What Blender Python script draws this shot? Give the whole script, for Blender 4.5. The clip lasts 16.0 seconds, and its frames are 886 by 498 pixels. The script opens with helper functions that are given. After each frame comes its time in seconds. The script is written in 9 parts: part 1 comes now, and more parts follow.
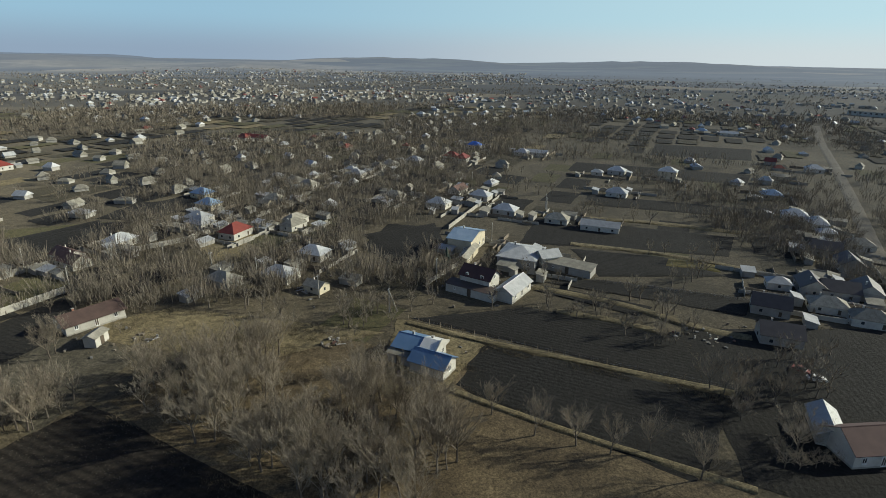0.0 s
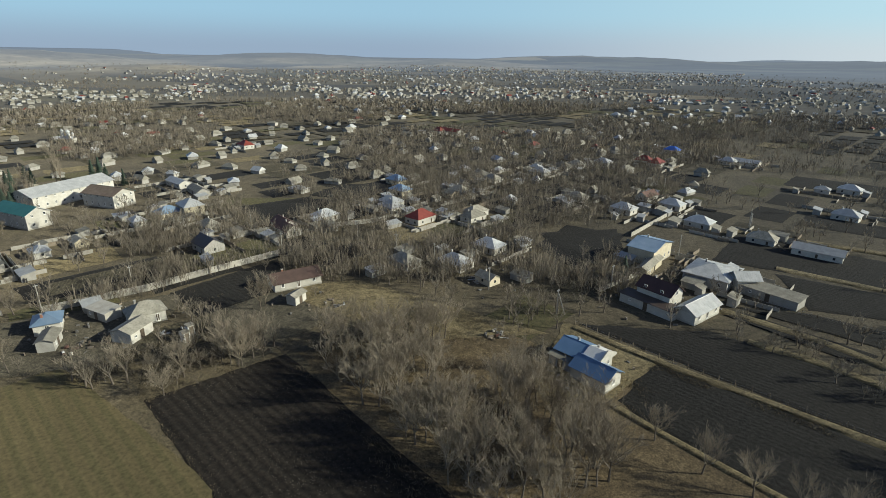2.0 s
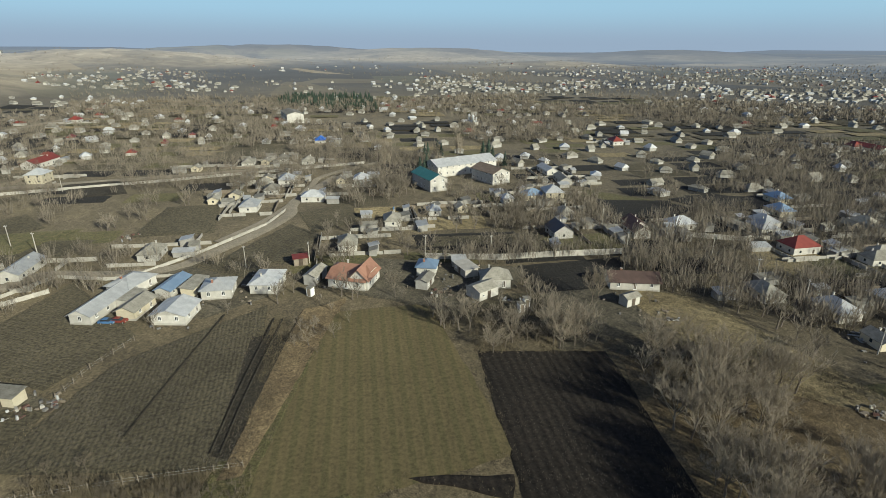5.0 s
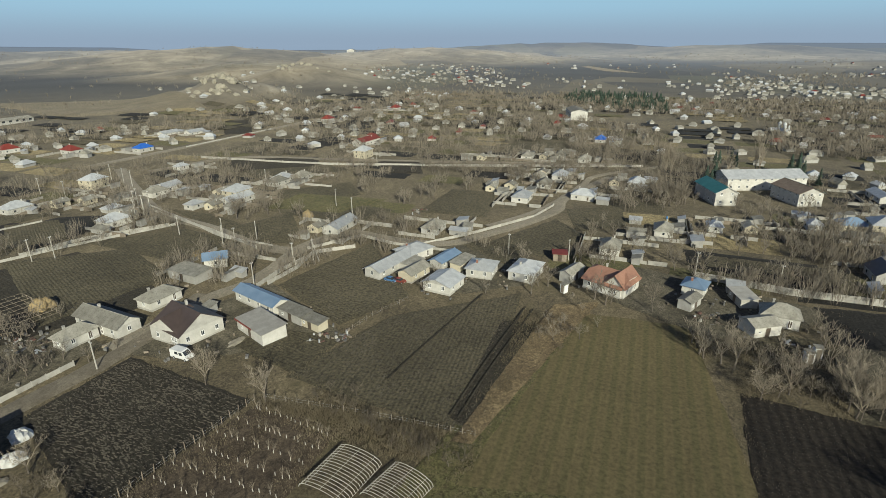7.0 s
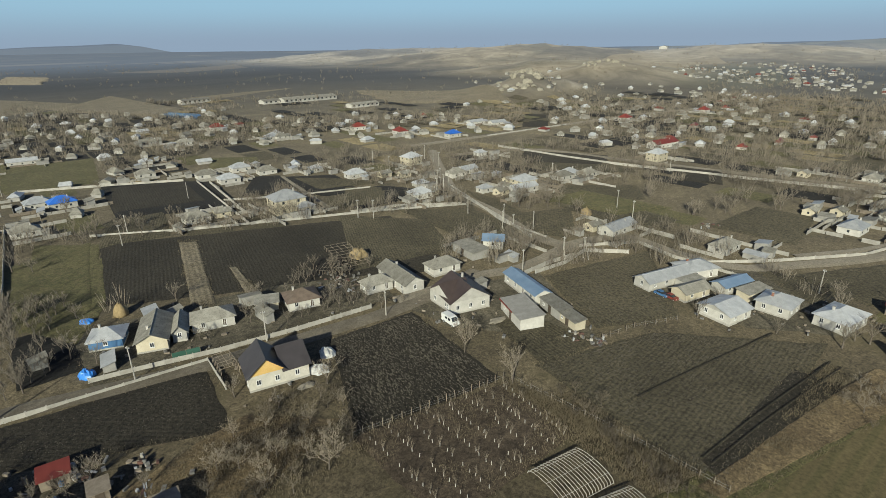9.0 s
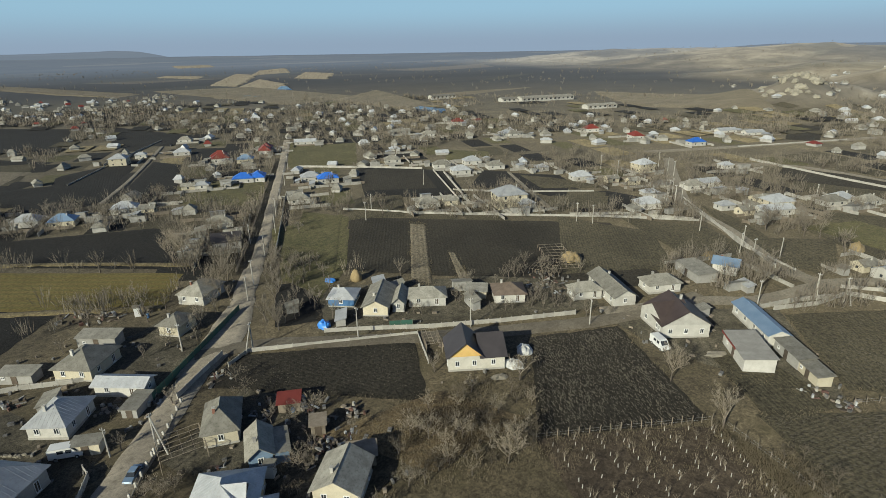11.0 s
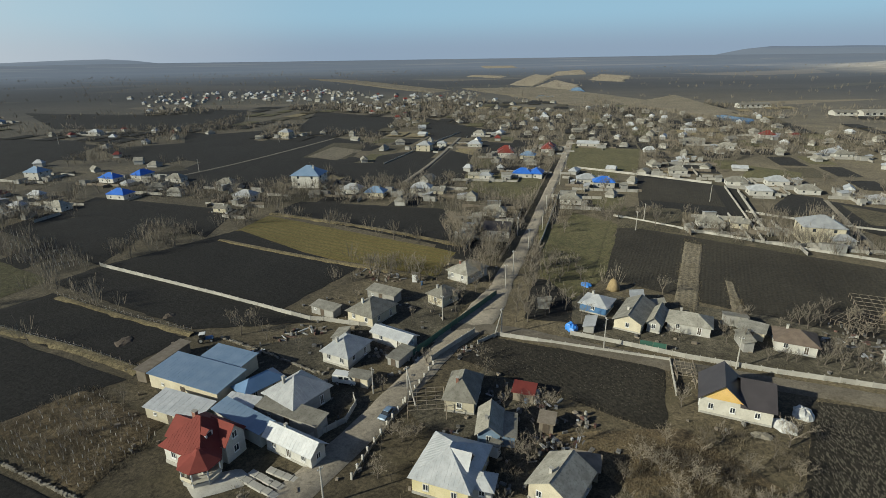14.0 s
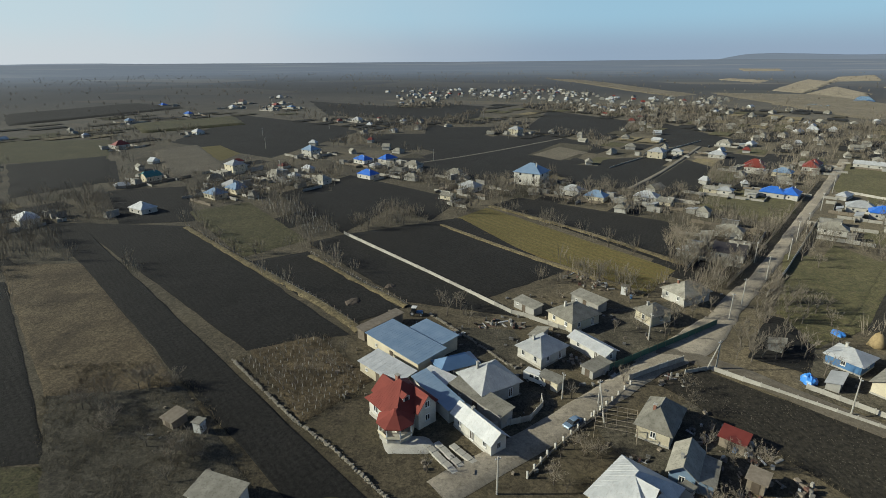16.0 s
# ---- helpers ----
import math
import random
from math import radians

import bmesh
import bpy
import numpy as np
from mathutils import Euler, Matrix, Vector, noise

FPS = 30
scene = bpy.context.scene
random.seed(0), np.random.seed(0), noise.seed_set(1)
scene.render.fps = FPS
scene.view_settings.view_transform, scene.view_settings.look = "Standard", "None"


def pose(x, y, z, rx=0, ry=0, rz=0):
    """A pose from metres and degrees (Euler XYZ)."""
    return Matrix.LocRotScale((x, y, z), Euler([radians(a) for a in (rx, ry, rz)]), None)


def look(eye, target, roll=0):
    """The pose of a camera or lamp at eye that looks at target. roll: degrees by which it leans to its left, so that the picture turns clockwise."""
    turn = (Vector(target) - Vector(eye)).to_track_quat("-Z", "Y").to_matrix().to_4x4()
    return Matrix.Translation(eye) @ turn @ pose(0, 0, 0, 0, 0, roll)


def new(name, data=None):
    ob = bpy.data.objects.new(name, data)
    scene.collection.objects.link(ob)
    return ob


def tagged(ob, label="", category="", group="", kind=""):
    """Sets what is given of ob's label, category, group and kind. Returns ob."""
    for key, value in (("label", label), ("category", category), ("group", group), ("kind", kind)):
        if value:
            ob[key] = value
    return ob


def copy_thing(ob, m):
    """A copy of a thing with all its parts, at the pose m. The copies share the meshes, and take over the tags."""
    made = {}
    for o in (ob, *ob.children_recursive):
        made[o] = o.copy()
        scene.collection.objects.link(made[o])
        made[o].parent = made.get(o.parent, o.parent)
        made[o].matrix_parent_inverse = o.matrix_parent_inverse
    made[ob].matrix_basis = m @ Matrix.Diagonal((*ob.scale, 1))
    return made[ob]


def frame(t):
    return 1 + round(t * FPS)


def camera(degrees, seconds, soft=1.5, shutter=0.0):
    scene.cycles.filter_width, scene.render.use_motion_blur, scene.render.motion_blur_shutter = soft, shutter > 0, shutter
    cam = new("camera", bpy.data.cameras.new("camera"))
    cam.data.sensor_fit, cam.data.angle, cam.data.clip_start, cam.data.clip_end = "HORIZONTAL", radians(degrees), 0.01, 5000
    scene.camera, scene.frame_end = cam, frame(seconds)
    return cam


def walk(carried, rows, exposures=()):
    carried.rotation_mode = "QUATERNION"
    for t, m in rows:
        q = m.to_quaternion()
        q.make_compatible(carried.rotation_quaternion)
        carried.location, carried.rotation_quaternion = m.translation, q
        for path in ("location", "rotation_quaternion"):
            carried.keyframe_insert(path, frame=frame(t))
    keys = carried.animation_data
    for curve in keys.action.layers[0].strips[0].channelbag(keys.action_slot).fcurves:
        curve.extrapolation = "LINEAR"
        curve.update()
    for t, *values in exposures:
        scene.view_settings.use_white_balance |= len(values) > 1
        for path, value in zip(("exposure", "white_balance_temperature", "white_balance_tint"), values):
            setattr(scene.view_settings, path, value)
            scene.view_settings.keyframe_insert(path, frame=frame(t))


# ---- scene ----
cam = camera(78.68, 16.0, soft=0.85)
UNIT = 1.28  # metres to one unit of the plan below
PATH = [
    (0, (-0.01, 0.01, 55.00), (-0.03, 94.16, 21.30), 0.82),
    (0.5, (0.09, 0.10, 54.85), (-8.11, 93.83, 20.98), 0.80),
    (1, (0.19, 0.21, 54.70), (-14.87, 93.04, 20.71), 0.78),
    (1.5, (0.29, 0.37, 54.56), (-22.80, 91.47, 20.40), 0.77),
    (2, (0.42, 0.49, 54.43), (-31.19, 88.93, 20.10), 0.78),
    (2.5, (0.59, 0.53, 54.36), (-39.59, 85.34, 19.83), 0.72),
    (3, (0.70, 0.58, 54.32), (-48.04, 80.70, 19.61), 0.69),
    (3.5, (0.76, 0.62, 54.28), (-56.02, 75.17, 19.38), 0.61),
    (4, (0.80, 0.63, 54.26), (-63.54, 68.70, 19.22), 0.56),
    (6.5, (0.87, 0.75, 54.20), (-91.03, 17.67, 18.59), -0.16),
    (7, (0.86, 0.73, 54.18), (-92.37, 6.68, 18.51), -0.24),
    (7.5, (0.85, 0.70, 54.16), (-92.39, -4.82, 18.42), -0.20),
    (8, (0.76, 0.69, 54.12), (-90.91, -17.01, 18.30), -0.38),
    (8.5, (0.57, 0.76, 54.02), (-87.87, -29.18, 18.20), -0.47),
    (9, (0.38, 0.86, 53.93), (-83.17, -40.88, 18.20), -0.72),
    (9.5, (0.26, 0.98, 53.92), (-78.17, -49.80, 18.30), -0.81),
    (10, (0.11, 1.12, 53.95), (-72.43, -57.86, 18.46), -0.91),
    (12.5, (-0.42, 1.36, 53.95), (-38.87, -84.16, 19.19), -0.88),
    (13, (-0.50, 1.44, 53.97), (-31.96, -86.95, 19.37), -0.89),
    (13.5, (-0.54, 1.51, 53.96), (-25.32, -89.06, 19.55), -0.89),
    (14, (-0.61, 1.54, 53.88), (-17.24, -90.96, 19.71), -0.87),
    (14.5, (-0.66, 1.51, 53.82), (-7.84, -92.27, 19.85), -0.78),
    (15, (-0.72, 1.44, 53.73), (1.77, -92.64, 19.92), -0.64),
    (15.5, (-0.78, 1.37, 53.70), (11.40, -91.96, 19.92), -0.48),
    (16, (-0.86, 1.38, 53.72), (20.78, -90.22, 19.96), -0.47),
]
walk(cam, [(t, look(Vector(eye) * UNIT, Vector(target) * UNIT, roll)) for t, eye, target, roll in PATH],
     exposures=((0, 0.05), (2, 0.18), (4, 0.22), (6.5, 0.10), (8.5, 0.03), (10, 0.06), (12.5, -0.02), (14.5, 0.02), (16, 0.08)))

# ---- sky and sun: low winter sun, clear hazy sky ----
SUN_AZ, SUN_EL = radians(-77.0), radians(23.5)  # azimuth counted to the left from +y
SUN_WAY = Vector((-math.sin(SUN_AZ) * math.cos(SUN_EL), math.cos(SUN_AZ) * math.cos(SUN_EL), math.sin(SUN_EL)))
world = bpy.data.worlds.new("winter_sky")
scene.world = world
world.use_nodes = True
wn = world.node_tree.nodes
sky = wn.new("ShaderNodeTexSky")
sky.sky_type = "NISHITA"
sky.sun_disc = False
sky.sun_elevation = SUN_EL
sky.sun_rotation = -SUN_AZ
sky.altitude = 400.0
sky.air_density = 0.6
sky.dust_density = 1.1
sky.ozone_density = 3.5
wn["Background"].inputs["Strength"].default_value = 0.098
cool = wn.new("ShaderNodeMix")
cool.data_type, cool.blend_type = "RGBA", "MULTIPLY"
cool.inputs[0].default_value = 1.0
cool.inputs[7].default_value = (1.0, 1.02, 1.0, 1)
world.node_tree.links.new(sky.outputs[0], cool.inputs[6])
# a thin high veil of cloud to one side of the sun
way = wn.new("ShaderNodeTexCoord")
side = wn.new("ShaderNodeVectorMath")
side.operation = "DOT_PRODUCT"
side.inputs[1].default_value = (0.906, -0.423, 0.05)
fade = wn.new("ShaderNodeMapRange")
fade.interpolation_type = "SMOOTHSTEP"
fade.inputs["From Min"].default_value = 0.35
fade.inputs["From Max"].default_value = 1.05
fade.inputs["To Max"].default_value = 1.0
wisp = wn.new("ShaderNodeTexNoise")
wisp.inputs["Scale"].default_value = 3.0
wisp.inputs["Detail"].default_value = 5.0
wisp.inputs["Distortion"].default_value = 0.6
veil = wn.new("ShaderNodeMath")
veil.operation = "MULTIPLY"
cloudy = wn.new("ShaderNodeMix")
cloudy.data_type = "RGBA"
cloudy.inputs[7].default_value = (5.6, 6.0, 6.4, 1)
# low haze round the whole horizon: grey-violet at its foot, clear blue-green above, paler towards the sun
def fade_of(source, start, stop, top=1.0):
    n = wn.new("ShaderNodeMapRange")
    n.interpolation_type = "SMOOTHSTEP"
    n.inputs["From Min"].default_value = start
    n.inputs["From Max"].default_value = stop
    n.inputs["To Max"].default_value = top
    world.node_tree.links.new(source, n.inputs["Value"])
    return n.outputs[0]


def blend_of(fac, a, b):
    n = wn.new("ShaderNodeMix")
    n.data_type = "RGBA"
    for sock, v in ((n.inputs[0], fac), (n.inputs[6], a), (n.inputs[7], b)):
        if isinstance(v, tuple):
            sock.default_value = (*v, 1)
        else:
            world.node_tree.links.new(v, sock)
    return n.outputs[2]


split = wn.new("ShaderNodeSeparateXYZ")
world.node_tree.links.new(way.outputs["Generated"], split.inputs[0])
sunward = wn.new("ShaderNodeVectorMath")
sunward.operation = "DOT_PRODUCT"
sunward.inputs[1].default_value = Vector((SUN_WAY.x, SUN_WAY.y, 0)).normalized()
world.node_tree.links.new(way.outputs["Generated"], sunward.inputs[0])
near_sun = fade_of(sunward.outputs["Value"], -0.25, 0.85)
for a, b in ((way.outputs["Generated"], side.inputs[0]), (side.outputs["Value"], fade.inputs["Value"]), (way.outputs["Generated"], wisp.inputs["Vector"]), (fade.outputs[0], veil.inputs[0]), (wisp.outputs["Fac"], veil.inputs[1]), (veil.outputs[0], cloudy.inputs[0]),):
    world.node_tree.links.new(a, b)
above = blend_of(near_sun, (3.2, 5.3, 6.7), (5.0, 7.2, 7.8))
below = blend_of(near_sun, (2.8, 3.75, 4.9), (6.2, 7.0, 7.2))
clear = blend_of(fade_of(split.outputs["Z"], 0.30, 0.08, 0.9), cool.outputs[2], above)
misty = blend_of(fade_of(split.outputs["Z"], 0.065, 0.0, 1.0), clear, below)
world.node_tree.links.new(misty, cloudy.inputs[6])
world.node_tree.links.new(cloudy.outputs[2], wn["Background"].inputs["Color"])
sun = new("sun", bpy.data.lights.new("sun", "SUN"))
sun.data.energy = 5.0
sun.data.angle = radians(0.7)
sun.data.color = (0.975, 0.96, 0.77)
sun.matrix_world = look((0, 0, 300), Vector((0, 0, 300)) - SUN_WAY)

# ---- materials ----
def nodes_of(name):
    m = bpy.data.materials.new(name)
    m.use_nodes = True
    nt = m.node_tree
    return m, nt, nt.nodes["Principled BSDF"]


def mix(nt, kind, a, b, fac):
    n = nt.nodes.new("ShaderNodeMix")
    n.data_type = "RGBA"
    n.blend_type = kind
    for sock, v in ((n.inputs[6], a), (n.inputs[7], b), (n.inputs[0], fac)):
        if hasattr(v, "is_output"):
            nt.links.new(v, sock)
        else:
            sock.default_value = v if not isinstance(v, tuple) or len(v) == 4 else (*v, 1)
    return n.outputs[2]


def noise_of(nt, coord, scale, detail=4.0, rough=0.55, distort=0.0):
    n = nt.nodes.new("ShaderNodeTexNoise")
    n.inputs["Scale"].default_value = scale
    n.inputs["Detail"].default_value = detail
    n.inputs["Roughness"].default_value = rough
    n.inputs["Distortion"].default_value = distort
    nt.links.new(coord, n.inputs["Vector"])
    return n.outputs["Fac"]


def ramp(nt, fac, stops):
    n = nt.nodes.new("ShaderNodeValToRGB")
    e = n.color_ramp.elements
    while len(e) < len(stops):
        e.new(0.5)
    for el, (p, c) in zip(e, stops):
        el.position = p
        el.color = (*c, 1) if len(c) == 3 else c
    nt.links.new(fac, n.inputs[0])
    return n.outputs[0]


def coords(nt, which="Object", rot=0.0, scale=(1, 1, 1)):
    t = nt.nodes.new("ShaderNodeTexCoord")
    m = nt.nodes.new("ShaderNodeMapping")
    m.inputs["Rotation"].default_value = (0, 0, rot)
    m.inputs["Scale"].default_value = scale
    nt.links.new(t.outputs[which], m.inputs["Vector"])
    return m.outputs[0]


def bump(nt, bsdf, height, strength, dist):
    n = nt.nodes.new("ShaderNodeBump")
    n.inputs["Strength"].default_value = strength
    n.inputs["Distance"].default_value = dist
    nt.links.new(height, n.inputs["Height"])
    nt.links.new(n.outputs[0], bsdf.inputs["Normal"])


def plain(name, dark, light, rough=0.8, metal=0.0, scale=0.6, fine=9.0, vary=0.25, relief=0.02, dirt=(0.10, 0.085, 0.065), dirt_amount=0.35):
    """A painted, plastered or metal surface: two scales of tone, dirt patches, fine relief, a tone for each object."""
    m, nt, b = nodes_of(name)
    co = coords(nt)
    big = noise_of(nt, co, scale)
    small = noise_of(nt, co, fine, 6)
    c = mix(nt, "MIX", dark, light, ramp(nt, big, ((0.3, (0, 0, 0)), (0.7, (1, 1, 1)))))
    c = mix(nt, "MIX", c, dirt, ramp(nt, small, ((0.5, (0, 0, 0)), (0.85, (dirt_amount,) * 3))))
    info = nt.nodes.new("ShaderNodeObjectInfo")
    c = mix(nt, "MULTIPLY", c, ramp(nt, info.outputs["Random"], ((0.0, (1 - vary,) * 3), (1.0, (1, 1, 1)))), 1.0)
    nt.links.new(c, b.inputs["Base Color"])
    b.inputs["Roughness"].default_value = rough
    b.inputs["Metallic"].default_value = metal
    bump(nt, b, small, 0.5, relief)
    return m


def soil(name, dark, light, rot=0.0, spacing=1.2, furrow=0.5, clod=1.0, tint=None, sheen=0.02, lumps=0.85, wander=1.6):
    """Ploughed or sown ground: furrows across the given direction, clods, damp and dry patches."""
    m, nt, b = nodes_of(name)
    co = coords(nt, rot=rot)
    wav = nt.nodes.new("ShaderNodeTexWave")
    wav.bands_direction = "X"
    wav.inputs["Scale"].default_value = 0.314 / spacing
    wav.inputs["Distortion"].default_value = wander
    wav.inputs["Detail"].default_value = 3.0
    wav.inputs["Detail Scale"].default_value = 0.35
    nt.links.new(co, wav.inputs["Vector"])
    big = noise_of(nt, co, 0.05, 5, 0.6, 0.6)
    clods = noise_of(nt, co, 1.6, 8, 0.7)
    c = mix(nt, "MIX", dark, light, ramp(nt, big, ((0.3, (0, 0, 0)), (0.72, (1, 1, 1)))))
    if tint:
        c = mix(nt, "MIX", c, tint, ramp(nt, wav.outputs["Fac"], ((0.35, (0, 0, 0)), (0.8, (0.65,) * 3))))
    c = mix(nt, "MULTIPLY", c, ramp(nt, clods, ((0.36, (0.3,) * 3), (0.62, (1.6,) * 3))), lumps)
    c = mix(nt, "MULTIPLY", c, ramp(nt, wav.outputs["Fac"], ((0.1, (0.72,) * 3), (0.8, (1.1,) * 3))), furrow)
    nt.links.new(c, b.inputs["Base Color"])
    b.inputs["Roughness"].default_value = 0.95
    b.inputs["Diffuse Roughness"].default_value = 0.55
    b.inputs["Specular IOR Level"].default_value = 0.2
    b.inputs["Sheen Weight"].default_value = sheen
    b.inputs["Sheen Roughness"].default_value = 0.6
    add = nt.nodes.new("ShaderNodeMath")
    add.operation = "MULTIPLY_ADD"
    nt.links.new(wav.outputs["Fac"], add.inputs[0])
    add.inputs[1].default_value = furrow
    nt.links.new(clods, add.inputs[2])
    bump(nt, b, add.outputs[0], 0.9, 0.2 * clod)
    return m


def turf(name, a, b_, c_, scale=0.08, sheen=0.03, relief=0.10, tufts=1.0):
    """Rough winter grass and bare dirt in patches."""
    m, nt, b = nodes_of(name)
    co = coords(nt)
    big = noise_of(nt, co, scale, 6, 0.62, 0.5)
    mid = noise_of(nt, co, scale * 9, 6, 0.65)
    fine = noise_of(nt, co, 3.5, 8, 0.75)
    c = mix(nt, "MIX", a, b_, ramp(nt, big, ((0.35, (0, 0, 0)), (0.65, (1, 1, 1)))))
    c = mix(nt, "MIX", c, c_, ramp(nt, mid, ((0.48, (0, 0, 0)), (0.7, (0.8,) * 3))))
    c = mix(nt, "MULTIPLY", c, ramp(nt, fine, ((0.34, (0.35,) * 3), (0.64, (1.6,) * 3))), 0.85 * tufts)
    tuft = noise_of(nt, co, 0.9, 5, 0.7, 1.0)
    c = mix(nt, "MULTIPLY", c, ramp(nt, tuft, ((0.36, (0.45,) * 3), (0.6, (1.35,) * 3))), 0.7 * tufts)
    nt.links.new(c, b.inputs["Base Color"])
    b.inputs["Roughness"].default_value = 0.95
    b.inputs["Diffuse Roughness"].default_value = 0.55
    b.inputs["Specular IOR Level"].default_value = 0.15
    b.inputs["Sheen Weight"].default_value = sheen
    b.inputs["Sheen Roughness"].default_value = 0.6
    bump(nt, b, fine, 0.7, relief)
    return m


def land(name, glow=None):
    """The open country: rough grass and scrub near by, a patchwork of ploughed, fallow and wooded land far off. With
    glow, distance haze is painted on as emission.
    """
    m, nt, b = nodes_of(name)
    co = coords(nt)
    big = noise_of(nt, co, 0.03, 6, 0.62, 0.8)
    fine = noise_of(nt, co, 2.2, 8, 0.75)
    near = mix(nt, "MIX", (0.061, 0.050, 0.032), (0.127, 0.103, 0.064), ramp(nt, big, ((0.35, (0, 0, 0)), (0.68, (1, 1, 1)))))
    near = mix(nt, "MULTIPLY", near, ramp(nt, fine, ((0.34, (0.35,) * 3), (0.64, (1.6,) * 3))), 0.85)
    tuft = noise_of(nt, co, 0.7, 6, 0.7, 1.0)
    near = mix(nt, "MULTIPLY", near, ramp(nt, tuft, ((0.36, (0.45,) * 3), (0.6, (1.35,) * 3))), 0.75)
    patch_mid = noise_of(nt, co, 0.14, 5, 0.65, 0.8)
    near = mix(nt, "MIX", near, (0.080, 0.068, 0.037), ramp(nt, patch_mid, ((0.5, (0, 0, 0)), (0.66, (0.5,) * 3))))
    far_co = coords(nt, rot=0.5, scale=(0.0028, 0.0075, 0.01))
    vor = nt.nodes.new("ShaderNodeTexVoronoi")
    vor.inputs["Scale"].default_value = 1.0
    vor.inputs["Randomness"].default_value = 0.75
    nt.links.new(far_co, vor.inputs["Vector"])
    sep = nt.nodes.new("ShaderNodeSeparateColor")
    nt.links.new(vor.outputs["Color"], sep.inputs[0])
    # field tones; the dark ones lean blue to imitate distance haze
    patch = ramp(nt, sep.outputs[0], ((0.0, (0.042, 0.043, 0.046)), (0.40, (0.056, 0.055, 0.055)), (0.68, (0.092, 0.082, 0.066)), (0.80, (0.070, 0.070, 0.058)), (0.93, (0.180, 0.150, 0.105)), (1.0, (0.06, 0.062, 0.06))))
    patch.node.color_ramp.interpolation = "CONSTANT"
    rough_n = noise_of(nt, coords(nt), 0.012, 6, 0.6)
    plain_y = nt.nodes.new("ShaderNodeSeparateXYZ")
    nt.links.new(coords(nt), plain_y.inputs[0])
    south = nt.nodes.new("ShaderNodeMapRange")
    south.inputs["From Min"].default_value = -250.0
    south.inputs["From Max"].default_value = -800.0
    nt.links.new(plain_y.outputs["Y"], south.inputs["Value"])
    # darker ploughed plain to the south, its blue lean again painted haze
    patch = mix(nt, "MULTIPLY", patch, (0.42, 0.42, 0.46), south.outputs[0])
    patch = mix(nt, "MULTIPLY", patch, ramp(nt, rough_n, ((0.3, (0.75,) * 3), (0.7, (1.2,) * 3))), 0.8)
    geo = nt.nodes.new("ShaderNodeNewGeometry")
    ln = nt.nodes.new("ShaderNodeVectorMath")
    ln.operation = "LENGTH"
    nt.links.new(geo.outputs["Position"], ln.inputs[0])
    mr = nt.nodes.new("ShaderNodeMapRange")
    mr.inputs["From Min"].default_value = 540.0
    mr.inputs["From Max"].default_value = 1150.0
    nt.links.new(ln.outputs["Value"], mr.inputs["Value"])
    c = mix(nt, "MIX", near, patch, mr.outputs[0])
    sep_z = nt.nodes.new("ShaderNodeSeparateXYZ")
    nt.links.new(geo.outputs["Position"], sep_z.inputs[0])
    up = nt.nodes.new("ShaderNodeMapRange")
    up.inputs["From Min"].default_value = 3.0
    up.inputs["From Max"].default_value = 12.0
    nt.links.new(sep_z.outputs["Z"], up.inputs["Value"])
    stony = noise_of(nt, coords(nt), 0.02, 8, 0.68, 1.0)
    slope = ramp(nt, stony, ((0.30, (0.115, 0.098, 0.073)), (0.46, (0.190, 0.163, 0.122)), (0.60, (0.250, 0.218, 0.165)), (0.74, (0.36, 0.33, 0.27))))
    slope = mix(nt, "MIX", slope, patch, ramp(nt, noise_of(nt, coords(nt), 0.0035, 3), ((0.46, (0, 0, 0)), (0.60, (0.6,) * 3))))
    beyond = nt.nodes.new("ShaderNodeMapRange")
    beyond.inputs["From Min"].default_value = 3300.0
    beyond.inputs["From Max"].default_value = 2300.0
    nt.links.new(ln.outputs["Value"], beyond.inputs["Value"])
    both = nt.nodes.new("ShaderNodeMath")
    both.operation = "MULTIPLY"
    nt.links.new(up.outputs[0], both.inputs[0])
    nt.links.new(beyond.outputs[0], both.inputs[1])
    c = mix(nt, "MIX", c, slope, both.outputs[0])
    nt.links.new(c, b.inputs["Base Color"])
    b.inputs["Roughness"].default_value = 0.95
    b.inputs["Diffuse Roughness"].default_value = 0.55
    b.inputs["Specular IOR Level"].default_value = 0.15
    b.inputs["Sheen Weight"].default_value = 0.05
    b.inputs["Sheen Roughness"].default_value = 0.5
    bump(nt, b, fine, 0.6, 0.10)
    # distance haze painted as bluish emission, stronger farther from the middle
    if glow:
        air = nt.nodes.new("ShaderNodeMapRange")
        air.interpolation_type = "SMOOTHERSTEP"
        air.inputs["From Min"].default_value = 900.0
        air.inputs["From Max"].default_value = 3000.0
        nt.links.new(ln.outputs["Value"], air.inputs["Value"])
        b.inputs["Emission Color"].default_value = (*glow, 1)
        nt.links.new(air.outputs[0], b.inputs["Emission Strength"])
    return m


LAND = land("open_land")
# same land with the haze colour added as glow
DISTANCE = land("haze_glow_land", (0.076, 0.104, 0.140))
SOIL = {}


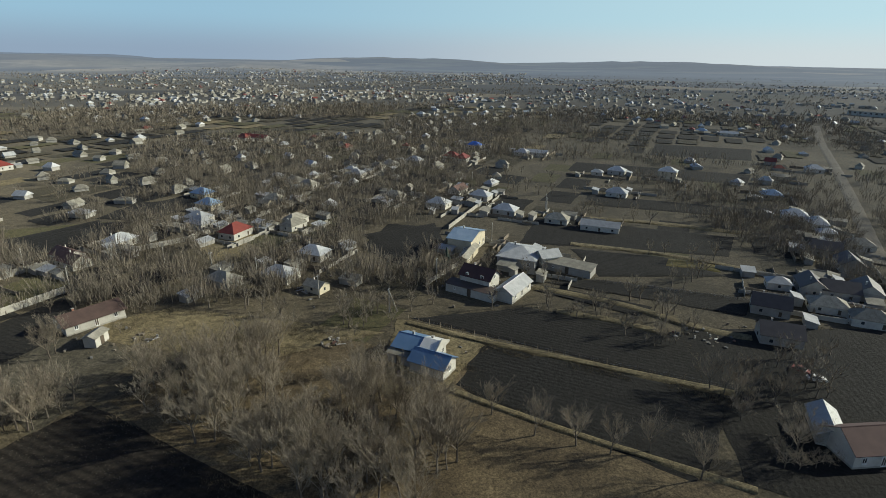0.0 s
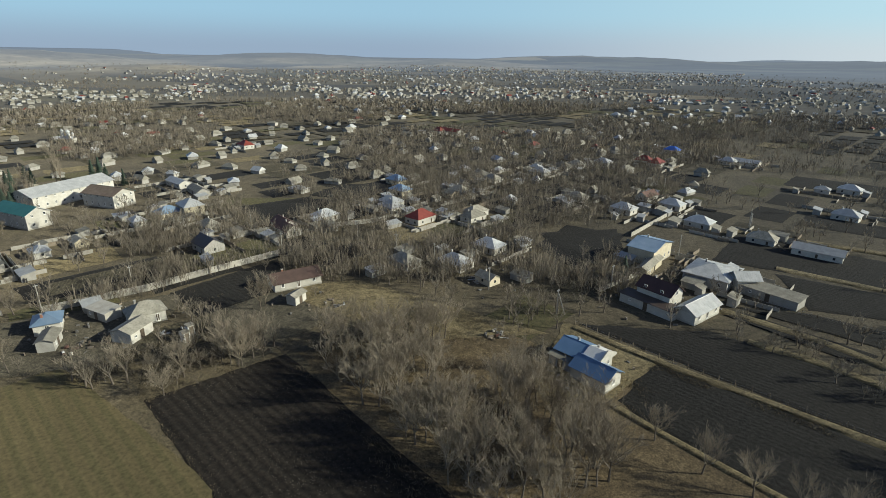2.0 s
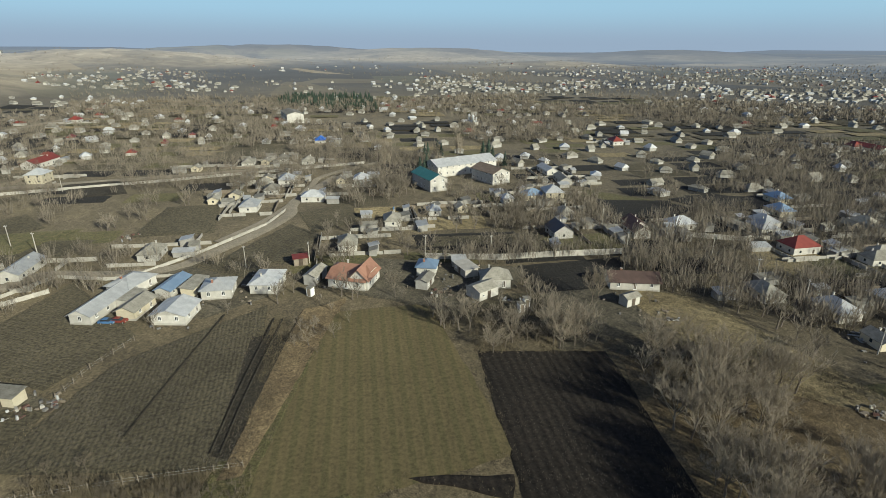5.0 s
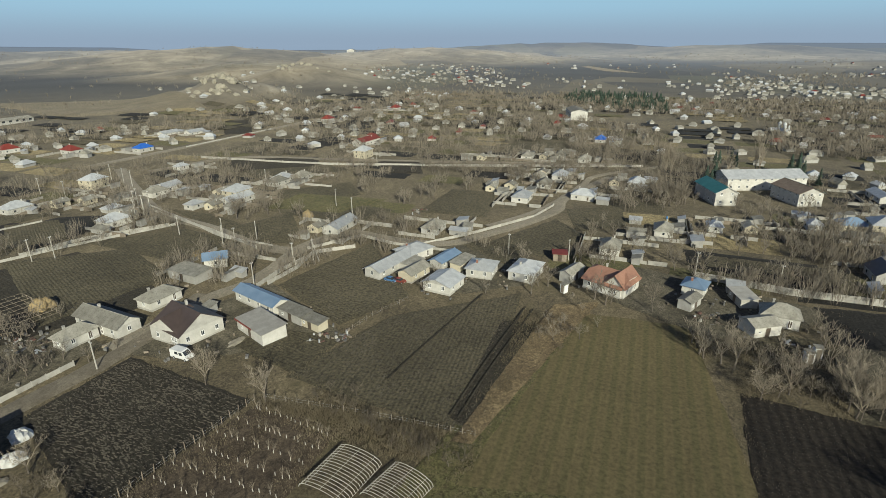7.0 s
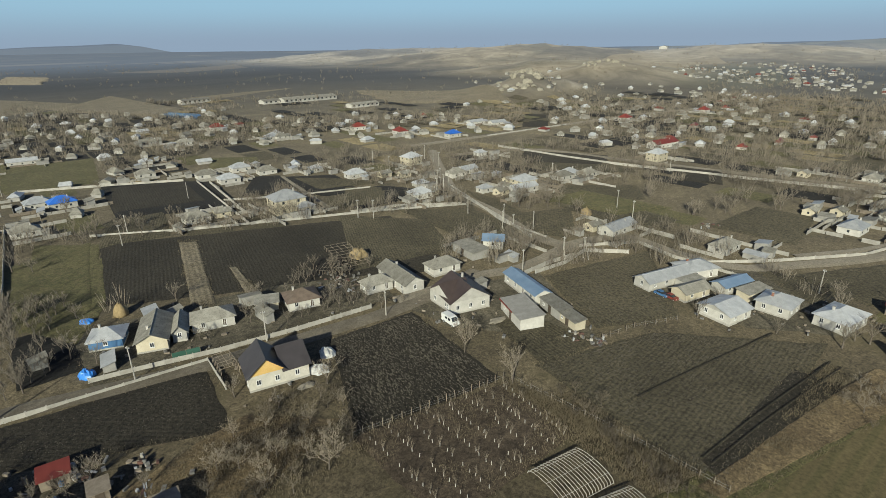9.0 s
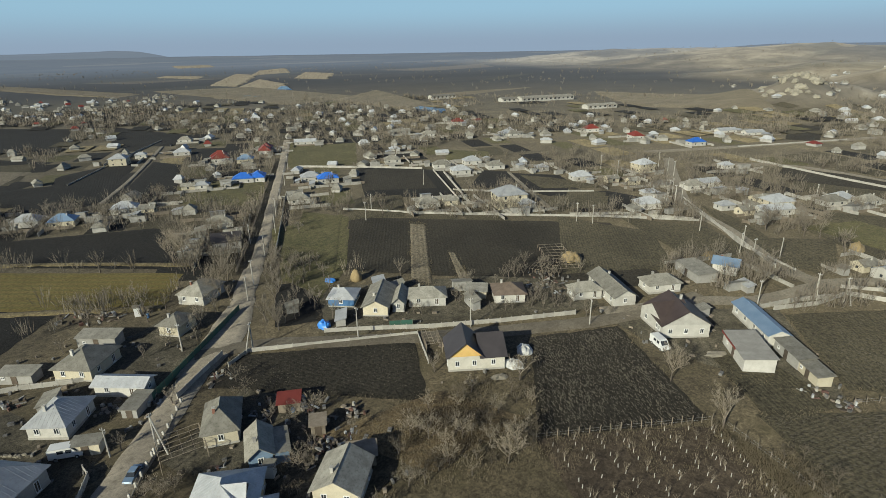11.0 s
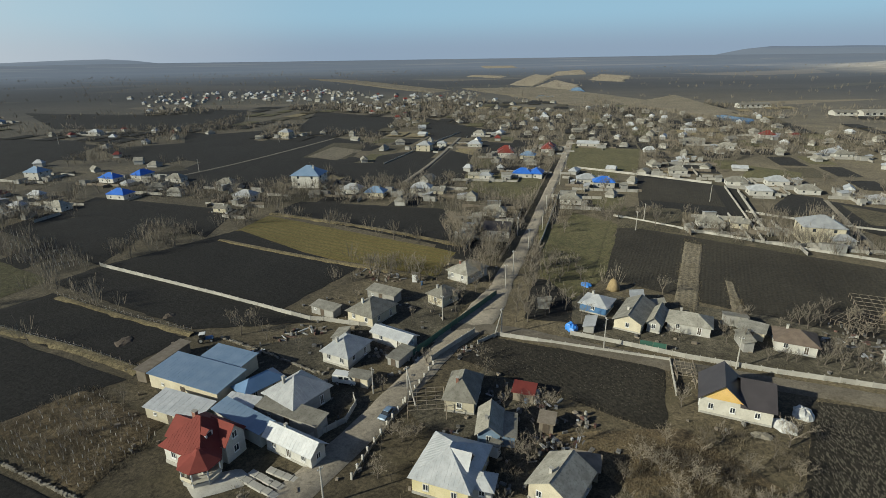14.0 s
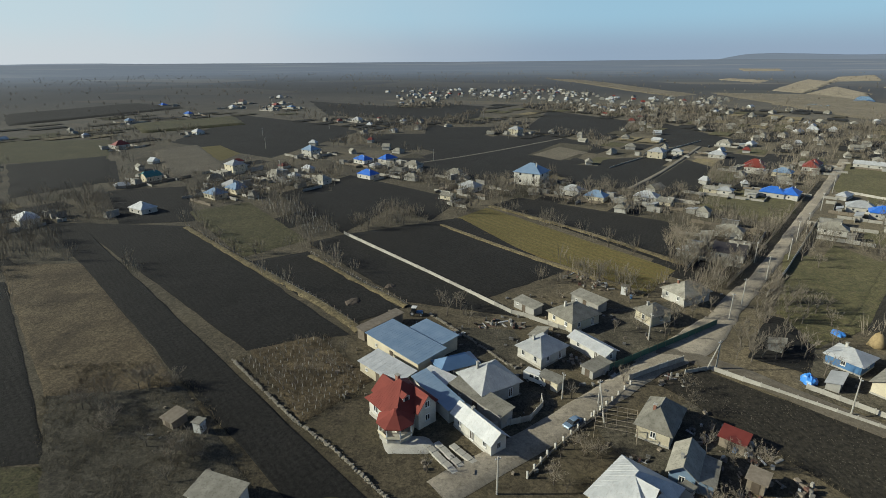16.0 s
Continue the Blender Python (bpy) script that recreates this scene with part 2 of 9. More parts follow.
def soil_at(kind, deg):
    """The soil of a field whose furrows run along deg (from +x)."""
    key = (kind, round(deg / 6) * 6)
    if key not in SOIL:
        a = -radians(key[1] + 90)
        if kind == "black":
            SOIL[key] = soil("black_soil", (0.0088, 0.0083, 0.0075), (0.0165, 0.0155, 0.0138), a, 1.1, 0.14, 1.0)
        elif kind == "dark":
            SOIL[key] = soil("dark_brown_soil", (0.0195, 0.0168, 0.0122), (0.035, 0.0305, 0.0222), a, 0.9, 0.14, 1.5)
        elif kind == "brown":
            SOIL[key] = soil("brown_soil", (0.048, 0.0415, 0.0268), (0.083, 0.072, 0.0465), a, 0.75, 0.24, 1.5)
        elif kind == "green":
            SOIL[key] = soil("sown_soil", (0.098, 0.080, 0.040), (0.130, 0.106, 0.053), a, 2.4, 0.55, 0.25, (0.060, 0.055, 0.025), 0.02, 0.4, 0.12)
        elif kind == "gold":
            SOIL[key] = soil("stubble_soil", (0.120, 0.092, 0.028), (0.165, 0.128, 0.046), a, 2.4, 0.2, 0.4, (0.10, 0.09, 0.028), 0.02, 0.45)
        elif kind == "umber":
            SOIL[key] = soil("umber_soil", (0.0120, 0.0094, 0.0072), (0.0225, 0.0178, 0.0136), a, 1.5, 0.45, 1.2, None, 0.02, 0.85, 0.4)
        elif kind == "stubble":
            SOIL[key] = soil("pale_stubble_soil", (0.19, 0.16, 0.115), (0.27, 0.23, 0.165), a, 1.3, 0.1, 0.6)
        elif kind == "tan":
            SOIL[key] = soil("fallow_soil", (0.115, 0.098, 0.070), (0.170, 0.146, 0.106), a, 1.3, 0.3, 1.2)
    return SOIL[key]


DRY = turf("dry_grass", (0.140, 0.112, 0.060), (0.225, 0.182, 0.100), (0.085, 0.070, 0.041))
LAWN = turf("thin_green_grass", (0.062, 0.060, 0.026), (0.088, 0.080, 0.036), (0.100, 0.080, 0.046))
YARD = turf("trodden_yard", (0.050, 0.044, 0.031), (0.100, 0.088, 0.064), (0.040, 0.036, 0.024), 0.15)
ROAD = turf("dirt_road", (0.225, 0.196, 0.152), (0.325, 0.285, 0.225), (0.140, 0.120, 0.092), 0.10, 0.05, 0.02, 0.35)
LANE = turf("gravelled_lane", (0.140, 0.123, 0.096), (0.200, 0.177, 0.140), (0.105, 0.092, 0.072), 0.10, 0.04, 0.02, 0.5)
RUT = turf("damp_wheel_rut", (0.100, 0.086, 0.066), (0.140, 0.122, 0.095), (0.075, 0.065, 0.050), 0.15, 0.03, 0.02, 0.4)
SCRUB = turf("scrubby_ground", (0.088, 0.065, 0.038), (0.175, 0.132, 0.074), (0.055, 0.042, 0.026), 0.10)
ORCHARD = turf("orchard_earth", (0.050, 0.038, 0.027), (0.082, 0.063, 0.044), (0.034, 0.027, 0.020), 0.12)
WEED = plain("dead_weed_stalks", (0.110, 0.090, 0.058), (0.180, 0.149, 0.097), 0.95, 0, 0.15, 1.2, 0.0, 0.0, (0.09, 0.07, 0.045), 0.7)
CLOD = plain("dry_soil_clods", (0.052, 0.045, 0.034), (0.098, 0.085, 0.064), 0.95, 0, 0.3, 2.5, 0.0, 0.02)
OLDROOF = plain("brown_stained_slate", (0.150, 0.110, 0.084), (0.235, 0.180, 0.138), 0.92, 0, 0.7, 4.0, 0.25, 0.02, (0.11, 0.10, 0.08), 0.6)
WATER = plain("pond_water", (0.05, 0.075, 0.10), (0.08, 0.11, 0.14), 0.2, 0, 0.02, 0.5, 0, 0.005, dirt_amount=0.0)
WHITE = plain("whitewashed_plaster", (0.46, 0.445, 0.40), (0.62, 0.60, 0.55), 0.85)
CREAM = plain("cream_plaster", (0.52, 0.46, 0.34), (0.64, 0.58, 0.44), 0.85)
GREYWALL = plain("grey_plaster", (0.30, 0.29, 0.27), (0.42, 0.41, 0.38), 0.9)
BLOCK = plain("limestone_block", (0.55, 0.52, 0.44), (0.68, 0.65, 0.57), 0.9, fine=3.0)
YELLOW = plain("yellow_plaster", (0.62, 0.40, 0.12), (0.72, 0.48, 0.18), 0.85)
PALEYELLOW = plain("pale_yellow_plaster", (0.55, 0.48, 0.27), (0.66, 0.58, 0.36), 0.85)
BRICK = plain("red_brick", (0.26, 0.12, 0.085), (0.34, 0.17, 0.12), 0.9)
CONCRETE = plain("weathered_concrete", (0.36, 0.34, 0.30), (0.50, 0.48, 0.43), 0.9, fine=5.0)
STONE = plain("rubble_stone", (0.19, 0.172, 0.138), (0.30, 0.27, 0.215), 0.95, fine=4.0)
ZINC = plain("galvanised_sheet", (0.42, 0.435, 0.445), (0.60, 0.61, 0.61), 0.5, 0.08, 0.6, 3.5, 0.35, 0.008, (0.27, 0.22, 0.175), 0.5)
BLUE = plain("blue_sheet", (0.050, 0.120, 0.28), (0.075, 0.165, 0.36), 0.38, 0.0, 0.4, 6.0, 0.25, 0.006, dirt_amount=0.15)
SKYBLUE = plain("faded_blue_sheet", (0.19, 0.29, 0.42), (0.27, 0.37, 0.50), 0.42, 0.15, 0.4, 6.0, 0.25, 0.006, dirt_amount=0.2)
MIDBLUE = plain("smooth_blue_sheet", (0.115, 0.205, 0.34), (0.145, 0.245, 0.40), 0.35, 0.0, 0.4, 6.0, 0.1, 0.004, dirt_amount=0.12)
BRIGHTBLUE = plain("bright_blue_sheet", (0.03, 0.14, 0.55), (0.05, 0.19, 0.66), 0.4, 0.0, 0.4, 6.0, 0.25, 0.006, dirt_amount=0.1)
SLATE = plain("asbestos_slate", (0.245, 0.230, 0.190), (0.415, 0.395, 0.335), 0.92, 0, 0.6, 3.0, 0.45, 0.03, (0.095, 0.088, 0.062), 0.8)
RUST = plain("rusty_brown_sheet", (0.105, 0.054, 0.043), (0.165, 0.088, 0.068), 0.7, 0, 0.5, 5.0, 0.2)
OLDRUST = plain("dull_rusted_sheet", (0.082, 0.052, 0.044), (0.135, 0.084, 0.070), 0.85, 0, 0.5, 5.0, 0.2, 0.02, (0.06, 0.05, 0.045), 0.6)
TILE = plain("terracotta_tile", (0.265, 0.135, 0.092), (0.350, 0.188, 0.130), 0.75, 0, 0.7, 6.0, 0.15)
RED = plain("red_sheet", (0.185, 0.036, 0.026), (0.26, 0.054, 0.038), 0.55, 0, 0.5, 6.0, 0.2, dirt_amount=0.15)
DARKRED = plain("dark_red_sheet", (0.165, 0.030, 0.021), (0.215, 0.040, 0.029), 0.88, 0, 0.5, 6.0, 0.1, 0.008, (0.10, 0.026, 0.018), 0.35)
MAROON = plain("maroon_sheet", (0.060, 0.030, 0.030), (0.085, 0.044, 0.042), 0.85, 0, 0.5, 6.0, 0.15, dirt_amount=0.15)
BROWN = plain("brown_sheet", (0.062, 0.045, 0.040), (0.090, 0.066, 0.058), 0.5, 0, 0.5, 6.0, 0.15, dirt_amount=0.15)
NAVY = plain("dark_blue_grey_sheet", (0.050, 0.044, 0.046), (0.070, 0.062, 0.064), 0.5, 0, 0.5, 6.0, 0.15, dirt_amount=0.12)
TEAL = plain("green_blue_sheet", (0.035, 0.16, 0.16), (0.06, 0.22, 0.21), 0.5, 0, 0.5, 6.0, 0.15, dirt_amount=0.2)
WOOD = plain("grey_timber", (0.20, 0.165, 0.125), (0.32, 0.27, 0.21), 0.9, 0, 1.2, 7.0, 0.35)
DARKWOOD = plain("dark_timber", (0.075, 0.058, 0.042), (0.13, 0.10, 0.075), 0.9, 0, 1.2, 7.0, 0.3)
WHITEPAINT = plain("white_paint", (0.70, 0.70, 0.68), (0.80, 0.80, 0.78), 0.5, dirt_amount=0.1)
GREENPAINT = plain("green_paint", (0.035, 0.105, 0.078), (0.055, 0.15, 0.11), 0.55, dirt_amount=0.25)
BLUEPAINT = plain("blue_paint", (0.06, 0.16, 0.34), (0.09, 0.22, 0.42), 0.55, dirt_amount=0.25)
TARP = plain("blue_tarpaulin", (0.04, 0.20, 0.62), (0.06, 0.27, 0.72), 0.35, 0, 1.5, 6, 0.1, 0.05, dirt_amount=0.05)
PLASTIC = plain("dull_clear_film", (0.40, 0.40, 0.39), (0.60, 0.60, 0.585), 0.4, 0, 1.5, 5, 0.1, 0.08, dirt_amount=0.15)
STRAW = plain("straw", (0.30, 0.22, 0.11), (0.42, 0.32, 0.17), 0.95, 0, 1.5, 8, 0.2, 0.10)
JUNK = plain("mixed_scrap", (0.10, 0.095, 0.09), (0.34, 0.33, 0.31), 0.85, 0, 1.5, 4.0, 0.6, 0.05)
RUBBER = plain("black_rubber", (0.018, 0.018, 0.018), (0.03, 0.03, 0.03), 0.8, vary=0.1)
PANE = plain("dark_window_glass", (0.028, 0.034, 0.042), (0.05, 0.058, 0.068), 0.12, vary=0.3, relief=0.0, dirt_amount=0.0)
BARK = plain("grey_bark", (0.105, 0.085, 0.068), (0.165, 0.140, 0.115), 0.95, 0, 1.5, 9.0, 0.35, 0.03)
TWIG = plain("bare_twigs", (0.230, 0.193, 0.145), (0.350, 0.298, 0.228), 0.95, 0, 0.5, 3.0, 0.35, 0.0)
TWIGFAR = plain("bare_garden_twigs", (0.150, 0.128, 0.100), (0.235, 0.203, 0.160), 0.95, 0, 0.05, 3.0, 0.0, 0.0)
LIMED = plain("limewashed_bark", (0.42, 0.40, 0.36), (0.56, 0.54, 0.49), 0.9)
NEEDLE = plain("conifer_needles", (0.026, 0.046, 0.034), (0.048, 0.076, 0.052), 0.9, 0, 0.6, 4.0, 0.3, 0.05, dirt_amount=0.1)
ROCK = plain("pale_rock", (0.26, 0.24, 0.185), (0.36, 0.33, 0.265), 0.95, 0, 0.2, 1.0, 0.2, 0.1, (0.13, 0.115, 0.08), 0.7)

# ---- building blocks ----
def mesh_of(name, verts, faces, mats, slots=None, smooth=False):
    me = bpy.data.meshes.new(name)
    me.from_pydata([tuple(v) for v in verts], [], faces)
    for m in mats if isinstance(mats, (list, tuple)) else [mats]:
        me.materials.append(m)
    if slots is not None:
        me.polygons.foreach_set("material_index", slots)
    if smooth:
        me.polygons.foreach_set("use_smooth", [True] * len(me.polygons))
    me.update()
    return me


TO_METRES = Matrix.Scale(UNIT, 4)


def put(name, me, parent=None, m=None, label=""):
    """Links a mesh as one object, under a thing or a part if one is given."""
    ob = new(name, me)
    if parent is not None:
        ob.parent = parent
        if m is not None:
            ob.matrix_basis = m
    else:
        ob.matrix_basis = TO_METRES @ (m or Matrix.Identity(4))
    if label:
        ob["label"] = label
    return ob


def empty(name, m):
    ob = new(name)
    ob.empty_display_size = 0.5
    ob.matrix_basis = TO_METRES @ m
    return ob


class Geo:
    """Collects boxes and polygons for one mesh."""

    def __init__(self):
        self.v, self.f = [], []

    def poly(self, pts):
        n = len(self.v)
        self.v += [tuple(p) for p in pts]
        self.f.append(tuple(range(n, n + len(pts))))
        return self

    def box(self, x0, y0, z0, x1, y1, z1, taper=0.0):
        n, a = len(self.v), taper
        self.v += [(x0, y0, z0), (x1, y0, z0), (x1, y1, z0), (x0, y1, z0), (x0 + a, y0 + a, z1), (x1 - a, y0 + a, z1), (x1 - a, y1 - a, z1), (x0 + a, y1 - a, z1)]
        self.f += [(n + 3, n + 2, n + 1, n), (n + 4, n + 5, n + 6, n + 7), (n, n + 1, n + 5, n + 4), (n + 1, n + 2, n + 6, n + 5), (n + 2, n + 3, n + 7, n + 6), (n + 3, n, n + 4, n + 7)]
        return self

    def bar(self, a, b, r, r2=None, sides=4):
        """A tapered rod from a to b."""
        a, b = Vector(a), Vector(b)
        r2 = r if r2 is None else r2
        w = (b - a).normalized()
        u = w.orthogonal().normalized()
        v = w.cross(u)
        n = len(self.v)
        for c, q in ((a, r), (b, r2)):
            for i in range(sides):
                t = 2 * math.pi * (i + 0.5) / sides
                self.v.append(tuple(c + q * (math.cos(t) * u + math.sin(t) * v)))
        for i in range(sides):
            j = (i + 1) % sides
            self.f.append((n + i, n + j, n + sides + j, n + sides + i))
        self.f.append(tuple(n + i for i in reversed(range(sides))))
        self.f.append(tuple(n + sides + i for i in range(sides)))
        return self

    def rings(self, rings, close=True):
        """A skin over rings of equally many points, bottom to top."""
        n, k = len(self.v), len(rings[0])
        for r in rings:
            self.v += [tuple(p) for p in r]
        for a in range(len(rings) - 1):
            for i in range(k):
                j = (i + 1) % k
                self.f.append((n + a * k + i, n + a * k + j, n + (a + 1) * k + j, n + (a + 1) * k + i))
        if close:
            self.f.append(tuple(n + i for i in reversed(range(k))))
            self.f.append(tuple(n + (len(rings) - 1) * k + i for i in range(k)))
        return self

    def weld(self):
        """Joins the corners that lie on one another."""
        seen, at, vs = {}, [], []
        for v in self.v:
            key = tuple(round(c, 4) for c in v)
            if key not in seen:
                seen[key] = len(vs)
                vs.append(v)
            at.append(seen[key])
        fs = []
        for f in self.f:
            ring = [at[i] for i in f]
            ring = [q for i, q in enumerate(ring) if q != ring[i - 1]]
            if len(set(ring)) == len(ring) > 2:
                fs.append(tuple(ring))
        self.v, self.f = vs, fs
        return self

    def mesh(self, name, mats, slots=None, smooth=False):
        return mesh_of(name, self.v, self.f, mats, slots, smooth)


SHARED = {}


def shared(key, make):
    if key not in SHARED:
        SHARED[key] = make()
    return SHARED[key]


def slab(g, pts, thick):
    """A sloping roof plane with thickness: top, underside and edges."""
    low = [(x, y, z - thick) for x, y, z in pts]
    g.poly(pts).poly(list(reversed(low)))
    for i in range(len(pts)):
        j = (i + 1) % len(pts)
        g.poly((low[i], low[j], pts[j], pts[i]))


def slope(g, a, b, c, d, thick, step, size=0.011):
    """A roof plane with eave a-b and top d-c: a sheet folded into raised seams, with underside and edges."""
    a, b, c, d = (Vector(p) for p in (a, b, c, d))
    if not step:
        slab(g, [tuple(p) for p in ((a, b, c) if (c - d).length < 1e-3 else (a, b, c, d))], thick)
        return
    along = (b - a).normalized()
    n = along.cross(d - a).normalized()
    span = (b - a).length
    s0, s1 = (d - a).dot(along), (c - a).dot(along)
    depth = (d - a) - along * s0
    k = max(2, int(span / step))
    at = [(0.0, 0.0), (span, 0.0)] + [(q, 0.0) for q in {round(s0, 4), round(s1, 4)} if 0.01 < q < span - 0.01]
    for i in range(1, k):
        q = span * i / k
        if min(abs(q - s0), abs(q - s1)) > 3 * size:
            at += [(q - size, 0.0), (q, size * 1.5), (q + size, 0.0)]
    at.sort()
    line = []
    for q, lift in at:
        h = 1.0
        if q < s0 - 1e-3:
            h = q / s0
        elif q > s1 + 1e-3:
            h = (span - q) / (span - s1)
        p = a + along * q
        line.append((tuple(p + n * lift), tuple(p + depth * h + n * lift), h))
    for (p0, q0, h0), (p1, q1, h1) in zip(line, line[1:]):
        if h0 < 1e-4:
            g.poly((p0, p1, q1))
        elif h1 < 1e-4:
            g.poly((p0, p1, q0))
        else:
            g.poly((p0, p1, q1, q0))
    ring = [tuple(p) for p in ((a, b, c) if (c - d).length < 1e-3 else (a, b, c, d))]
    low = [(x, y, z - thick) for x, y, z in ring]
    g.poly(list(reversed(low)))
    for i in range(len(ring)):
        j = (i + 1) % len(ring)
        g.poly((low[i], low[j], ring[j], ring[i]))


def ridge_half(w, d, over, style, hip=None):
    """Half the length of a roof's ridge."""
    X, Y = w / 2 + over, d / 2 + over
    return X if style == "gable" else max(X - (hip if hip is not None else min(Y, X * 0.92)), 0.05)


def roof_geo(w, d, eave, ridge, style, over=0.45, thick=0.10, step=0.6, hip=None):
    """A roof over w x d with its ridge along x: hip, gable, half (clipped gables) or shed."""
    g = Geo()
    X, Y = w / 2 + over, d / 2 + over
    drop = over * (ridge - eave) / (d / 2)
    e = eave - drop * 0.6
    if style == "shed":
        slope(g, (-X, -Y, eave), (X, -Y, eave), (X, Y, ridge), (-X, Y, ridge), thick, step)
        return g.weld()
    A, B, C, D = (-X, -Y, e), (X, -Y, e), (X, Y, e), (-X, Y, e)
    if style == "half":
        cut = Y * 0.35
        zc = e + (ridge - e) * 0.65
        q = X - cut
        P1, P2, P3, P4 = (-X, -cut, zc), (X, -cut, zc), (X, cut, zc), (-X, cut, zc)
        S1, S2 = (-q, 0, ridge), (q, 0, ridge)
        for p in ([A, B, P2, S2, S1, P1], [C, D, P4, S1, S2, P3], [P2, P3, S2], [P4, P1, S1]):
            slab(g, p, thick)
        return g.weld()
    r = ridge_half(w, d, over, style, hip)
    R1, R2 = (-r, 0, ridge), (r, 0, ridge)
    slope(g, A, B, R2, R1, thick, step)
    slope(g, C, D, R1, R2, thick, step)
    if style != "gable":
        slope(g, B, C, R2, R2, thick, step)
        slope(g, D, A, R1, R1, thick, step)
    return g.weld()


def window(parent, x, y, face, z=0.95, w=1.0, h=1.3, frame_mat=None, door=False, simple=False):
    """A window or door on a wall: face 0 = -y, 1 = +x, 2 = +y, 3 = -x side of the house."""
    w, h = round(w * 0.8, 3), round(h * 0.8, 3)
    key = ("door" if door else "window", w, h, (frame_mat or WHITEPAINT).name)
    if simple:
        me = shared(("plain", *key), lambda: Geo().box(-w / 2, -0.05, 0, w / 2, 0.02, h).mesh("window", DARKWOOD if door else PANE))
        return put("door" if door else "window", me, parent, pose(x, y, z, 0, 0, (0, 90, 180, 270)[face]))

    def make():
        f, p = Geo(), Geo()
        t = 0.09
        xs, zs = (-w / 2, -w / 2 + t, -0.035, 0.035, w / 2 - t, w / 2), (0, t, h - t, h)
        for i in range(5):
            for j in range(3):
                if j == 1 and i in (1, 3):
                    continue
                f.box(xs[i], -0.07, zs[j], xs[i + 1], 0.02, zs[j + 1])
        f.box(-w / 2, -0.16, -0.06, w / 2, 0.02, 0.0)
        f.weld()
        p.box(-w / 2 + t, -0.03, t, w / 2 - t, 0.01, h - t)
        return f.mesh("window_frame", frame_mat or WHITEPAINT), p.mesh("pane", DARKWOOD if door else PANE)

    f, p = shared(key, make)
    m = pose(x, y, z, 0, 0, (0, 90, 180, 270)[face])
    ob = put("door" if door else "window", f, parent, m)
    put("pane", p, ob, None)
    return ob


BUILT = []


def near_house(x, y, far=1.0):
    """Whether a place lies in or close before a building."""
    return any((x - a) ** 2 + (y - b) ** 2 < (r + far) ** 2 for a, b, r in BUILT)


def house(x, y, rot, w, d, eave, ridge, style="hip", roof=None, wall=None, over=0.45, step=0.6, gable=None, faces=(0, 1, 3), win=(1.0, 1.3), plinth=0.4, chimney=1, label="", name="house", category="house", hip=None, door=0, frame_mat=None, win_z=1.0, group="", storeys=1, simple=False):
    """A house with its long side along its own x axis: walls, plinth, roof, chimneys, windows and a door."""
    roof, wall = roof or SLATE, wall or WHITE
    BUILT.append((x, y, max(w, d) * 0.55))
    th = empty(name, pose(x, y, 0, 0, 0, rot))
    tagged(th, label or "village house with a pitched sheet roof", category, group)
    g = Geo().box(-w / 2, -d / 2, -0.3, w / 2, d / 2, eave)
    put("wall", g.mesh("wall", wall), th)
    if plinth:
        put("plinth", Geo().box(-w / 2 - 0.06, -d / 2 - 0.06, -0.3, w / 2 + 0.06, d / 2 + 0.06, plinth).mesh("plinth", CONCRETE), th)
    if style in ("gable", "half", "shed"):
        top = ridge - 0.12
        for s in (-1, 1):
            gg = Geo()
            x0, x1 = s * (w / 2 - 0.2), s * (w / 2 + 0.004)
            if style == "shed":
                ring = [(-d / 2, eave - 0.05), (d / 2, eave - 0.05), (d / 2, top)]
            elif style == "gable":
                ring = [(-d / 2, eave - 0.05), (d / 2, eave - 0.05), (0, top)]
            else:
                ring = [(-d / 2, eave - 0.05), (d / 2, eave - 0.05), (d / 2 * 0.35, eave + (top - eave) * 0.62), (-d / 2 * 0.35, eave + (top - eave) * 0.62)]
            gg.rings([[(x0, a, b) for a, b in ring], [(x1, a, b) for a, b in ring]])
            put("gable", gg.mesh("gable", gable or wall), th)
    if roof not in (ZINC, SKYBLUE, BLUE, BRIGHTBLUE):
        step = 0
    top = put("roof", roof_geo(w, d, eave, ridge, style, over, 0.1, step, hip).mesh("roof", roof), th)
    if style in ("gable", "hip") and not simple:
        r = ridge_half(w, d, over, style, hip)
        put("ridge_cap", Geo().bar((-r, 0, ridge + 0.01), (r, 0, ridge + 0.01), 0.07).mesh("ridge_cap", roof), top)
    for i in range(chimney):
        cx = (-0.22, 0.28)[i % 2] * w
        cz = ridge - abs(0.14 * d) / (d / 2) * (ridge - eave)
        ch = put("chimney", Geo().box(cx - 0.2, 0.14 * d - 0.2, cz - 0.5, cx + 0.2, 0.14 * d + 0.2, ridge + 0.25).mesh("chimney", (WHITE, WHITE, BRICK, GREYWALL)[int(abs(x * 3 + y)) % 4]), th)
        put("chimney_cap", Geo().box(cx - 0.26, 0.14 * d - 0.26, ridge + 0.25, cx + 0.26, 0.14 * d + 0.26, ridge + 0.33).mesh("chimney_cap", CONCRETE), ch)
    for level in range(storeys):
        zz = win_z + level * 2.8
        for face in faces:
            span = w if face in (0, 2) else d
            k = max(1, int(span / (4.2 if simple else 2.9)))
            for i in range(k):
                s = span * ((i + 0.5) / k - 0.5)
                px, py = ((s, -d / 2), (w / 2, s), (-s, d / 2), (-w / 2, -s))[face]
                isdoor = level == 0 and face == door and i == k // 2 and k > 1
                window(th, px, py, face, 0.35 if isdoor else zz, 1.0 if isdoor else win[0], 2.05 if isdoor else win[1], frame_mat, isdoor, simple)
    return th


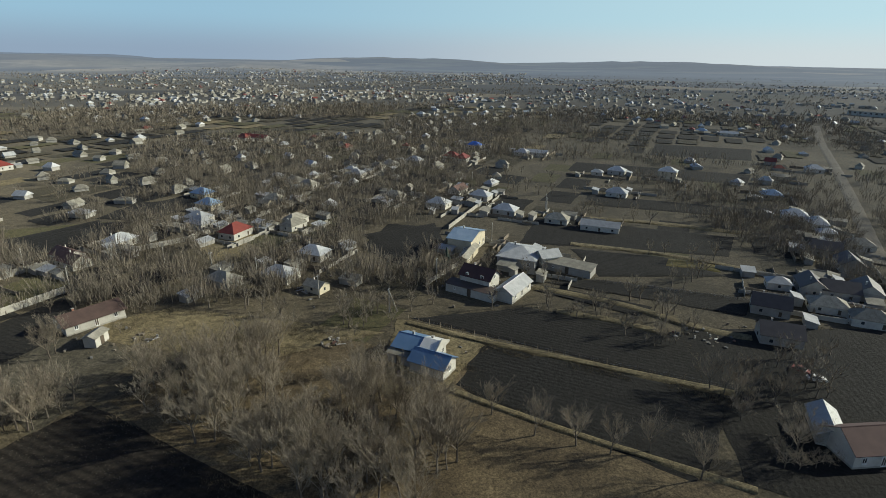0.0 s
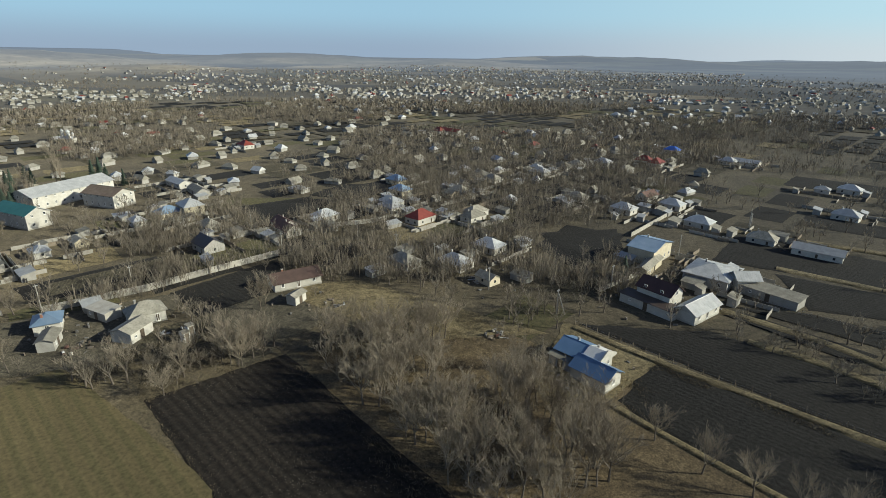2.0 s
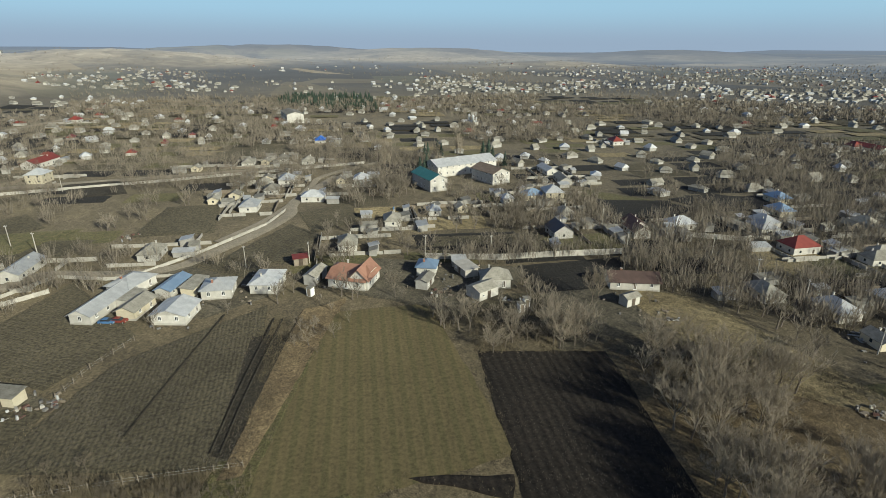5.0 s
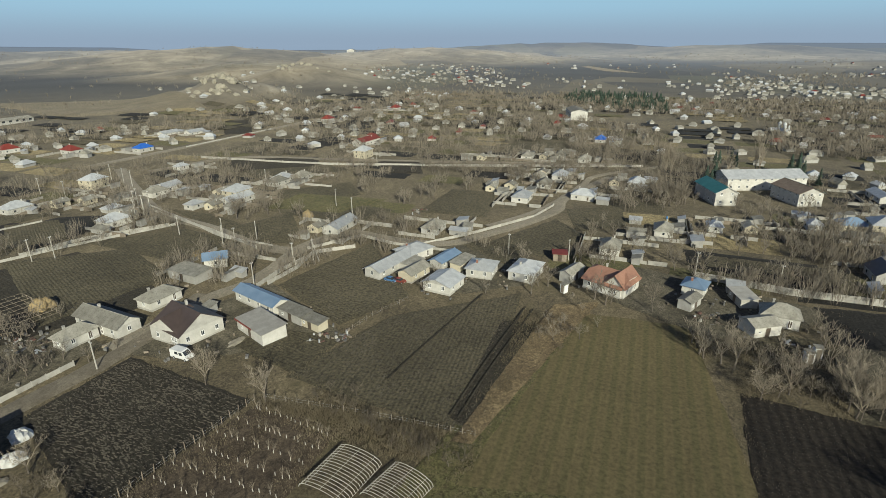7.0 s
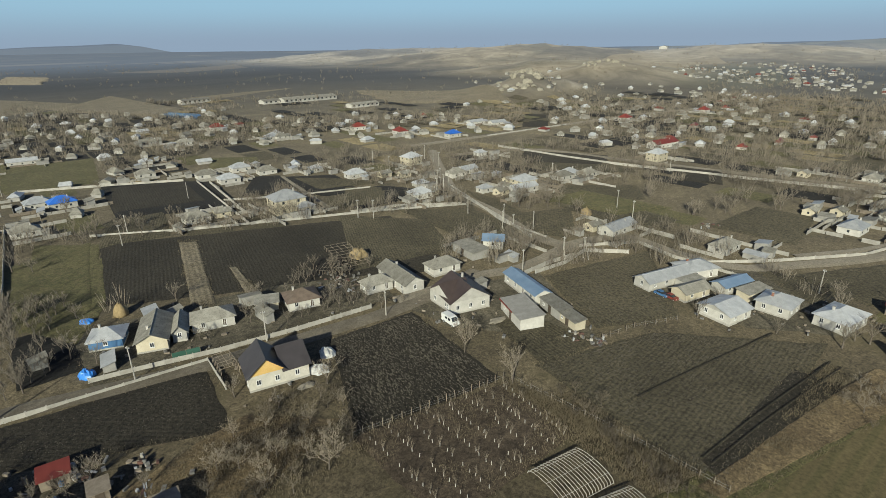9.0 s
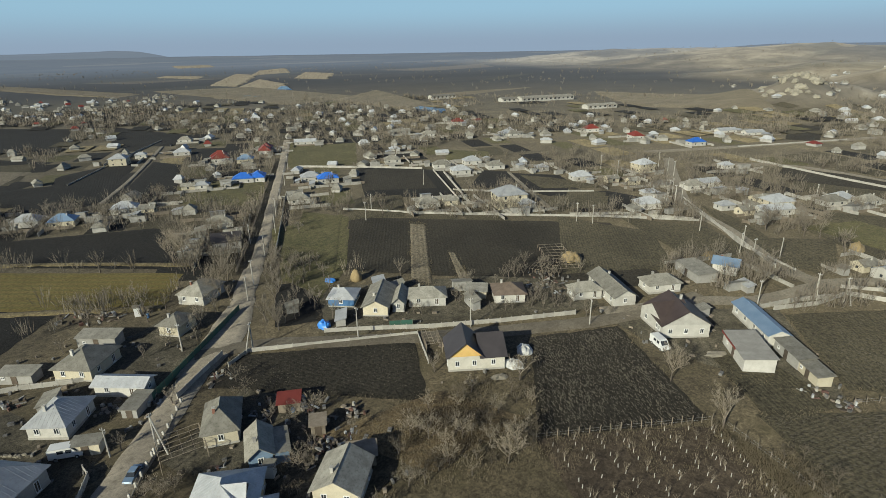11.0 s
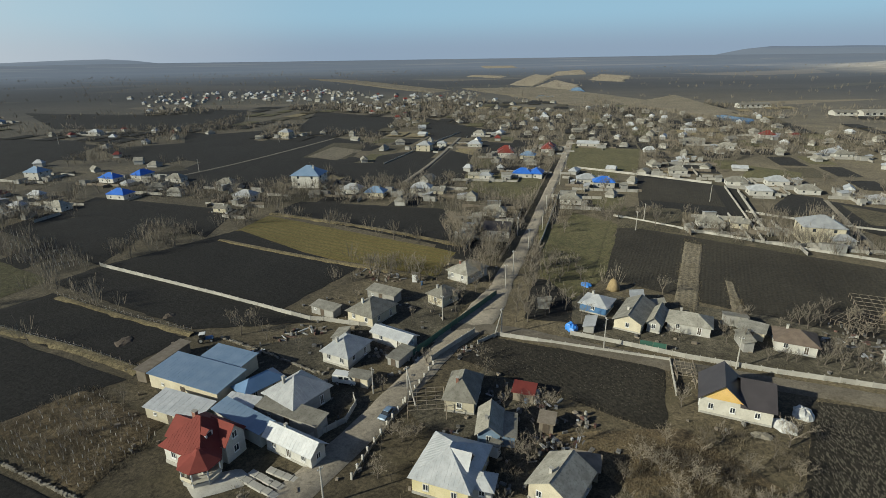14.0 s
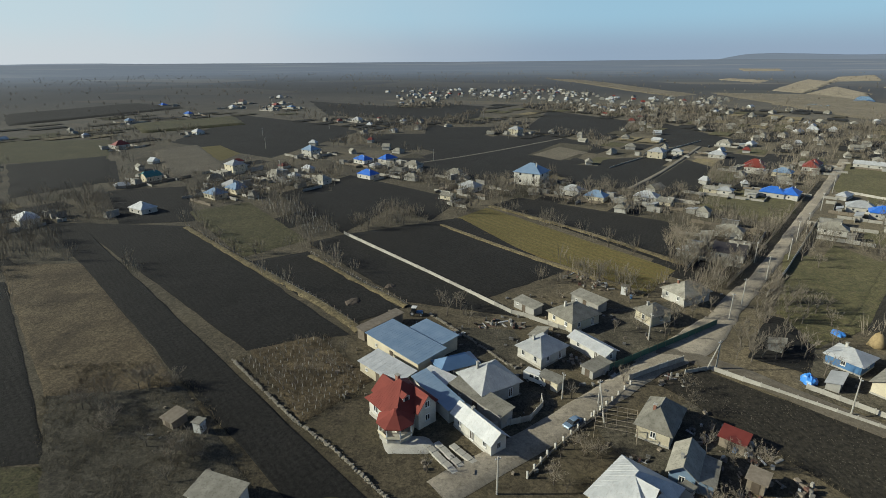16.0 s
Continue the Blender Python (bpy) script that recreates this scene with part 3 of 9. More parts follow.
def shed(x, y, rot, w, d, h0, h1, roof=None, wall=None, label="", name="shed", style="shed", step=0.9, door=True):
    """A low outbuilding with a lean-to or gable roof and a plank door."""
    roof, wall = roof or SLATE, wall or GREYWALL
    BUILT.append((x, y, max(w, d) * 0.5))
    th = empty(name, pose(x, y, 0, 0, 0, rot))
    tagged(th, label or "low grey farm shed with a sheet roof", "shed")
    put("wall", Geo().box(-w / 2, -d / 2, -0.3, w / 2, d / 2, h0 - 0.02).mesh("wall", wall), th)
    for s in (-1, 1):
        gg = Geo()
        x0, x1 = s * (w / 2 - 0.15), s * (w / 2 + 0.003)
        ring = [(-d / 2, h0 - 0.04), (d / 2, h0 - 0.04), (d / 2 if style == "shed" else 0, h1 - 0.14)]
        gg.rings([[(x0, a, b) for a, b in ring], [(x1, a, b) for a, b in ring]])
        put("gable", gg.mesh("gable", wall), th)
    if style == "shed":
        put("upper_wall", Geo().box(-w / 2 + 0.16, d / 2 - 0.2, h0 - 0.04, w / 2 - 0.16, d / 2 - 0.01, h1 - 0.16).mesh("upper_wall", wall), th)
    put("roof", roof_geo(w, d, h0, h1, style, 0.3, 0.07, step if roof in (ZINC, SKYBLUE) else 0).mesh("roof", roof), th)
    if door:
        put("door", Geo().box(-0.5, -d / 2 - 0.05, 0.0, 0.5, -d / 2 + 0.01, min(1.95, h0 - 0.2)).mesh("door", DARKWOOD), th)
        if w > 5:
            window(th, -w * 0.3, -d / 2, 0, 1.0, 0.8, 0.7)
    return th


# ---- ground pieces ----
def inside_quad(q, u, v):
    (ax, ay), (bx, by), (cx, cy), (dx, dy) = q
    return ((1 - u) * (1 - v) * ax + u * (1 - v) * bx + u * v * cx + (1 - u) * v * dx, (1 - u) * (1 - v) * ay + u * (1 - v) * by + u * v * cy + (1 - u) * v * dy)


LEVEL, PLOTS, SOILED = [0.03], [], []


def field(name, q, mat, label, n=26, lift=0.05, ragged=0.5, kind="structure"):
    """A plot of ground between four corners: a gently uneven sheet with a ragged edge, over the ground."""
    LEVEL[0] += 0.0015
    PLOTS.append(q)
    if "soil" in mat.name or mat is ROAD:
        SOILED.append(q)
    vs, fs = [], []
    for j in range(n + 1):
        for i in range(n + 1):
            u, v = i / n, j / n
            px, py = inside_quad(q, u, v)
            edge = min(u, 1 - u, v, 1 - v) * n
            jit = noise.noise_vector((px * 0.35, py * 0.35, 3.0)) * ragged * (1.0 if edge < 0.5 else 0.2)
            z = LEVEL[0] + (0 if edge < 0.5 else lift + 0.04 * noise.noise((px * 0.15, py * 0.15, 7.0)))
            vs.append((px + jit.x, py + jit.y, height(px, py) + (z if edge > 0.5 else min(0.0, 0.3 - lift))))
    for j in range(n):
        for i in range(n):
            a = j * (n + 1) + i
            fs.append((a, a + 1, a + n + 2, a + n + 1))
    if name == "field" and all(math.hypot(*p) < 150 for p in q):
        for i in range(4):
            edge_weeds(q[i], q[(i + 1) % 4], 1.1, 0.5)
    ob = put(name, mesh_of(name, vs, fs, mat, smooth=True))
    return tagged(ob, label, "field", kind=kind)


def smooth_line(pts, step):
    """Evenly spaced points on a smooth line through the given ones."""
    P = [Vector((*p[:2], 0)) for p in pts]
    P = [2 * P[0] - P[1]] + P + [2 * P[-1] - P[-2]]
    out = []
    for i in range(1, len(P) - 2):
        k = max(2, int((P[i + 1] - P[i]).length / step))
        for j in range(k):
            t = j / k
            a, b, c, d = P[i - 1 : i + 3]
            out.append(0.5 * (2 * b + (c - a) * t + (2 * a - 5 * b + 4 * c - d) * t * t + (3 * b - a - 3 * c + d) * t**3))
    return out + [P[-2]]


STREETS = []


def on_street(x, y, far=1.0):
    """Whether a place lies on a road or lane or close beside one."""
    for x0, y0, x1, y1, half in STREETS:
        dx, dy = x1 - x0, y1 - y0
        s = min(1.0, max(0.0, ((x - x0) * dx + (y - y0) * dy) / (dx * dx + dy * dy)))
        if (x - x0 - s * dx) ** 2 + (y - y0 - s * dy) ** 2 < (half + far) ** 2:
            return True
    return False


def strip(name, pts, width, mat, label, ragged=0.35, category="road", step=3.0, crown=0.06):
    """A road or track: a ribbon with a low crown and ragged verges."""
    if name in ("road", "lane"):
        STREETS.extend((*a[:2], *b[:2], width / 2) for a, b in zip(pts, pts[1:]))
    LEVEL[0] += 0.0015
    line = smooth_line(pts, step)
    vs, fs, k = [], [], 7
    for i, p in enumerate(line):
        w = (line[min(i + 1, len(line) - 1)] - line[max(i - 1, 0)]).normalized()
        s = Vector((-w.y, w.x, 0))
        for j in range(k):
            t = j / (k - 1) * 2 - 1
            o = t * width / 2 + (ragged * noise.noise((p.x * 0.25, p.y * 0.25, t * 9)) if abs(t) > 0.9 else 0)
            vs.append((p.x + s.x * o, p.y + s.y * o, height(p.x, p.y) + (0.0 if abs(t) > 0.9 else LEVEL[0] + 0.06 + crown * (1 - t * t))))
    for i in range(len(line) - 1):
        for j in range(k - 1):
            a = i * k + j
            fs.append((a, a + k, a + k + 1, a + 1))
    return tagged(put(name, mesh_of(name, vs, fs, mat, smooth=True)), label, category, kind="structure")


# ---- fences and walls ----
def fence(pts, kind, height=1.5, gap=2.5, label="", mat=None):
    """A boundary along a line: panel (cast panels between posts), stone (rubble), picket, posts (bare stakes and wire), sheet."""
    names = {"pillar": "pillar_fence", "panel": "panel_wall", "stone": "stone_wall", "picket": "picket_fence", "posts": "post_fence", "sheet": "sheet_fence"}
    P = [Vector((*p, 0)) for p in pts]
    th = empty(names[kind], Matrix.Translation(P[0]))
    tagged(th, label or "boundary fence along a village plot", "fence" if kind in ("picket", "posts", "sheet", "pillar") else "wall")
    for a, b in zip(P, P[1:]):
        ln = (b - a).length
        if a.length < 150:
            edge_weeds(a, b)
        k = max(1, round(ln / gap))
        s = ln / k
        turn = math.degrees(math.atan2(b.y - a.y, b.x - a.x))
        sk = round(s, 1)
        h = height
        if kind in ("panel", "sheet", "picket", "pillar"):

            def make_panel():
                g = Geo()
                if kind == "panel":
                    g.box(0.06, -0.05, 0.0, sk - 0.06, 0.05, h * 0.30).box(0.06, -0.05, h * 0.32, sk - 0.06, 0.05, h * 0.63).box(0.06, -0.05, h * 0.65, sk - 0.06, 0.05, h * 0.95)
                elif kind == "pillar":
                    g.box(0.1, -0.07, 0.0, sk - 0.1, 0.07, h * 0.42)
                elif kind == "sheet":
                    n = int(sk / 0.2)
                    for i in range(n):
                        g.box(0.03 + i * (sk - 0.06) / n, -0.03, 0.08, 0.03 + (i + 1) * (sk - 0.06) / n, 0.0 if i % 2 else 0.02, h)
                    g.weld()
                else:
                    n = int(sk / 0.22)
                    xs = [0.0] + [q for i in range(n) for q in (0.03 + i * 0.22, 0.14 + i * 0.22)] + [sk]
                    zs = (0.05, 0.3, 0.4, h - 0.4, h - 0.3)
                    for i in range(len(xs) - 1):
                        for j in range(4):
                            if i % 2 or j in (1, 3):
                                g.box(xs[i], -0.04, zs[j], xs[i + 1], 0.0, zs[j + 1])
                        if i % 2:
                            g.box(xs[i], -0.04, h - 0.3, xs[i + 1], 0.0, h - 0.05 * (i % 3))
                    g.weld()
                return g.mesh("panel", mat or {"panel": CONCRETE, "pillar": STONE, "sheet": GREENPAINT, "picket": WOOD}[kind])

            pm = shared((kind, sk, h, mat.name if mat else ""), make_panel)
        if kind == "stone":
            n = max(3, int(ln / 0.62))
            for row in range(max(2, int(h / 0.32))):
                for i in range(n):
                    v = random.randrange(6)

                    def make_stone(v=v):
                        r = random.Random(v)
                        g = Geo()
                        rings = []
                        for z, q in ((0, 0.8), (0.18, 1.0), (0.34, 0.75)):
                            rings.append([((0.42 + 0.1 * r.random()) * q * math.cos(t), 0.26 * q * math.sin(t) * (0.8 + 0.4 * r.random()), z) for t in (math.pi / 3 * j for j in range(6))])
                        return g.rings(rings).mesh("stone", mat or STONE)

                    if row > 0 and random.random() < 0.3 * row:
                        continue
                    f = (i + 0.5 * (row % 2) + random.uniform(-0.15, 0.15)) / n
                    p = a.lerp(b, min(max(f, 0), 1))
                    put("stone", shared(("stone", v, mat.name if mat else ""), make_stone), th, Matrix.Translation(p - P[0] + Vector((random.uniform(-0.08, 0.08), random.uniform(-0.08, 0.08), row * 0.24 - 0.06))) @ pose(0, 0, 0, random.uniform(-10, 10), random.uniform(-10, 10), turn + random.uniform(-40, 40)) @ Matrix.Diagonal((random.uniform(0.55, 1.1), random.uniform(0.6, 1.2), random.uniform(0.6, 1.0), 1)))
            continue
        pw = {"pillar": 0.14, "panel": 0.09, "picket": 0.05, "posts": 0.055, "sheet": 0.045}[kind]
        ph = h + (0.12 if kind == "panel" else 0.05)
        post = shared(("post", kind, ph, mat.name if mat else ""), lambda: Geo().rings([[(a * q, b * q, z) for a, b in ((-1, -1), (1, -1), (1, 1), (-1, 1))] for q, z in ((pw, -0.2), (pw * 0.92, ph), (pw * 1.25, ph + 0.01), (pw * 0.3, ph + 0.16))] if kind == "pillar" else [[(a * q, b * q, z) for a, b in ((-1, -1), (1, -1), (1, 1), (-1, 1))] for q, z in ((pw, -0.2), (pw - 0.01, ph))]).mesh("post", {"panel": mat or CONCRETE, "pillar": WHITE}.get(kind, mat or WOOD)))
        for i in range(k + 1):
            p = a.lerp(b, i / k)
            lean = random.uniform(-4, 4) if kind == "posts" else 0
            put("post", post, th, Matrix.Translation(p - P[0]) @ pose(0, 0, 0, lean, lean * 0.6, turn))
            if i < k and kind in ("panel", "sheet", "picket", "pillar"):
                put("panel", pm, th, Matrix.Translation(p - P[0]) @ pose(0, 0, 0, 0, 0, turn))
        if kind == "posts":
            g = Geo()
            for zz in (0.45, 0.9):
                g.bar(a - P[0] + Vector((0, 0, zz)), b - P[0] + Vector((0, 0, zz)), 0.008, sides=3)
            put("wire", g.mesh("wire", ZINC), th)
    return th


def pole(x, y, h=7.0, brace=None, lean=0.0, label=""):
    """A concrete line pole with a cross arm and insulators, some with a raking strut."""
    th = empty("utility_pole", pose(x, y, 0, 0, 0, random.uniform(0, 180)))
    tagged(th, label or "weathered concrete power line pole beside a lane", "utility pole", "line poles")
    mast = put("mast", Geo().bar((0, 0, -0.3), (lean, 0, h), 0.15, 0.09, 6).mesh("mast", CONCRETE), th)
    put("cross_arm", Geo().box(-0.42, -0.035, h - 0.4, 0.42, 0.035, h - 0.33).mesh("cross_arm", ZINC), mast)
    for s in (-0.36, 0.36):
        put("insulator", shared("insulator", lambda: Geo().bar((0, 0, 0), (0, 0, 0.16), 0.05, 0.035, 6).mesh("insulator", WHITEPAINT)), mast, pose(s, 0, h - 0.33))
    if brace is not None:
        r = radians(brace) - th.matrix_basis.to_euler().z
        put("strut", Geo().bar((math.cos(r) * h * 0.32, math.sin(r) * h * 0.32, -0.3), (lean, 0, h * 0.9), 0.14, 0.09, 6).mesh("strut", CONCRETE), th)
    return th


# ---- loose earth and weeds ----
CLODS, WEEDS = Geo(), Geo()


def clods(q, n, low=0.06, high=0.2, way=0.0, long=1.0):
    """Dry clods strewn over a ploughed plot."""
    for _ in range(n):
        px, py = inside_quad(q, random.uniform(0.03, 0.97), random.uniform(0.03, 0.97))
        r, a = random.uniform(low, high), radians(way) + random.gauss(0, 0.25)
        u, v = Vector((math.cos(a), math.sin(a))) * r * long * random.uniform(0.6, 1.4), Vector((-math.sin(a), math.cos(a))) * r
        z = LEVEL[0] + 0.03
        k = len(CLODS.v)
        CLODS.v += [(px + w.x, py + w.y, z) for w in (u, v, -u * random.uniform(0.6, 1.2), -v * random.uniform(0.6, 1.2))]
        CLODS.v += [(px + random.uniform(-0.3, 0.3) * r, py + random.uniform(-0.3, 0.3) * r, z + r * random.uniform(0.6, 1.0))]
        CLODS.f += [(k + i, k + (i + 1) % 4, k + 4) for i in range(4)]


def weeds(q, n, low=0.35, high=0.9, bunch=6):
    """Dead grass and weed stalks in uneven bunches over a plot."""
    for _ in range(n):
        px, py = inside_quad(q, random.random(), random.random())
        if noise.noise((px * 0.12, py * 0.12, 31.0)) < -0.12 or near_house(px, py, 0.3):
            continue
        tuft(px, py, low, high, bunch)


def tuft(px, py, low, high, bunch):
    """A bunch of dead stalks."""
    for i in range(bunch):
        bx, by = px + random.gauss(0, 0.35), py + random.gauss(0, 0.35)
        h, a = random.uniform(low, high) * 0.5, random.uniform(0, 6.28)
        wx, wy = 0.025 * math.cos(a), 0.025 * math.sin(a)
        lx, ly = random.gauss(0, 0.5) * h, random.gauss(0, 0.5) * h
        k = len(WEEDS.v)
        WEEDS.v += [(bx - wx, by - wy, 0.05), (bx + wx, by + wy, 0.05), (bx + lx + wx, by + ly + wy, h + 0.15), (bx + lx - wx * 0.4, by + ly - wy * 0.4, h + 0.15)]
        WEEDS.f.append((k, k + 1, k + 2, k + 3))


def edge_weeds(a, b, per=2.2, spread=0.45):
    """Dead grass along a fence or a plot edge."""
    a, b = Vector((*a[:2], 0)), Vector((*b[:2], 0))
    for _ in range(int((b - a).length * per)):
        p = a.lerp(b, random.random())
        if noise.noise((p.x * 0.2, p.y * 0.2, 77.0)) > -0.15:
            tuft(p.x + random.gauss(0, spread), p.y + random.gauss(0, spread), 0.15, 0.6, 5)


# ---- trees ----
def tree_geo(seed, h, spread, levels, thick=1.0, upright=0.5):
    """A leafless tree: a tapered trunk, then limbs, branches and twigs, each thinner and shorter than its parent."""
    r = random.Random(seed)
    trunk, crown = Geo(), Geo()
    top = Vector((r.uniform(-0.06, 0.06) * h, r.uniform(-0.06, 0.06) * h, h * 0.42))
    thick, girth = thick, min(thick, 1.3)
    trunk.bar((0, 0, -0.2), top * 0.5, 0.024 * h * girth, 0.019 * h * girth, 6).bar(top * 0.5, top, 0.019 * h * girth, 0.013 * h * girth, 6)

    def grow(base, way, length, rad, level):
        last = level >= len(levels)
        if last:
            ribbon(base, base + (way + Vector((0, 0, 0.15))).normalized() * length, rad)
            return
        mid = base + way * length * 0.55 + Vector((r.uniform(-1, 1), r.uniform(-1, 1), r.uniform(-0.2, 0.6))) * length * 0.09
        tip = mid + (way + Vector((0, 0, 0.25))).normalized() * length * 0.45
        if level < (1 if thick > 2 else 2):
            crown_bar(base, mid, rad, rad * 0.7, 4 if level == 0 else 3)
            crown_bar(mid, tip, rad * 0.7, rad * 0.35, 3)
        else:
            crown_bar(base, tip, rad, rad * 0.4, 3)
        for i in range(levels[level]):
            f = 0.3 + 0.7 * (i + r.random()) / levels[level]
            p = base.lerp(mid, f / 0.55) if f < 0.55 else mid.lerp(tip, (f - 0.55) / 0.45)
            side = Vector((r.gauss(0, 1), r.gauss(0, 1), r.gauss(0.25, 0.6))).normalized()
            w = (way * 0.75 + side * 0.85 * spread + Vector((0, 0, upright * 0.35))).normalized()
            grow(p, w, length * r.uniform(0.42, 0.66), max(rad * 0.45, 0.012 * thick), level + 1)

    def ribbon(a, b, rad):
        u = (b - a).orthogonal().normalized()
        v = (b - a).normalized().cross(u)
        t = r.uniform(0, 6.28)
        s = (u * math.cos(t) + v * math.sin(t)) * rad * 1.25
        n = len(crown.v)
        crown.v += [tuple(a - s), tuple(a + s), tuple(b + s * 0.5), tuple(b - s * 0.5)]
        crown.f.append((n, n + 1, n + 2, n + 3))

    def crown_bar(a, b, ra, rb, sides):
        w = (b - a)
        if w.length < 1e-4:
            return
        w.normalize()
        u = w.orthogonal().normalized()
        v = w.cross(u)
        n = len(crown.v)
        for c, q in ((a, ra), (b, rb)):
            for i in range(sides):
                t = 2 * math.pi * i / sides
                crown.v.append(tuple(c + q * (math.cos(t) * u + math.sin(t) * v)))
        for i in range(sides):
            j = (i + 1) % sides
            crown.f.append((n + i, n + j, n + sides + j, n + sides + i))

    k = r.randint(5, 7)
    for i in range(k):
        a = 2 * math.pi * (i + r.uniform(-0.3, 0.3)) / k
        f = r.uniform(0.45, 1.0)
        lift = r.uniform(0.5, 1.1) + upright
        way = Vector((math.cos(a) * spread, math.sin(a) * spread, lift)).normalized()
        grow(top * f, way, h * r.uniform(0.38, 0.55), 0.009 * h * girth, 0)
    return trunk, crown


BUSHTWIG = plain("brown_shrub_twigs", (0.105, 0.086, 0.062), (0.175, 0.146, 0.107), 0.95, 0, 0.5, 3.0, 0.35, 0.0)
TREES, WOOD_TRUNKS, WOOD_CROWNS = {}, [], []


def tree_pair(kind, v):
    """The two meshes of one of some trees of a kind."""
    spec = {
        "big": (8.6, 0.8, (5, 6, 8), 0.85, 0.6),
        "fruit": (4.6, 0.95, (5, 5, 5), 1.0, 0.2),
        "tall": (11.0, 0.35, (6, 4, 3), 0.9, 1.1),
        "bush": (3.0, 0.9, (5, 7), 1.0, 0.3),
        "sapling": (2.4, 0.5, (4,), 0.9, 0.6),
        "far": (5.8, 0.8, (4, 6), 2.3, 0.45),
        "wisp": (5.6, 0.85, (3, 5), 3.2, 0.4),
    }[kind]
    if (kind, v) not in TREES:
        t, c = tree_geo(hash_of(kind) * 31 + v, *spec)
        TREES[kind, v] = (t.mesh("trunk", BARK), c.mesh("crown", BUSHTWIG if kind == "bush" else TWIG))
    return TREES[kind, v]


def hash_of(s):
    return sum((i + 1) * ord(c) for i, c in enumerate(s))


def tree(x, y, kind="big", size=1.0, label="", group=""):
    t, c = tree_pair(kind, random.randrange(6))
    m = pose(x, y, 0, random.uniform(-4, 4), random.uniform(-4, 4), random.uniform(0, 360)) @ Matrix.Diagonal((size * random.uniform(0.9, 1.1), size * random.uniform(0.9, 1.1), size, 1))
    th = put("shrub" if kind == "bush" else "tree", t, None, m)
    put("crown", c, th)
    names = {"big": "bare grey-brown deciduous tree in rough winter grass", "fruit": "bare spreading fruit tree in a village plot", "tall": "tall narrow bare poplar tree in winter", "bush": "low tangled leafless shrub at a plot edge", "sapling": "young bare fruit sapling in a planted row", "far": "leafless tree among village houses"}
    return tagged(th, label or names[kind], "shrub" if kind == "bush" else "tree", group or ("scattered shrubs" if kind == "bush" else "bare trees"))


def grove(q, n, kinds, sizes=(0.8, 1.2), near=1.2):
    """Trees spread unevenly over a plot."""
    got = []
    for _ in range(n * 8):
        if len(got) >= n:
            break
        px, py = inside_quad(q, random.random(), random.random())
        if near_house(px, py, 2.0) or on_street(px, py, 2.0) or noise.noise((px * 0.06, py * 0.06, 1.0)) < -0.28 or any((px - a) ** 2 + (py - b) ** 2 < near * near for a, b in got):
            continue
        got.append((px, py))
        kind, s = random.choice(kinds), random.uniform(*sizes)
        if math.hypot(px, py) < 97:
            tree(px, py, kind, s)
        else:
            s *= 1.15 if kind == "big" else 0.85 if kind == "fruit" else 0.6
            tm, cm = tree_pair("far", random.randrange(6))
            m = pose(px, py, 0, 0, 0, random.uniform(0, 360)) @ Matrix.Diagonal((s, s, s, 1))
            WOOD_TRUNKS.append((tm, m))
            WOOD_CROWNS.append((cm, m))


def joined(name, pairs, mat, label, category):
    """One mesh out of many copies of some meshes: (mesh, pose) pairs."""
    V, F, n = [], [], 0
    cache = {}
    for me, m in pairs:
        if me.name not in cache:
            co = np.empty(len(me.vertices) * 3)
            me.vertices.foreach_get("co", co)
            idx = np.array([list(p.vertices) for p in me.polygons if len(p.vertices) == 4])
            cache[me.name] = (co.reshape(-1, 3), idx)
        co, idx = cache[me.name]
        a = np.array(m)
        V.append(co @ a[:3, :3].T + a[:3, 3])
        F.append(idx + n)
        n += len(co)
    me = bpy.data.meshes.new(name)
    V, F = np.concatenate(V), np.concatenate(F)
    me.vertices.add(len(V))
    me.vertices.foreach_set("co", V.ravel())
    me.loops.add(F.size)
    me.loops.foreach_set("vertex_index", F.ravel())
    me.polygons.add(len(F))
    me.polygons.foreach_set("loop_start", np.arange(len(F)) * 4)
    me.materials.append(mat)
    me.update(calc_edges=True)
    return tagged(put(name, me), label, category, kind="stuff")

# ---- the land: one sheet to the horizon ----
def bearing(deg, r):
    """A place r metres from the middle, deg degrees to the left of +y."""
    return -math.sin(radians(deg)) * r, math.cos(radians(deg)) * r


HILLS = (  # bearing, distance, height, radius across, radius along
    (107.8, 600.0, 27.0, 34.0, 60.0), (110.5, 590.0, 14.0, 40.0, 70.0), (105.0, 640.0, 18.0, 40.0, 60.0), (100.0, 830.0, 27.0, 85.0, 110.0), (104.0, 1000.0, 24.0, 180.0, 130.0), (108.0, 1500.0, 44.0, 420.0, 260.0), (120.0, 1900.0, 40.0, 420.0, 300.0),
    (88.0, 1700.0, 40.0, 400.0, 300.0), (60.0, 2300.0, 45.0, 500.0, 400.0), (35.0, 2600.0, 40.0, 500.0, 400.0), (75.0, 2600.0, 52.0, 700.0, 400.0),
    (20.0, 2200.0, 26.0, 420.0, 300.0), (48.0, 1500.0, 14.0, 260.0, 200.0), (5.0, 3000.0, 40.0, 700.0, 400.0), (-20.0, 3200.0, 36.0, 800.0, 400.0),
)
HILL_AT = [(*bearing(b, r), b, h, a, l) for b, r, h, a, l in HILLS]


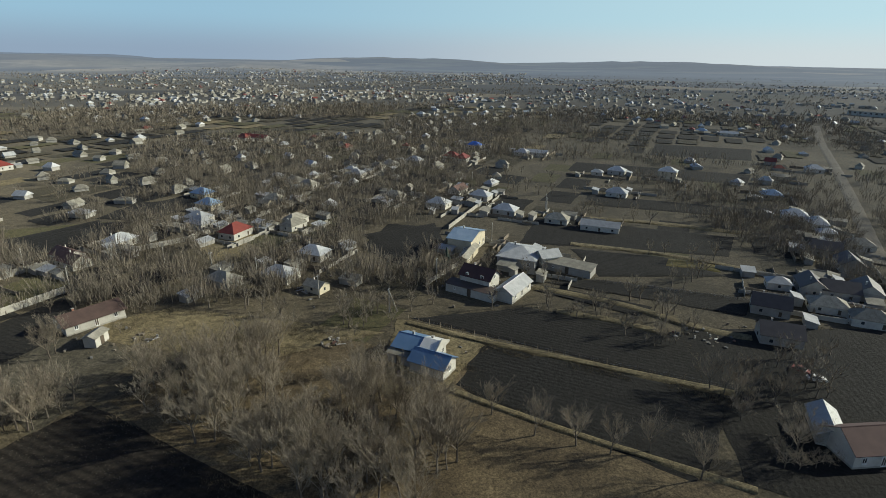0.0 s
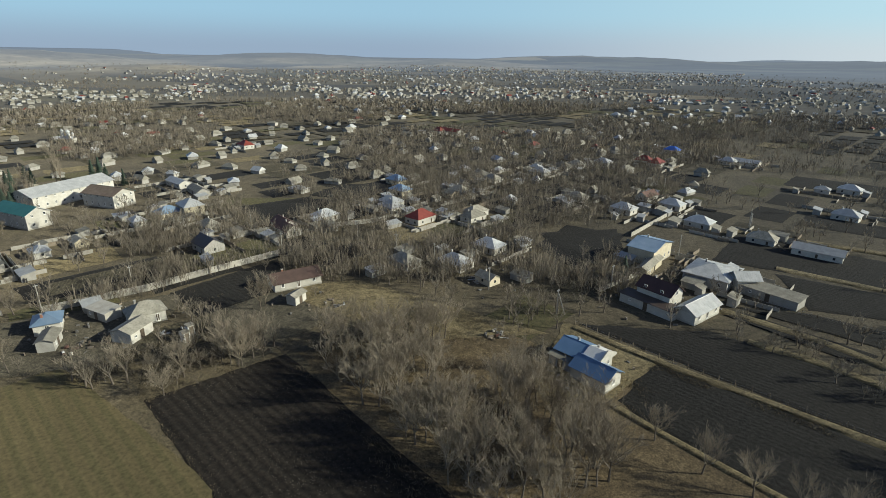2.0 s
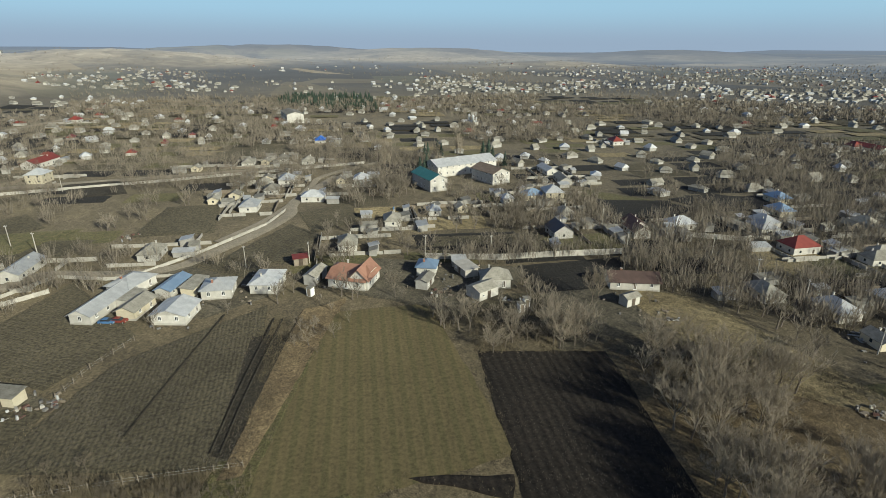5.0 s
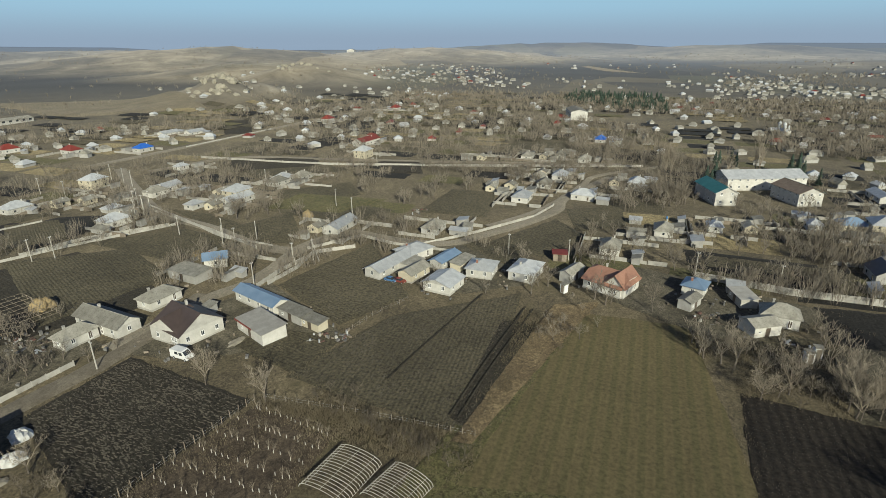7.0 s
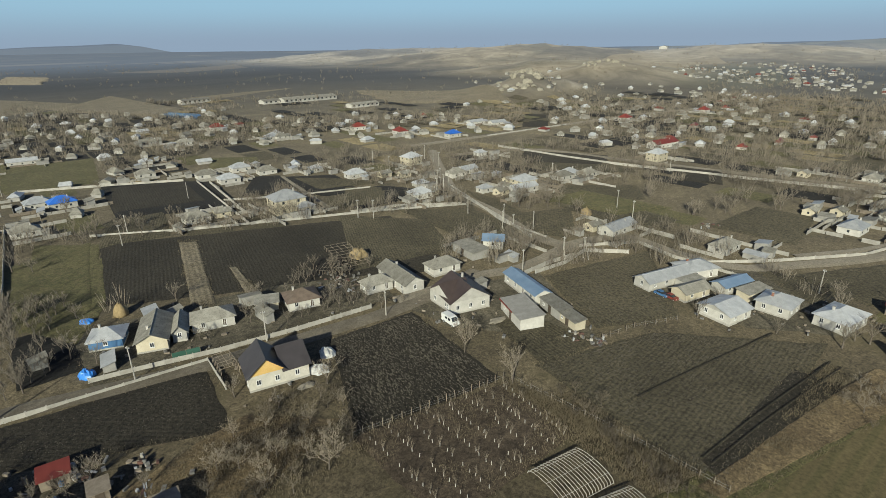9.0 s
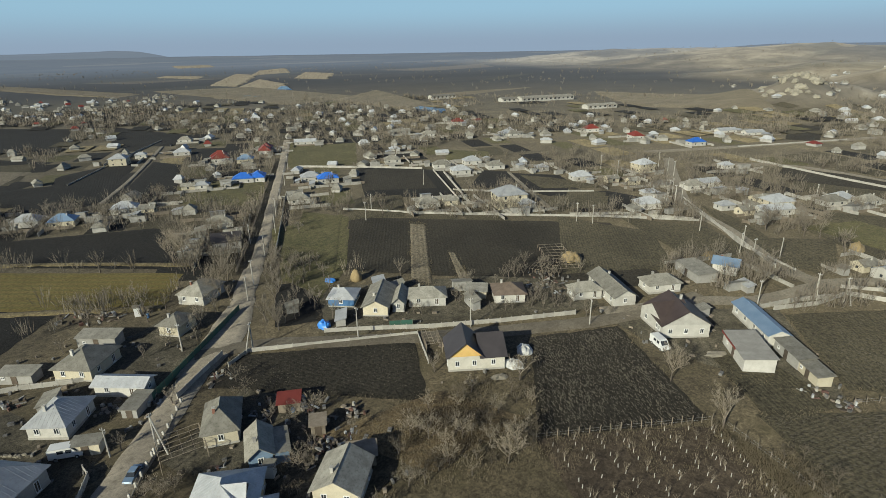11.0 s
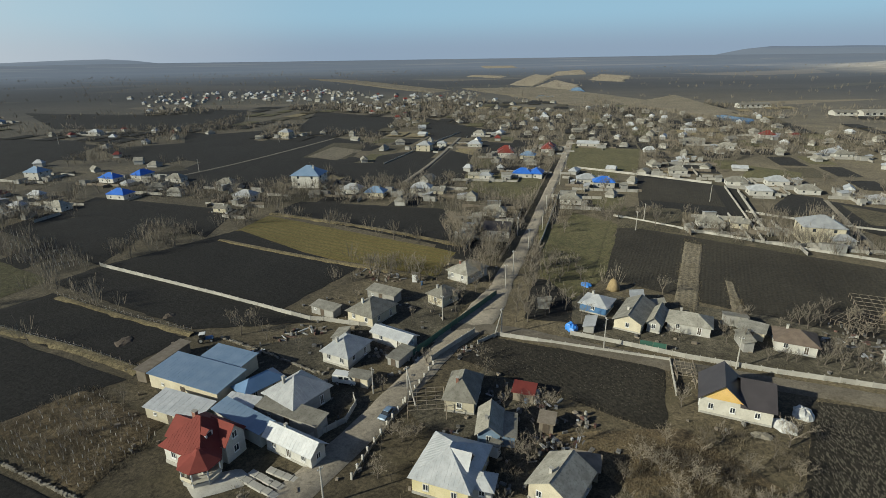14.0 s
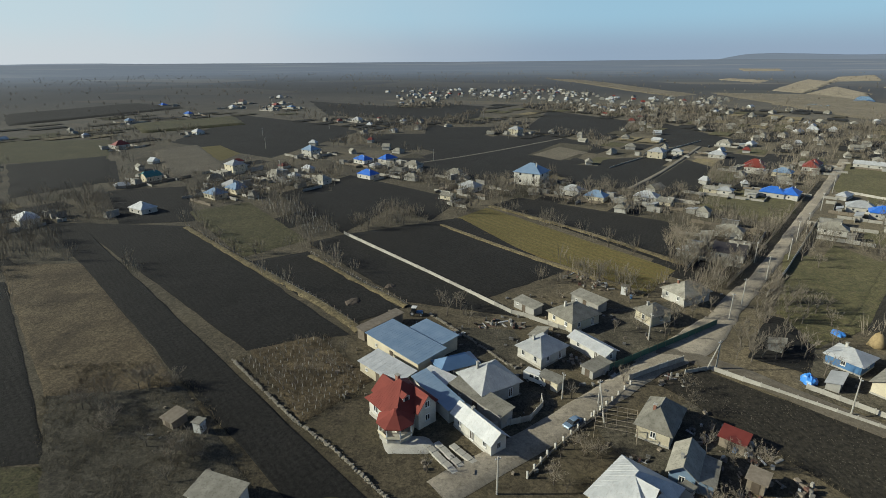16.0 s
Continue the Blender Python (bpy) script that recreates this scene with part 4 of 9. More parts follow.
def height(x, y):
    r = math.hypot(x, y)
    if r < 380:
        return 0.0
    z = 0.0
    for hx, hy, b, h, across, along in HILL_AT:
        dx, dy = x - hx, y - hy
        c, s = math.cos(radians(b)), math.sin(radians(b))
        u, v = (dx * c + dy * s) / across, (-dx * s + dy * c) / along
        z = max(z, h * math.exp(-(u * u + v * v)))
    ease = min(1.0, (r - 380) / 250)
    rough = 4.0 * noise.noise((x * 0.004, y * 0.004, 0.0)) + 1.6 * noise.noise((x * 0.016, y * 0.016, 2.0))
    rise = max(0.0, r - 2600) / 2300 * 12
    z += z * 0.12 * noise.noise((x * 0.02, y * 0.02, 5.0))
    return ease * (z + rough * (0.35 + min(1.0, z / 15.0))) + rise


def land_rings(name, radii, mat, label, category):
    """A ring-shaped piece of the land between the first and the last radius, closed in the middle if it begins there."""
    k = 288
    vs, fs = [], []
    for r in radii:
        for i in range(k):
            a = 2 * math.pi * i / k
            px, py = r * math.cos(a), r * math.sin(a)
            z = height(px, py) if r > 380 else 0.05 * noise.noise((px * 0.08, py * 0.08, 4.0)) - 0.04
            vs.append((px, py, z))
    if radii[0] < 10:
        vs.append((0, 0, 0))
        fs += [(len(vs) - 1, i, (i + 1) % k) for i in range(k)]
    for n in range(len(radii) - 1):
        for i in range(k):
            j = (i + 1) % k
            fs.append((n * k + i, (n + 1) * k + i, (n + 1) * k + j, n * k + j))
    return tagged(put(name, mesh_of(name, vs, fs, mat, smooth=True)), label, category, kind="structure")


RADII = [8.0]
while RADII[-1] < 4900:
    RADII.append(RADII[-1] * 1.045 + 0.4)
EDGE = next(i for i, r in enumerate(RADII) if r > 880)  # where the village land ends and the land with painted haze glow begins
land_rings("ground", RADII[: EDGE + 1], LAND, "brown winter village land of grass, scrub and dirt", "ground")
land_rings("backdrop", RADII[EDGE:], DISTANCE, "far plain and hills with painted haze glow, dark and pale fields", "hills")


CREST = ((-100, 10), (-38, 12), (-27, 18), (-12, 26), (0, 38), (8, 42), (20, 35), (30, 32), (42, 38), (57, 46), (70, 34), (92, 28), (114, 30), (125, 40), (135, 58), (145, 70), (150, 58), (157, 38), (162, 48), (167, 70), (172, 52), (177, 44), (187, 50), (192, 48), (200, 40), (210, 27), (225, 17), (260, 10))  # bearing, height of the farthest hills


def far_ridge():
    """Hills on the skyline, at the end of the land, with blue-grey haze painted on as glow."""
    m, nt, b = nodes_of("far_hills")
    co = coords(nt, scale=(0.002, 0.002, 0.02))
    # haze put into the hills: bluish base colour here, blue emission below
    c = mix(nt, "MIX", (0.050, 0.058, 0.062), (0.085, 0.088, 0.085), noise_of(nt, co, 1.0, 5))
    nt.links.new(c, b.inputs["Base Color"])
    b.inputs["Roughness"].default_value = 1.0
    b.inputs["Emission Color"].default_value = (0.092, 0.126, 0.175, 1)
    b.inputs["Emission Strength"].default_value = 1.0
    vs, fs, k = [], [], 360
    for i in range(k):
        a = 2 * math.pi * i / k
        b = math.degrees(a) - 90
        b = b + 360 if b < -100 else b
        k0 = max(j for j in range(len(CREST)) if CREST[j][0] <= b)
        (b0, h0), (b1, h1) = CREST[k0], CREST[min(k0 + 1, len(CREST) - 1)]
        f = (b - b0) / max(b1 - b0, 1)
        top = h0 + (h1 - h0) * f * f * (3 - 2 * f) + 4 * noise.noise((math.cos(a) * 9, math.sin(a) * 9, 5))
        for r, z in ((4550, -5), (4700, top * 0.7), (4800, top), (4890, -20)):
            vs.append((r * math.cos(a), r * math.sin(a), z))
    for i in range(k):
        j = (i + 1) % k
        for q in range(3):
            fs.append((i * 4 + q, j * 4 + q, j * 4 + q + 1, i * 4 + q + 1))
    tagged(put("backdrop", mesh_of("backdrop", vs, fs, m, smooth=True)), "wooded skyline hills with blue-grey haze painted as glow", "hills", kind="structure")


far_ridge()


def blocked_soil(x, y):
    """Whether a place lies in a ploughed field."""
    return blocked(x, y, SOILED)


def blocked(x, y, plots=PLOTS):
    """Whether a place lies in one of the plots."""
    for q in plots:
        sign = [((q[(i + 1) % 4][0] - q[i][0]) * (y - q[i][1]) - (q[(i + 1) % 4][1] - q[i][1]) * (x - q[i][0])) > 0 for i in range(4)]
        if all(sign) or not any(sign):
            return True
    return False

# ---- kinds of things ----
STREET = -24.0  # the way the main plots run, degrees from +x
STYLES = {  # roof, wall, width, depth, eave, ridge, shape, label
    "zinc": (ZINC, WHITE, 10.5, 8.0, 3.0, 5.6, "hip", "white house with a pale galvanised hip roof"),
    "zinc_small": (ZINC, WHITE, 7.0, 5.5, 2.7, 4.4, "hip", "small white house with a grey sheet roof"),
    "zinc_long": (ZINC, WHITE, 16.0, 7.0, 2.9, 4.8, "gable", "long white building with a grey sheet roof"),
    "zinc_two": (ZINC, CREAM, 10.5, 9.0, 5.4, 8.2, "hip", "two-storey house with a pale metal hip roof"),
    "slate": (SLATE, WHITE, 10.0, 7.0, 2.8, 5.2, "hip", "whitewashed cottage with a weathered grey slate roof"),
    "slate_small": (SLATE, CREAM, 6.5, 5.0, 2.5, 4.0, "gable", "small outbuilding with a grey slate roof"),
    "slate_long": (SLATE, GREYWALL, 15.0, 6.5, 2.8, 4.7, "gable", "long low building with a grey slate roof"),
    "rust": (RUST, WHITE, 11.0, 7.0, 2.9, 5.2, "gable", "white cottage with a rusty brown roof"),
    "red": (RED, WHITE, 11.0, 8.5, 3.4, 6.6, "hip", "white house with a bright red roof"),
    "red_long": (RED, WHITE, 24.0, 9.0, 3.6, 6.0, "gable", "long building with a dark red roof"),
    "blue": (BRIGHTBLUE, WHITE, 11.0, 8.0, 3.2, 6.0, "hip", "white house with a bright blue roof"),
    "blue_two": (SKYBLUE, WHITE, 10.5, 9.0, 5.2, 8.4, "hip", "two-storey white house with a blue roof"),
    "skyblue": (SKYBLUE, CREAM, 10.0, 8.0, 3.0, 5.6, "hip", "house with a faded blue sheet roof"),
    "teal": (TEAL, CREAM, 9.0, 8.0, 3.6, 6.6, "half", "house with a dark green-blue roof"),
    "dark": (NAVY, GREYWALL, 10.0, 8.0, 3.2, 6.0, "gable", "house with a dark sheet roof and grey walls"),
    "maroon": (MAROON, WHITE, 11.0, 8.0, 4.2, 7.6, "gable", "white house with a dark maroon sheet roof"),
}
COTTAGES = {}


def cottage(x, y, rot, style, size=1.0):
    """A house of a common village kind, seen from farther off: walls, roof, chimney and windows; built once a kind, then copied."""
    r, wl, w, d, e, h, shape, label = STYLES[style]
    BUILT.append((x, y, 4.5))
    m = pose(x, y, height(x, y), 0, 0, STREET + rot + random.uniform(-5, 5)) @ Matrix.Diagonal((size * 0.78, size * 0.74, size * 0.72, 1))
    if style not in COTTAGES:
        th = house(0, 0, 0, w, d, e, h, shape, r, wl, 0.4, 0, None, (0, 1, 2, 3), (1.0, 1.2), 0, 1, label, "house", "house", storeys=2 if e > 5 else 1, group="village houses", simple=True)
        th.matrix_basis = TO_METRES @ m
        COTTAGES[style] = th
        return th
    th = copy_thing(COTTAGES[style], Matrix.Identity(4))
    th.matrix_basis = TO_METRES @ m
    return th


def wheel(parent, x, y, r, wdt):
    def make():
        return Geo().bar((0, -wdt / 2, 0), (0, wdt / 2, 0), r, r, 12).mesh("tyre", RUBBER), Geo().bar((0, -wdt / 2 - 0.01, 0), (0, wdt / 2 + 0.01, 0), r * 0.55, r * 0.55, 8).mesh("rim", ZINC)

    t, q = shared(("wheel", r, wdt), make)
    ob = put("wheel", t, parent, pose(x, y, r))
    put("rim", q, ob)


def van(x, y, rot, mat=None, label="white panel van parked in a yard", z=0.0):
    """A panel van: body with a sloping nose, glass, lamps, bumper and wheels."""
    th = empty("van", pose(x, y, z, 0, 0, rot) @ Matrix.Scale(0.84, 4))
    tagged(th, label, "van")
    mat = mat or WHITEPAINT
    prof = [(-2.6, 0.45), (2.45, 0.45), (2.6, 0.9), (2.5, 1.15), (1.75, 1.35), (1.05, 2.2), (0.8, 2.32), (-2.45, 2.36), (-2.6, 2.2)]
    g = Geo().rings([[(a, -0.92, b) for a, b in prof], [(a, -0.98, b) for a, b in prof], [(a, 0.98, b) for a, b in prof], [(a, 0.92, b) for a, b in prof]])
    body = put("body", g.mesh("body", mat), th)
    put("windscreen", Geo().poly([(1.76, -0.8, 1.38), (1.76, 0.8, 1.38), (1.10, 0.74, 2.18), (1.10, -0.74, 2.18)]).poly([(1.73, -0.8, 1.36), (1.07, -0.74, 2.16), (1.07, 0.74, 2.16), (1.73, 0.8, 1.36)]).mesh("windscreen", PANE), body, pose(0.03, 0, 0.02))
    for s in (-1, 1):
        put("side_window", Geo().box(0.15, s * 0.985 - 0.012, 1.35, 1.0, s * 0.985 + 0.012, 2.0).mesh("side_window", PANE), body)
        put("side_window", Geo().box(-1.1, s * 0.985 - 0.012, 1.4, -0.2, s * 0.985 + 0.012, 2.0).mesh("side_window", PANE), body)
        put("headlight", Geo().box(2.48, s * 0.75 - 0.15, 0.85, 2.6, s * 0.75 + 0.15, 1.1).mesh("headlight", PLASTIC), body)
        put("rear_light", Geo().box(-2.63, s * 0.85 - 0.08, 0.9, -2.58, s * 0.85 + 0.08, 1.5).mesh("rear_light", RED), body)
        put("rear_window", Geo().box(-2.62, s * 0.42 - 0.3, 1.4, -2.59, s * 0.42 + 0.3, 2.0).mesh("rear_window", PANE), body)
        for wx in (-1.6, 1.6):
            wheel(th, wx, s * 0.86, 0.34, 0.24)
    put("bumper", Geo().box(2.5, -0.95, 0.38, 2.7, 0.95, 0.62).mesh("bumper", RUBBER), th)
    return th


def car(x, y, rot, mat, label="parked small car beside the street", z=0.0):
    """A small saloon: lower body, cabin of glass, roof, lamps, wheels."""
    th = empty("car", pose(x, y, z, 0, 0, rot) @ Matrix.Scale(0.8, 4))
    tagged(th, label, "car")
    prof = [(-2.0, 0.35), (2.0, 0.35), (2.1, 0.6), (1.95, 0.82), (0.95, 0.95), (-1.25, 0.98), (-2.05, 0.9), (-2.1, 0.55)]
    body = put("body", Geo().rings([[(a, -0.72, b) for a, b in prof], [(a, -0.82, b) for a, b in prof], [(a, 0.82, b) for a, b in prof], [(a, 0.72, b) for a, b in prof]]).mesh("body", mat), th)
    cab = [(-1.5, 0.97), (1.0, 0.94), (0.35, 1.4), (-1.05, 1.42)]
    put("cabin_glass", Geo().rings([[(a, -0.74 if b < 1.2 else -0.6, b) for a, b in cab], [(a, 0.74 if b < 1.2 else 0.6, b) for a, b in cab]]).mesh("cabin_glass", PANE), body)
    put("roof", Geo().box(-1.05, -0.61, 1.40, 0.37, 0.61, 1.47, 0.03).mesh("roof", mat), body)
    for s in (-1, 1):
        put("headlight", Geo().box(1.98, s * 0.6 - 0.15, 0.6, 2.09, s * 0.6 + 0.15, 0.76).mesh("headlight", PLASTIC), body)
        for wx in (-1.3, 1.3):
            wheel(th, wx, s * 0.72, 0.30, 0.2)
    return th


def tractor(x, y, rot):
    th = empty("tractor", pose(x, y, 0, 0, 0, rot) @ Matrix.Scale(0.8, 4))
    tagged(th, "old pale tractor standing beside a garden wall", "tractor")
    put("bonnet", Geo().box(0.1, -0.4, 0.7, 1.9, 0.4, 1.35, 0.06).mesh("bonnet", BLUEPAINT), th)
    cab = put("cab", Geo().box(-1.2, -0.7, 0.9, 0.1, 0.7, 2.3, 0.08).mesh("cab", PANE), th)
    put("cab_roof", Geo().box(-1.3, -0.8, 2.3, 0.2, 0.8, 2.42, 0.05).mesh("cab_roof", WHITEPAINT), cab)
    for s in (-1, 1):
        wheel(th, -0.9, s * 0.85, 0.75, 0.4)
        wheel(th, 1.5, s * 0.7, 0.45, 0.3)
    return th


def tarp_heap(x, y, rx, ry, h, mat, label, name="covered_mound", category="heap"):
    """A lumpy heap, or a heap under a sheet."""
    g, k, rings = Geo(), 14, []
    s = random.random() * 50
    for q, zz in ((1.0, -0.1), (0.97, 0.25), (0.8, 0.62), (0.5, 0.9), (0.16, 1.0)):
        rings.append([(rx * q * math.cos(t) * (1 + 0.5 * noise.noise((math.cos(t) * 2.5 + s, math.sin(t) * 1.5, zz))), ry * q * math.sin(t) * (1 + 0.5 * noise.noise((math.cos(t) * 2.5, math.sin(t) * 1.5 + s, zz))), h * zz * (1 + 0.45 * noise.noise((math.cos(t) * 2, math.sin(t) * 2 + s, zz * 3)))) for t in (2 * math.pi * i / k for i in range(k))])
    ob = put(name, g.rings(rings).mesh(name, mat, smooth=mat is STRAW), None, pose(x, y, 0, 0, 0, random.uniform(0, 180)))
    return tagged(ob, label, category)


def scrap(x, y, r, n=13, label="heap of boards, crates and scrap in a yard"):
    """A yard heap of boards, boxes, drums and sheets, each piece its own part."""
    th = empty("scrap_pile", pose(x, y, 0))
    tagged(th, label, "scrap heap")
    mats = (JUNK, WOOD, DARKWOOD, CONCRETE, ZINC, WOOD, JUNK, RUST, DARKWOOD)
    for i in range(n):
        a, q = random.uniform(0, 6.28), r * math.sqrt(random.random())
        sx, sy, sz = random.uniform(0.12, 0.5), random.uniform(0.1, 0.35), random.uniform(0.1, 0.4)
        if random.random() < 0.3:
            sx, sz = random.uniform(0.7, 1.3), 0.05
        mt = random.choice(mats)
        me = shared(("scrap", i % 9, mt.name), lambda: Geo().box(-sx, -sy, -0.05, sx, sy, sz * 2, 0.03).mesh("scrap_piece", mt))
        put("scrap_piece", me, th, pose(q * math.cos(a), q * math.sin(a), 0.02, random.uniform(-8, 8), random.uniform(-8, 8), random.uniform(0, 180)))
    return th


def frame_house(x, y, rot, w, d, h, label, mat=None, rows=5, arch=True):
    """A bare greenhouse or trellis skeleton: hoops, posts and rails."""
    th = empty("greenhouse_frame" if arch else "trellis", pose(x, y, 0, 0, 0, rot))
    tagged(th, label, "greenhouse frame" if arch else "trellis")
    mat = mat or WHITEPAINT
    for i in range(rows + 1):
        u = -w / 2 + w * i / rows
        g = Geo()
        if arch:
            p = [(-math.cos(t), max(math.sin(t), 0.0) ** 0.8) for t in (math.pi * j / 8 for j in range(9))]
            g.rings([[(u - 0.035, a * d / 2, b * h), (u + 0.035, a * d / 2, b * h), (u, a * (d / 2 + 0.06), b * h + 0.06)] for a, b in p])
        else:
            g.bar((u, -d / 2, 0), (u, -d / 2, h), 0.06).bar((u, d / 2, 0), (u, d / 2, h), 0.06).bar((u, -d / 2, h), (u, d / 2, h), 0.05)
        put("hoop" if arch else "bent", g.mesh("hoop", mat), th)
    for yy, zz in ((-d / 2, 0.12), (d / 2, 0.12), (0, h - 0.02), (-d / 2 * 0.7, h * 0.75), (d / 2 * 0.7, h * 0.75)) if arch else ((-d / 2, h), (0, h), (d / 2, h), (-d / 4, h), (d / 4, h)):
        put("rail", Geo().bar((-w / 2, yy, zz), (w / 2, yy, zz), 0.04, sides=3).mesh("rail", mat), th)
    return th


def barrel(x, y, mat, label="blue plastic barrel in a yard"):
    ob = put("barrel", shared(("barrel", mat.name), lambda: Geo().rings([[(q * math.cos(t), q * math.sin(t), z) for t in (math.pi / 6 * i for i in range(12))] for q, z in ((0.28, 0), (0.33, 0.2), (0.33, 0.75), (0.28, 0.95), (0.1, 0.97))]).mesh("barrel", mat)), None, pose(x, y, 0))
    return tagged(ob, label, "barrel", "barrels")


def outhouse(x, y, rot, mat=None):
    th = empty("outhouse", pose(x, y, 0, 0, 0, rot))
    tagged(th, "small pale wooden garden privy with a sloping roof", "outhouse")
    put("wall", Geo().box(-0.65, -0.65, 0, 0.65, 0.65, 2.1).mesh("wall", mat or WHITEPAINT), th)
    put("roof", Geo().box(-0.8, -0.85, 2.1, 0.8, 0.85, 2.22, 0.02).mesh("roof", SLATE), th)
    put("door", Geo().box(-0.4, -0.70, 0.1, 0.4, -0.655, 1.9).mesh("door", WOOD), th)
    return th


def stake_rows(q, rows, per, label, tall=1.0):
    """Rows of limewashed stakes or stems with small bare saplings between."""
    stem = shared("limed_stem", lambda: Geo().bar((0, 0, -0.1), (0.04, 0.02, 0.72), 0.065, 0.05, 5).mesh("stem", LIMED))
    for i in range(rows):
        a, b = inside_quad(q, (i + 0.5) / rows, 0.02), inside_quad(q, (i + 0.5) / rows, 0.98)
        th = empty("orchard_row", pose(*a, 0))
        tagged(th, label, "orchard row", "orchard rows")
        for j in range(per):
            f = (j + 0.5) / per
            px, py = a[0] + (b[0] - a[0]) * f + random.uniform(-0.25, 0.25), a[1] + (b[1] - a[1]) * f + random.uniform(-0.25, 0.25)
            if random.random() < 0.10:
                continue
            s = put("stem", stem, th, pose(px - a[0], py - a[1], 0, random.uniform(-6, 6), random.uniform(-6, 6), random.uniform(0, 360)) @ Matrix.Diagonal((1, 1, tall, 1)))
            if tall < 1.5 and random.random() < 0.6:
                put("crown", tree_pair("sapling", random.randrange(6))[1], s, pose(0, 0, 0.1) @ Matrix.Diagonal((0.8, 0.8, 0.8, 1)))


def red_house(x, y, rot, w, d):
    """The red-roofed house: hipped main block, a gabled wing, a dormer, an eight-sided porch with columns."""
    th = empty("house", pose(x, y, 0, 0, 0, rot))
    tagged(th, "white house with a red sheet roof and octagonal porch", "house")
    BUILT.append((x, y, 8))
    e, h = 3.4, 6.6
    put("wall", Geo().box(-w / 2, -d / 2, -0.3, w / 2, d / 2, e).mesh("wall", WHITE), th)
    put("plinth", Geo().box(-w / 2 - 0.08, -d / 2 - 0.08, -0.3, w / 2 + 0.08, d / 2 + 0.08, 0.6).mesh("plinth", CONCRETE), th)
    roof = put("roof", roof_geo(w, d, e, h, "hip", 0.5, 0.12, 0.5).mesh("roof", DARKRED), th)
    gx, gw, gz = w / 2 + 1.0, 3.4, 5.6
    put("gable_wing", Geo().box(w / 2 - 1.0, d * 0.2 - gw / 2, -0.3, gx, d * 0.2 + gw / 2, e).rings([[(w / 2 - 1.0, d * 0.2 - gw / 2, e), (w / 2 - 1.0, d * 0.2 + gw / 2, e), (w / 2 - 1.0, d * 0.2, gz - 0.1)], [(gx, d * 0.2 - gw / 2, e), (gx, d * 0.2 + gw / 2, e), (gx, d * 0.2, gz - 0.1)]]).mesh("gable_wing", WHITE), th)
    g = Geo()
    for s in (-1, 1):
        slab(g, [(w / 2 - 3.2, d * 0.2, gz), (gx + 0.4, d * 0.2, gz), (gx + 0.4, d * 0.2 + s * (gw / 2 + 0.4), e - 0.25), (w / 2 - 0.6, d * 0.2 + s * (gw / 2 + 0.4), e - 0.25)][:: s], 0.1)
    put("wing_roof", g.mesh("wing_roof", DARKRED), roof)
    for z in (1.0, 3.3):
        ob = window(th, gx, d * 0.2, 1, z, 1.2, 1.4)
    dm = put("dormer", Geo().box(w * 0.20, -d * 0.12 - 0.6, 4.3, w * 0.36, -d * 0.12 + 0.6, 5.3).mesh("dormer", WHITEPAINT), roof)
    g = Geo()
    for s in (-1, 1):
        slab(g, [(w * 0.08, -d * 0.12, 5.75), (w * 0.39, -d * 0.12, 5.75), (w * 0.39, -d * 0.12 + s * 0.8, 5.2), (w * 0.08, -d * 0.12 + s * 0.8, 5.2)][:: s], 0.07)
    put("dormer_roof", g.mesh("dormer_roof", DARKRED), dm)
    put("dormer_window", Geo().box(w * 0.36, -d * 0.12 - 0.35, 4.5, w * 0.36 + 0.03, -d * 0.12 + 0.35, 5.15).mesh("dormer_window", PANE), dm)
    lg = Geo().rings([[(-w / 2 - 0.9, -2.0, -0.3), (-w / 2 - 0.9, 2.0, -0.3), (-w / 2 - 0.9, 2.0, e), (-w / 2 - 0.9, 0, 5.2), (-w / 2 - 0.9, -2.0, e)], [(-w / 2 + 0.3, -2.0, -0.3), (-w / 2 + 0.3, 2.0, -0.3), (-w / 2 + 0.3, 2.0, e), (-w / 2 + 0.3, 0, 5.2), (-w / 2 + 0.3, -2.0, e)]])
    put("side_wing", lg.mesh("side_wing", WHITE), th)
    g = Geo()
    for s in (-1, 1):
        slab(g, [(-w / 2 - 1.3, 0, 5.35), (-w / 2 + 2.4, 0, 5.35), (-w / 2 + 0.6, s * 2.4, e - 0.2), (-w / 2 - 1.3, s * 2.4, e - 0.2)][:: s], 0.1)
    put("side_roof", g.mesh("side_roof", DARKRED), roof)
    cx, cy, R = w / 2 - 0.5, -d / 2 + 0.3, 2.6
    ring = [(cx + R * math.cos(math.pi / 8 + math.pi / 4 * i), cy + R * math.sin(math.pi / 8 + math.pi / 4 * i)) for i in range(8)]
    porch = put("porch_floor", Geo().rings([[(a, b, -0.2) for a, b in ring], [(a, b, 0.7) for a, b in ring]]).mesh("porch_floor", CONCRETE), th)
    big = [(cx + (a - cx) * 1.16, cy + (b - cy) * 1.16) for a, b in ring]
    put("porch_roof", Geo().rings([[(a, b, 2.75) for a, b in big], [(a, b, 2.85) for a, b in big], [(cx + (a - cx) * 0.35, cy + (b - cy) * 0.35, 3.9) for a, b in ring], [(cx + (a - cx) * 0.1, cy + (b - cy) * 0.1, 4.5) for a, b in ring]]).mesh("porch_roof", DARKRED), th)
    for a, b in ring:
        put("column", Geo().bar((a, b, 0.7), (a, b, 2.8), 0.12, 0.1, 8).mesh("column", WHITEPAINT), porch)
    for i in range(8):
        (a, b), (c, f) = ring[i], ring[(i + 1) % 8]
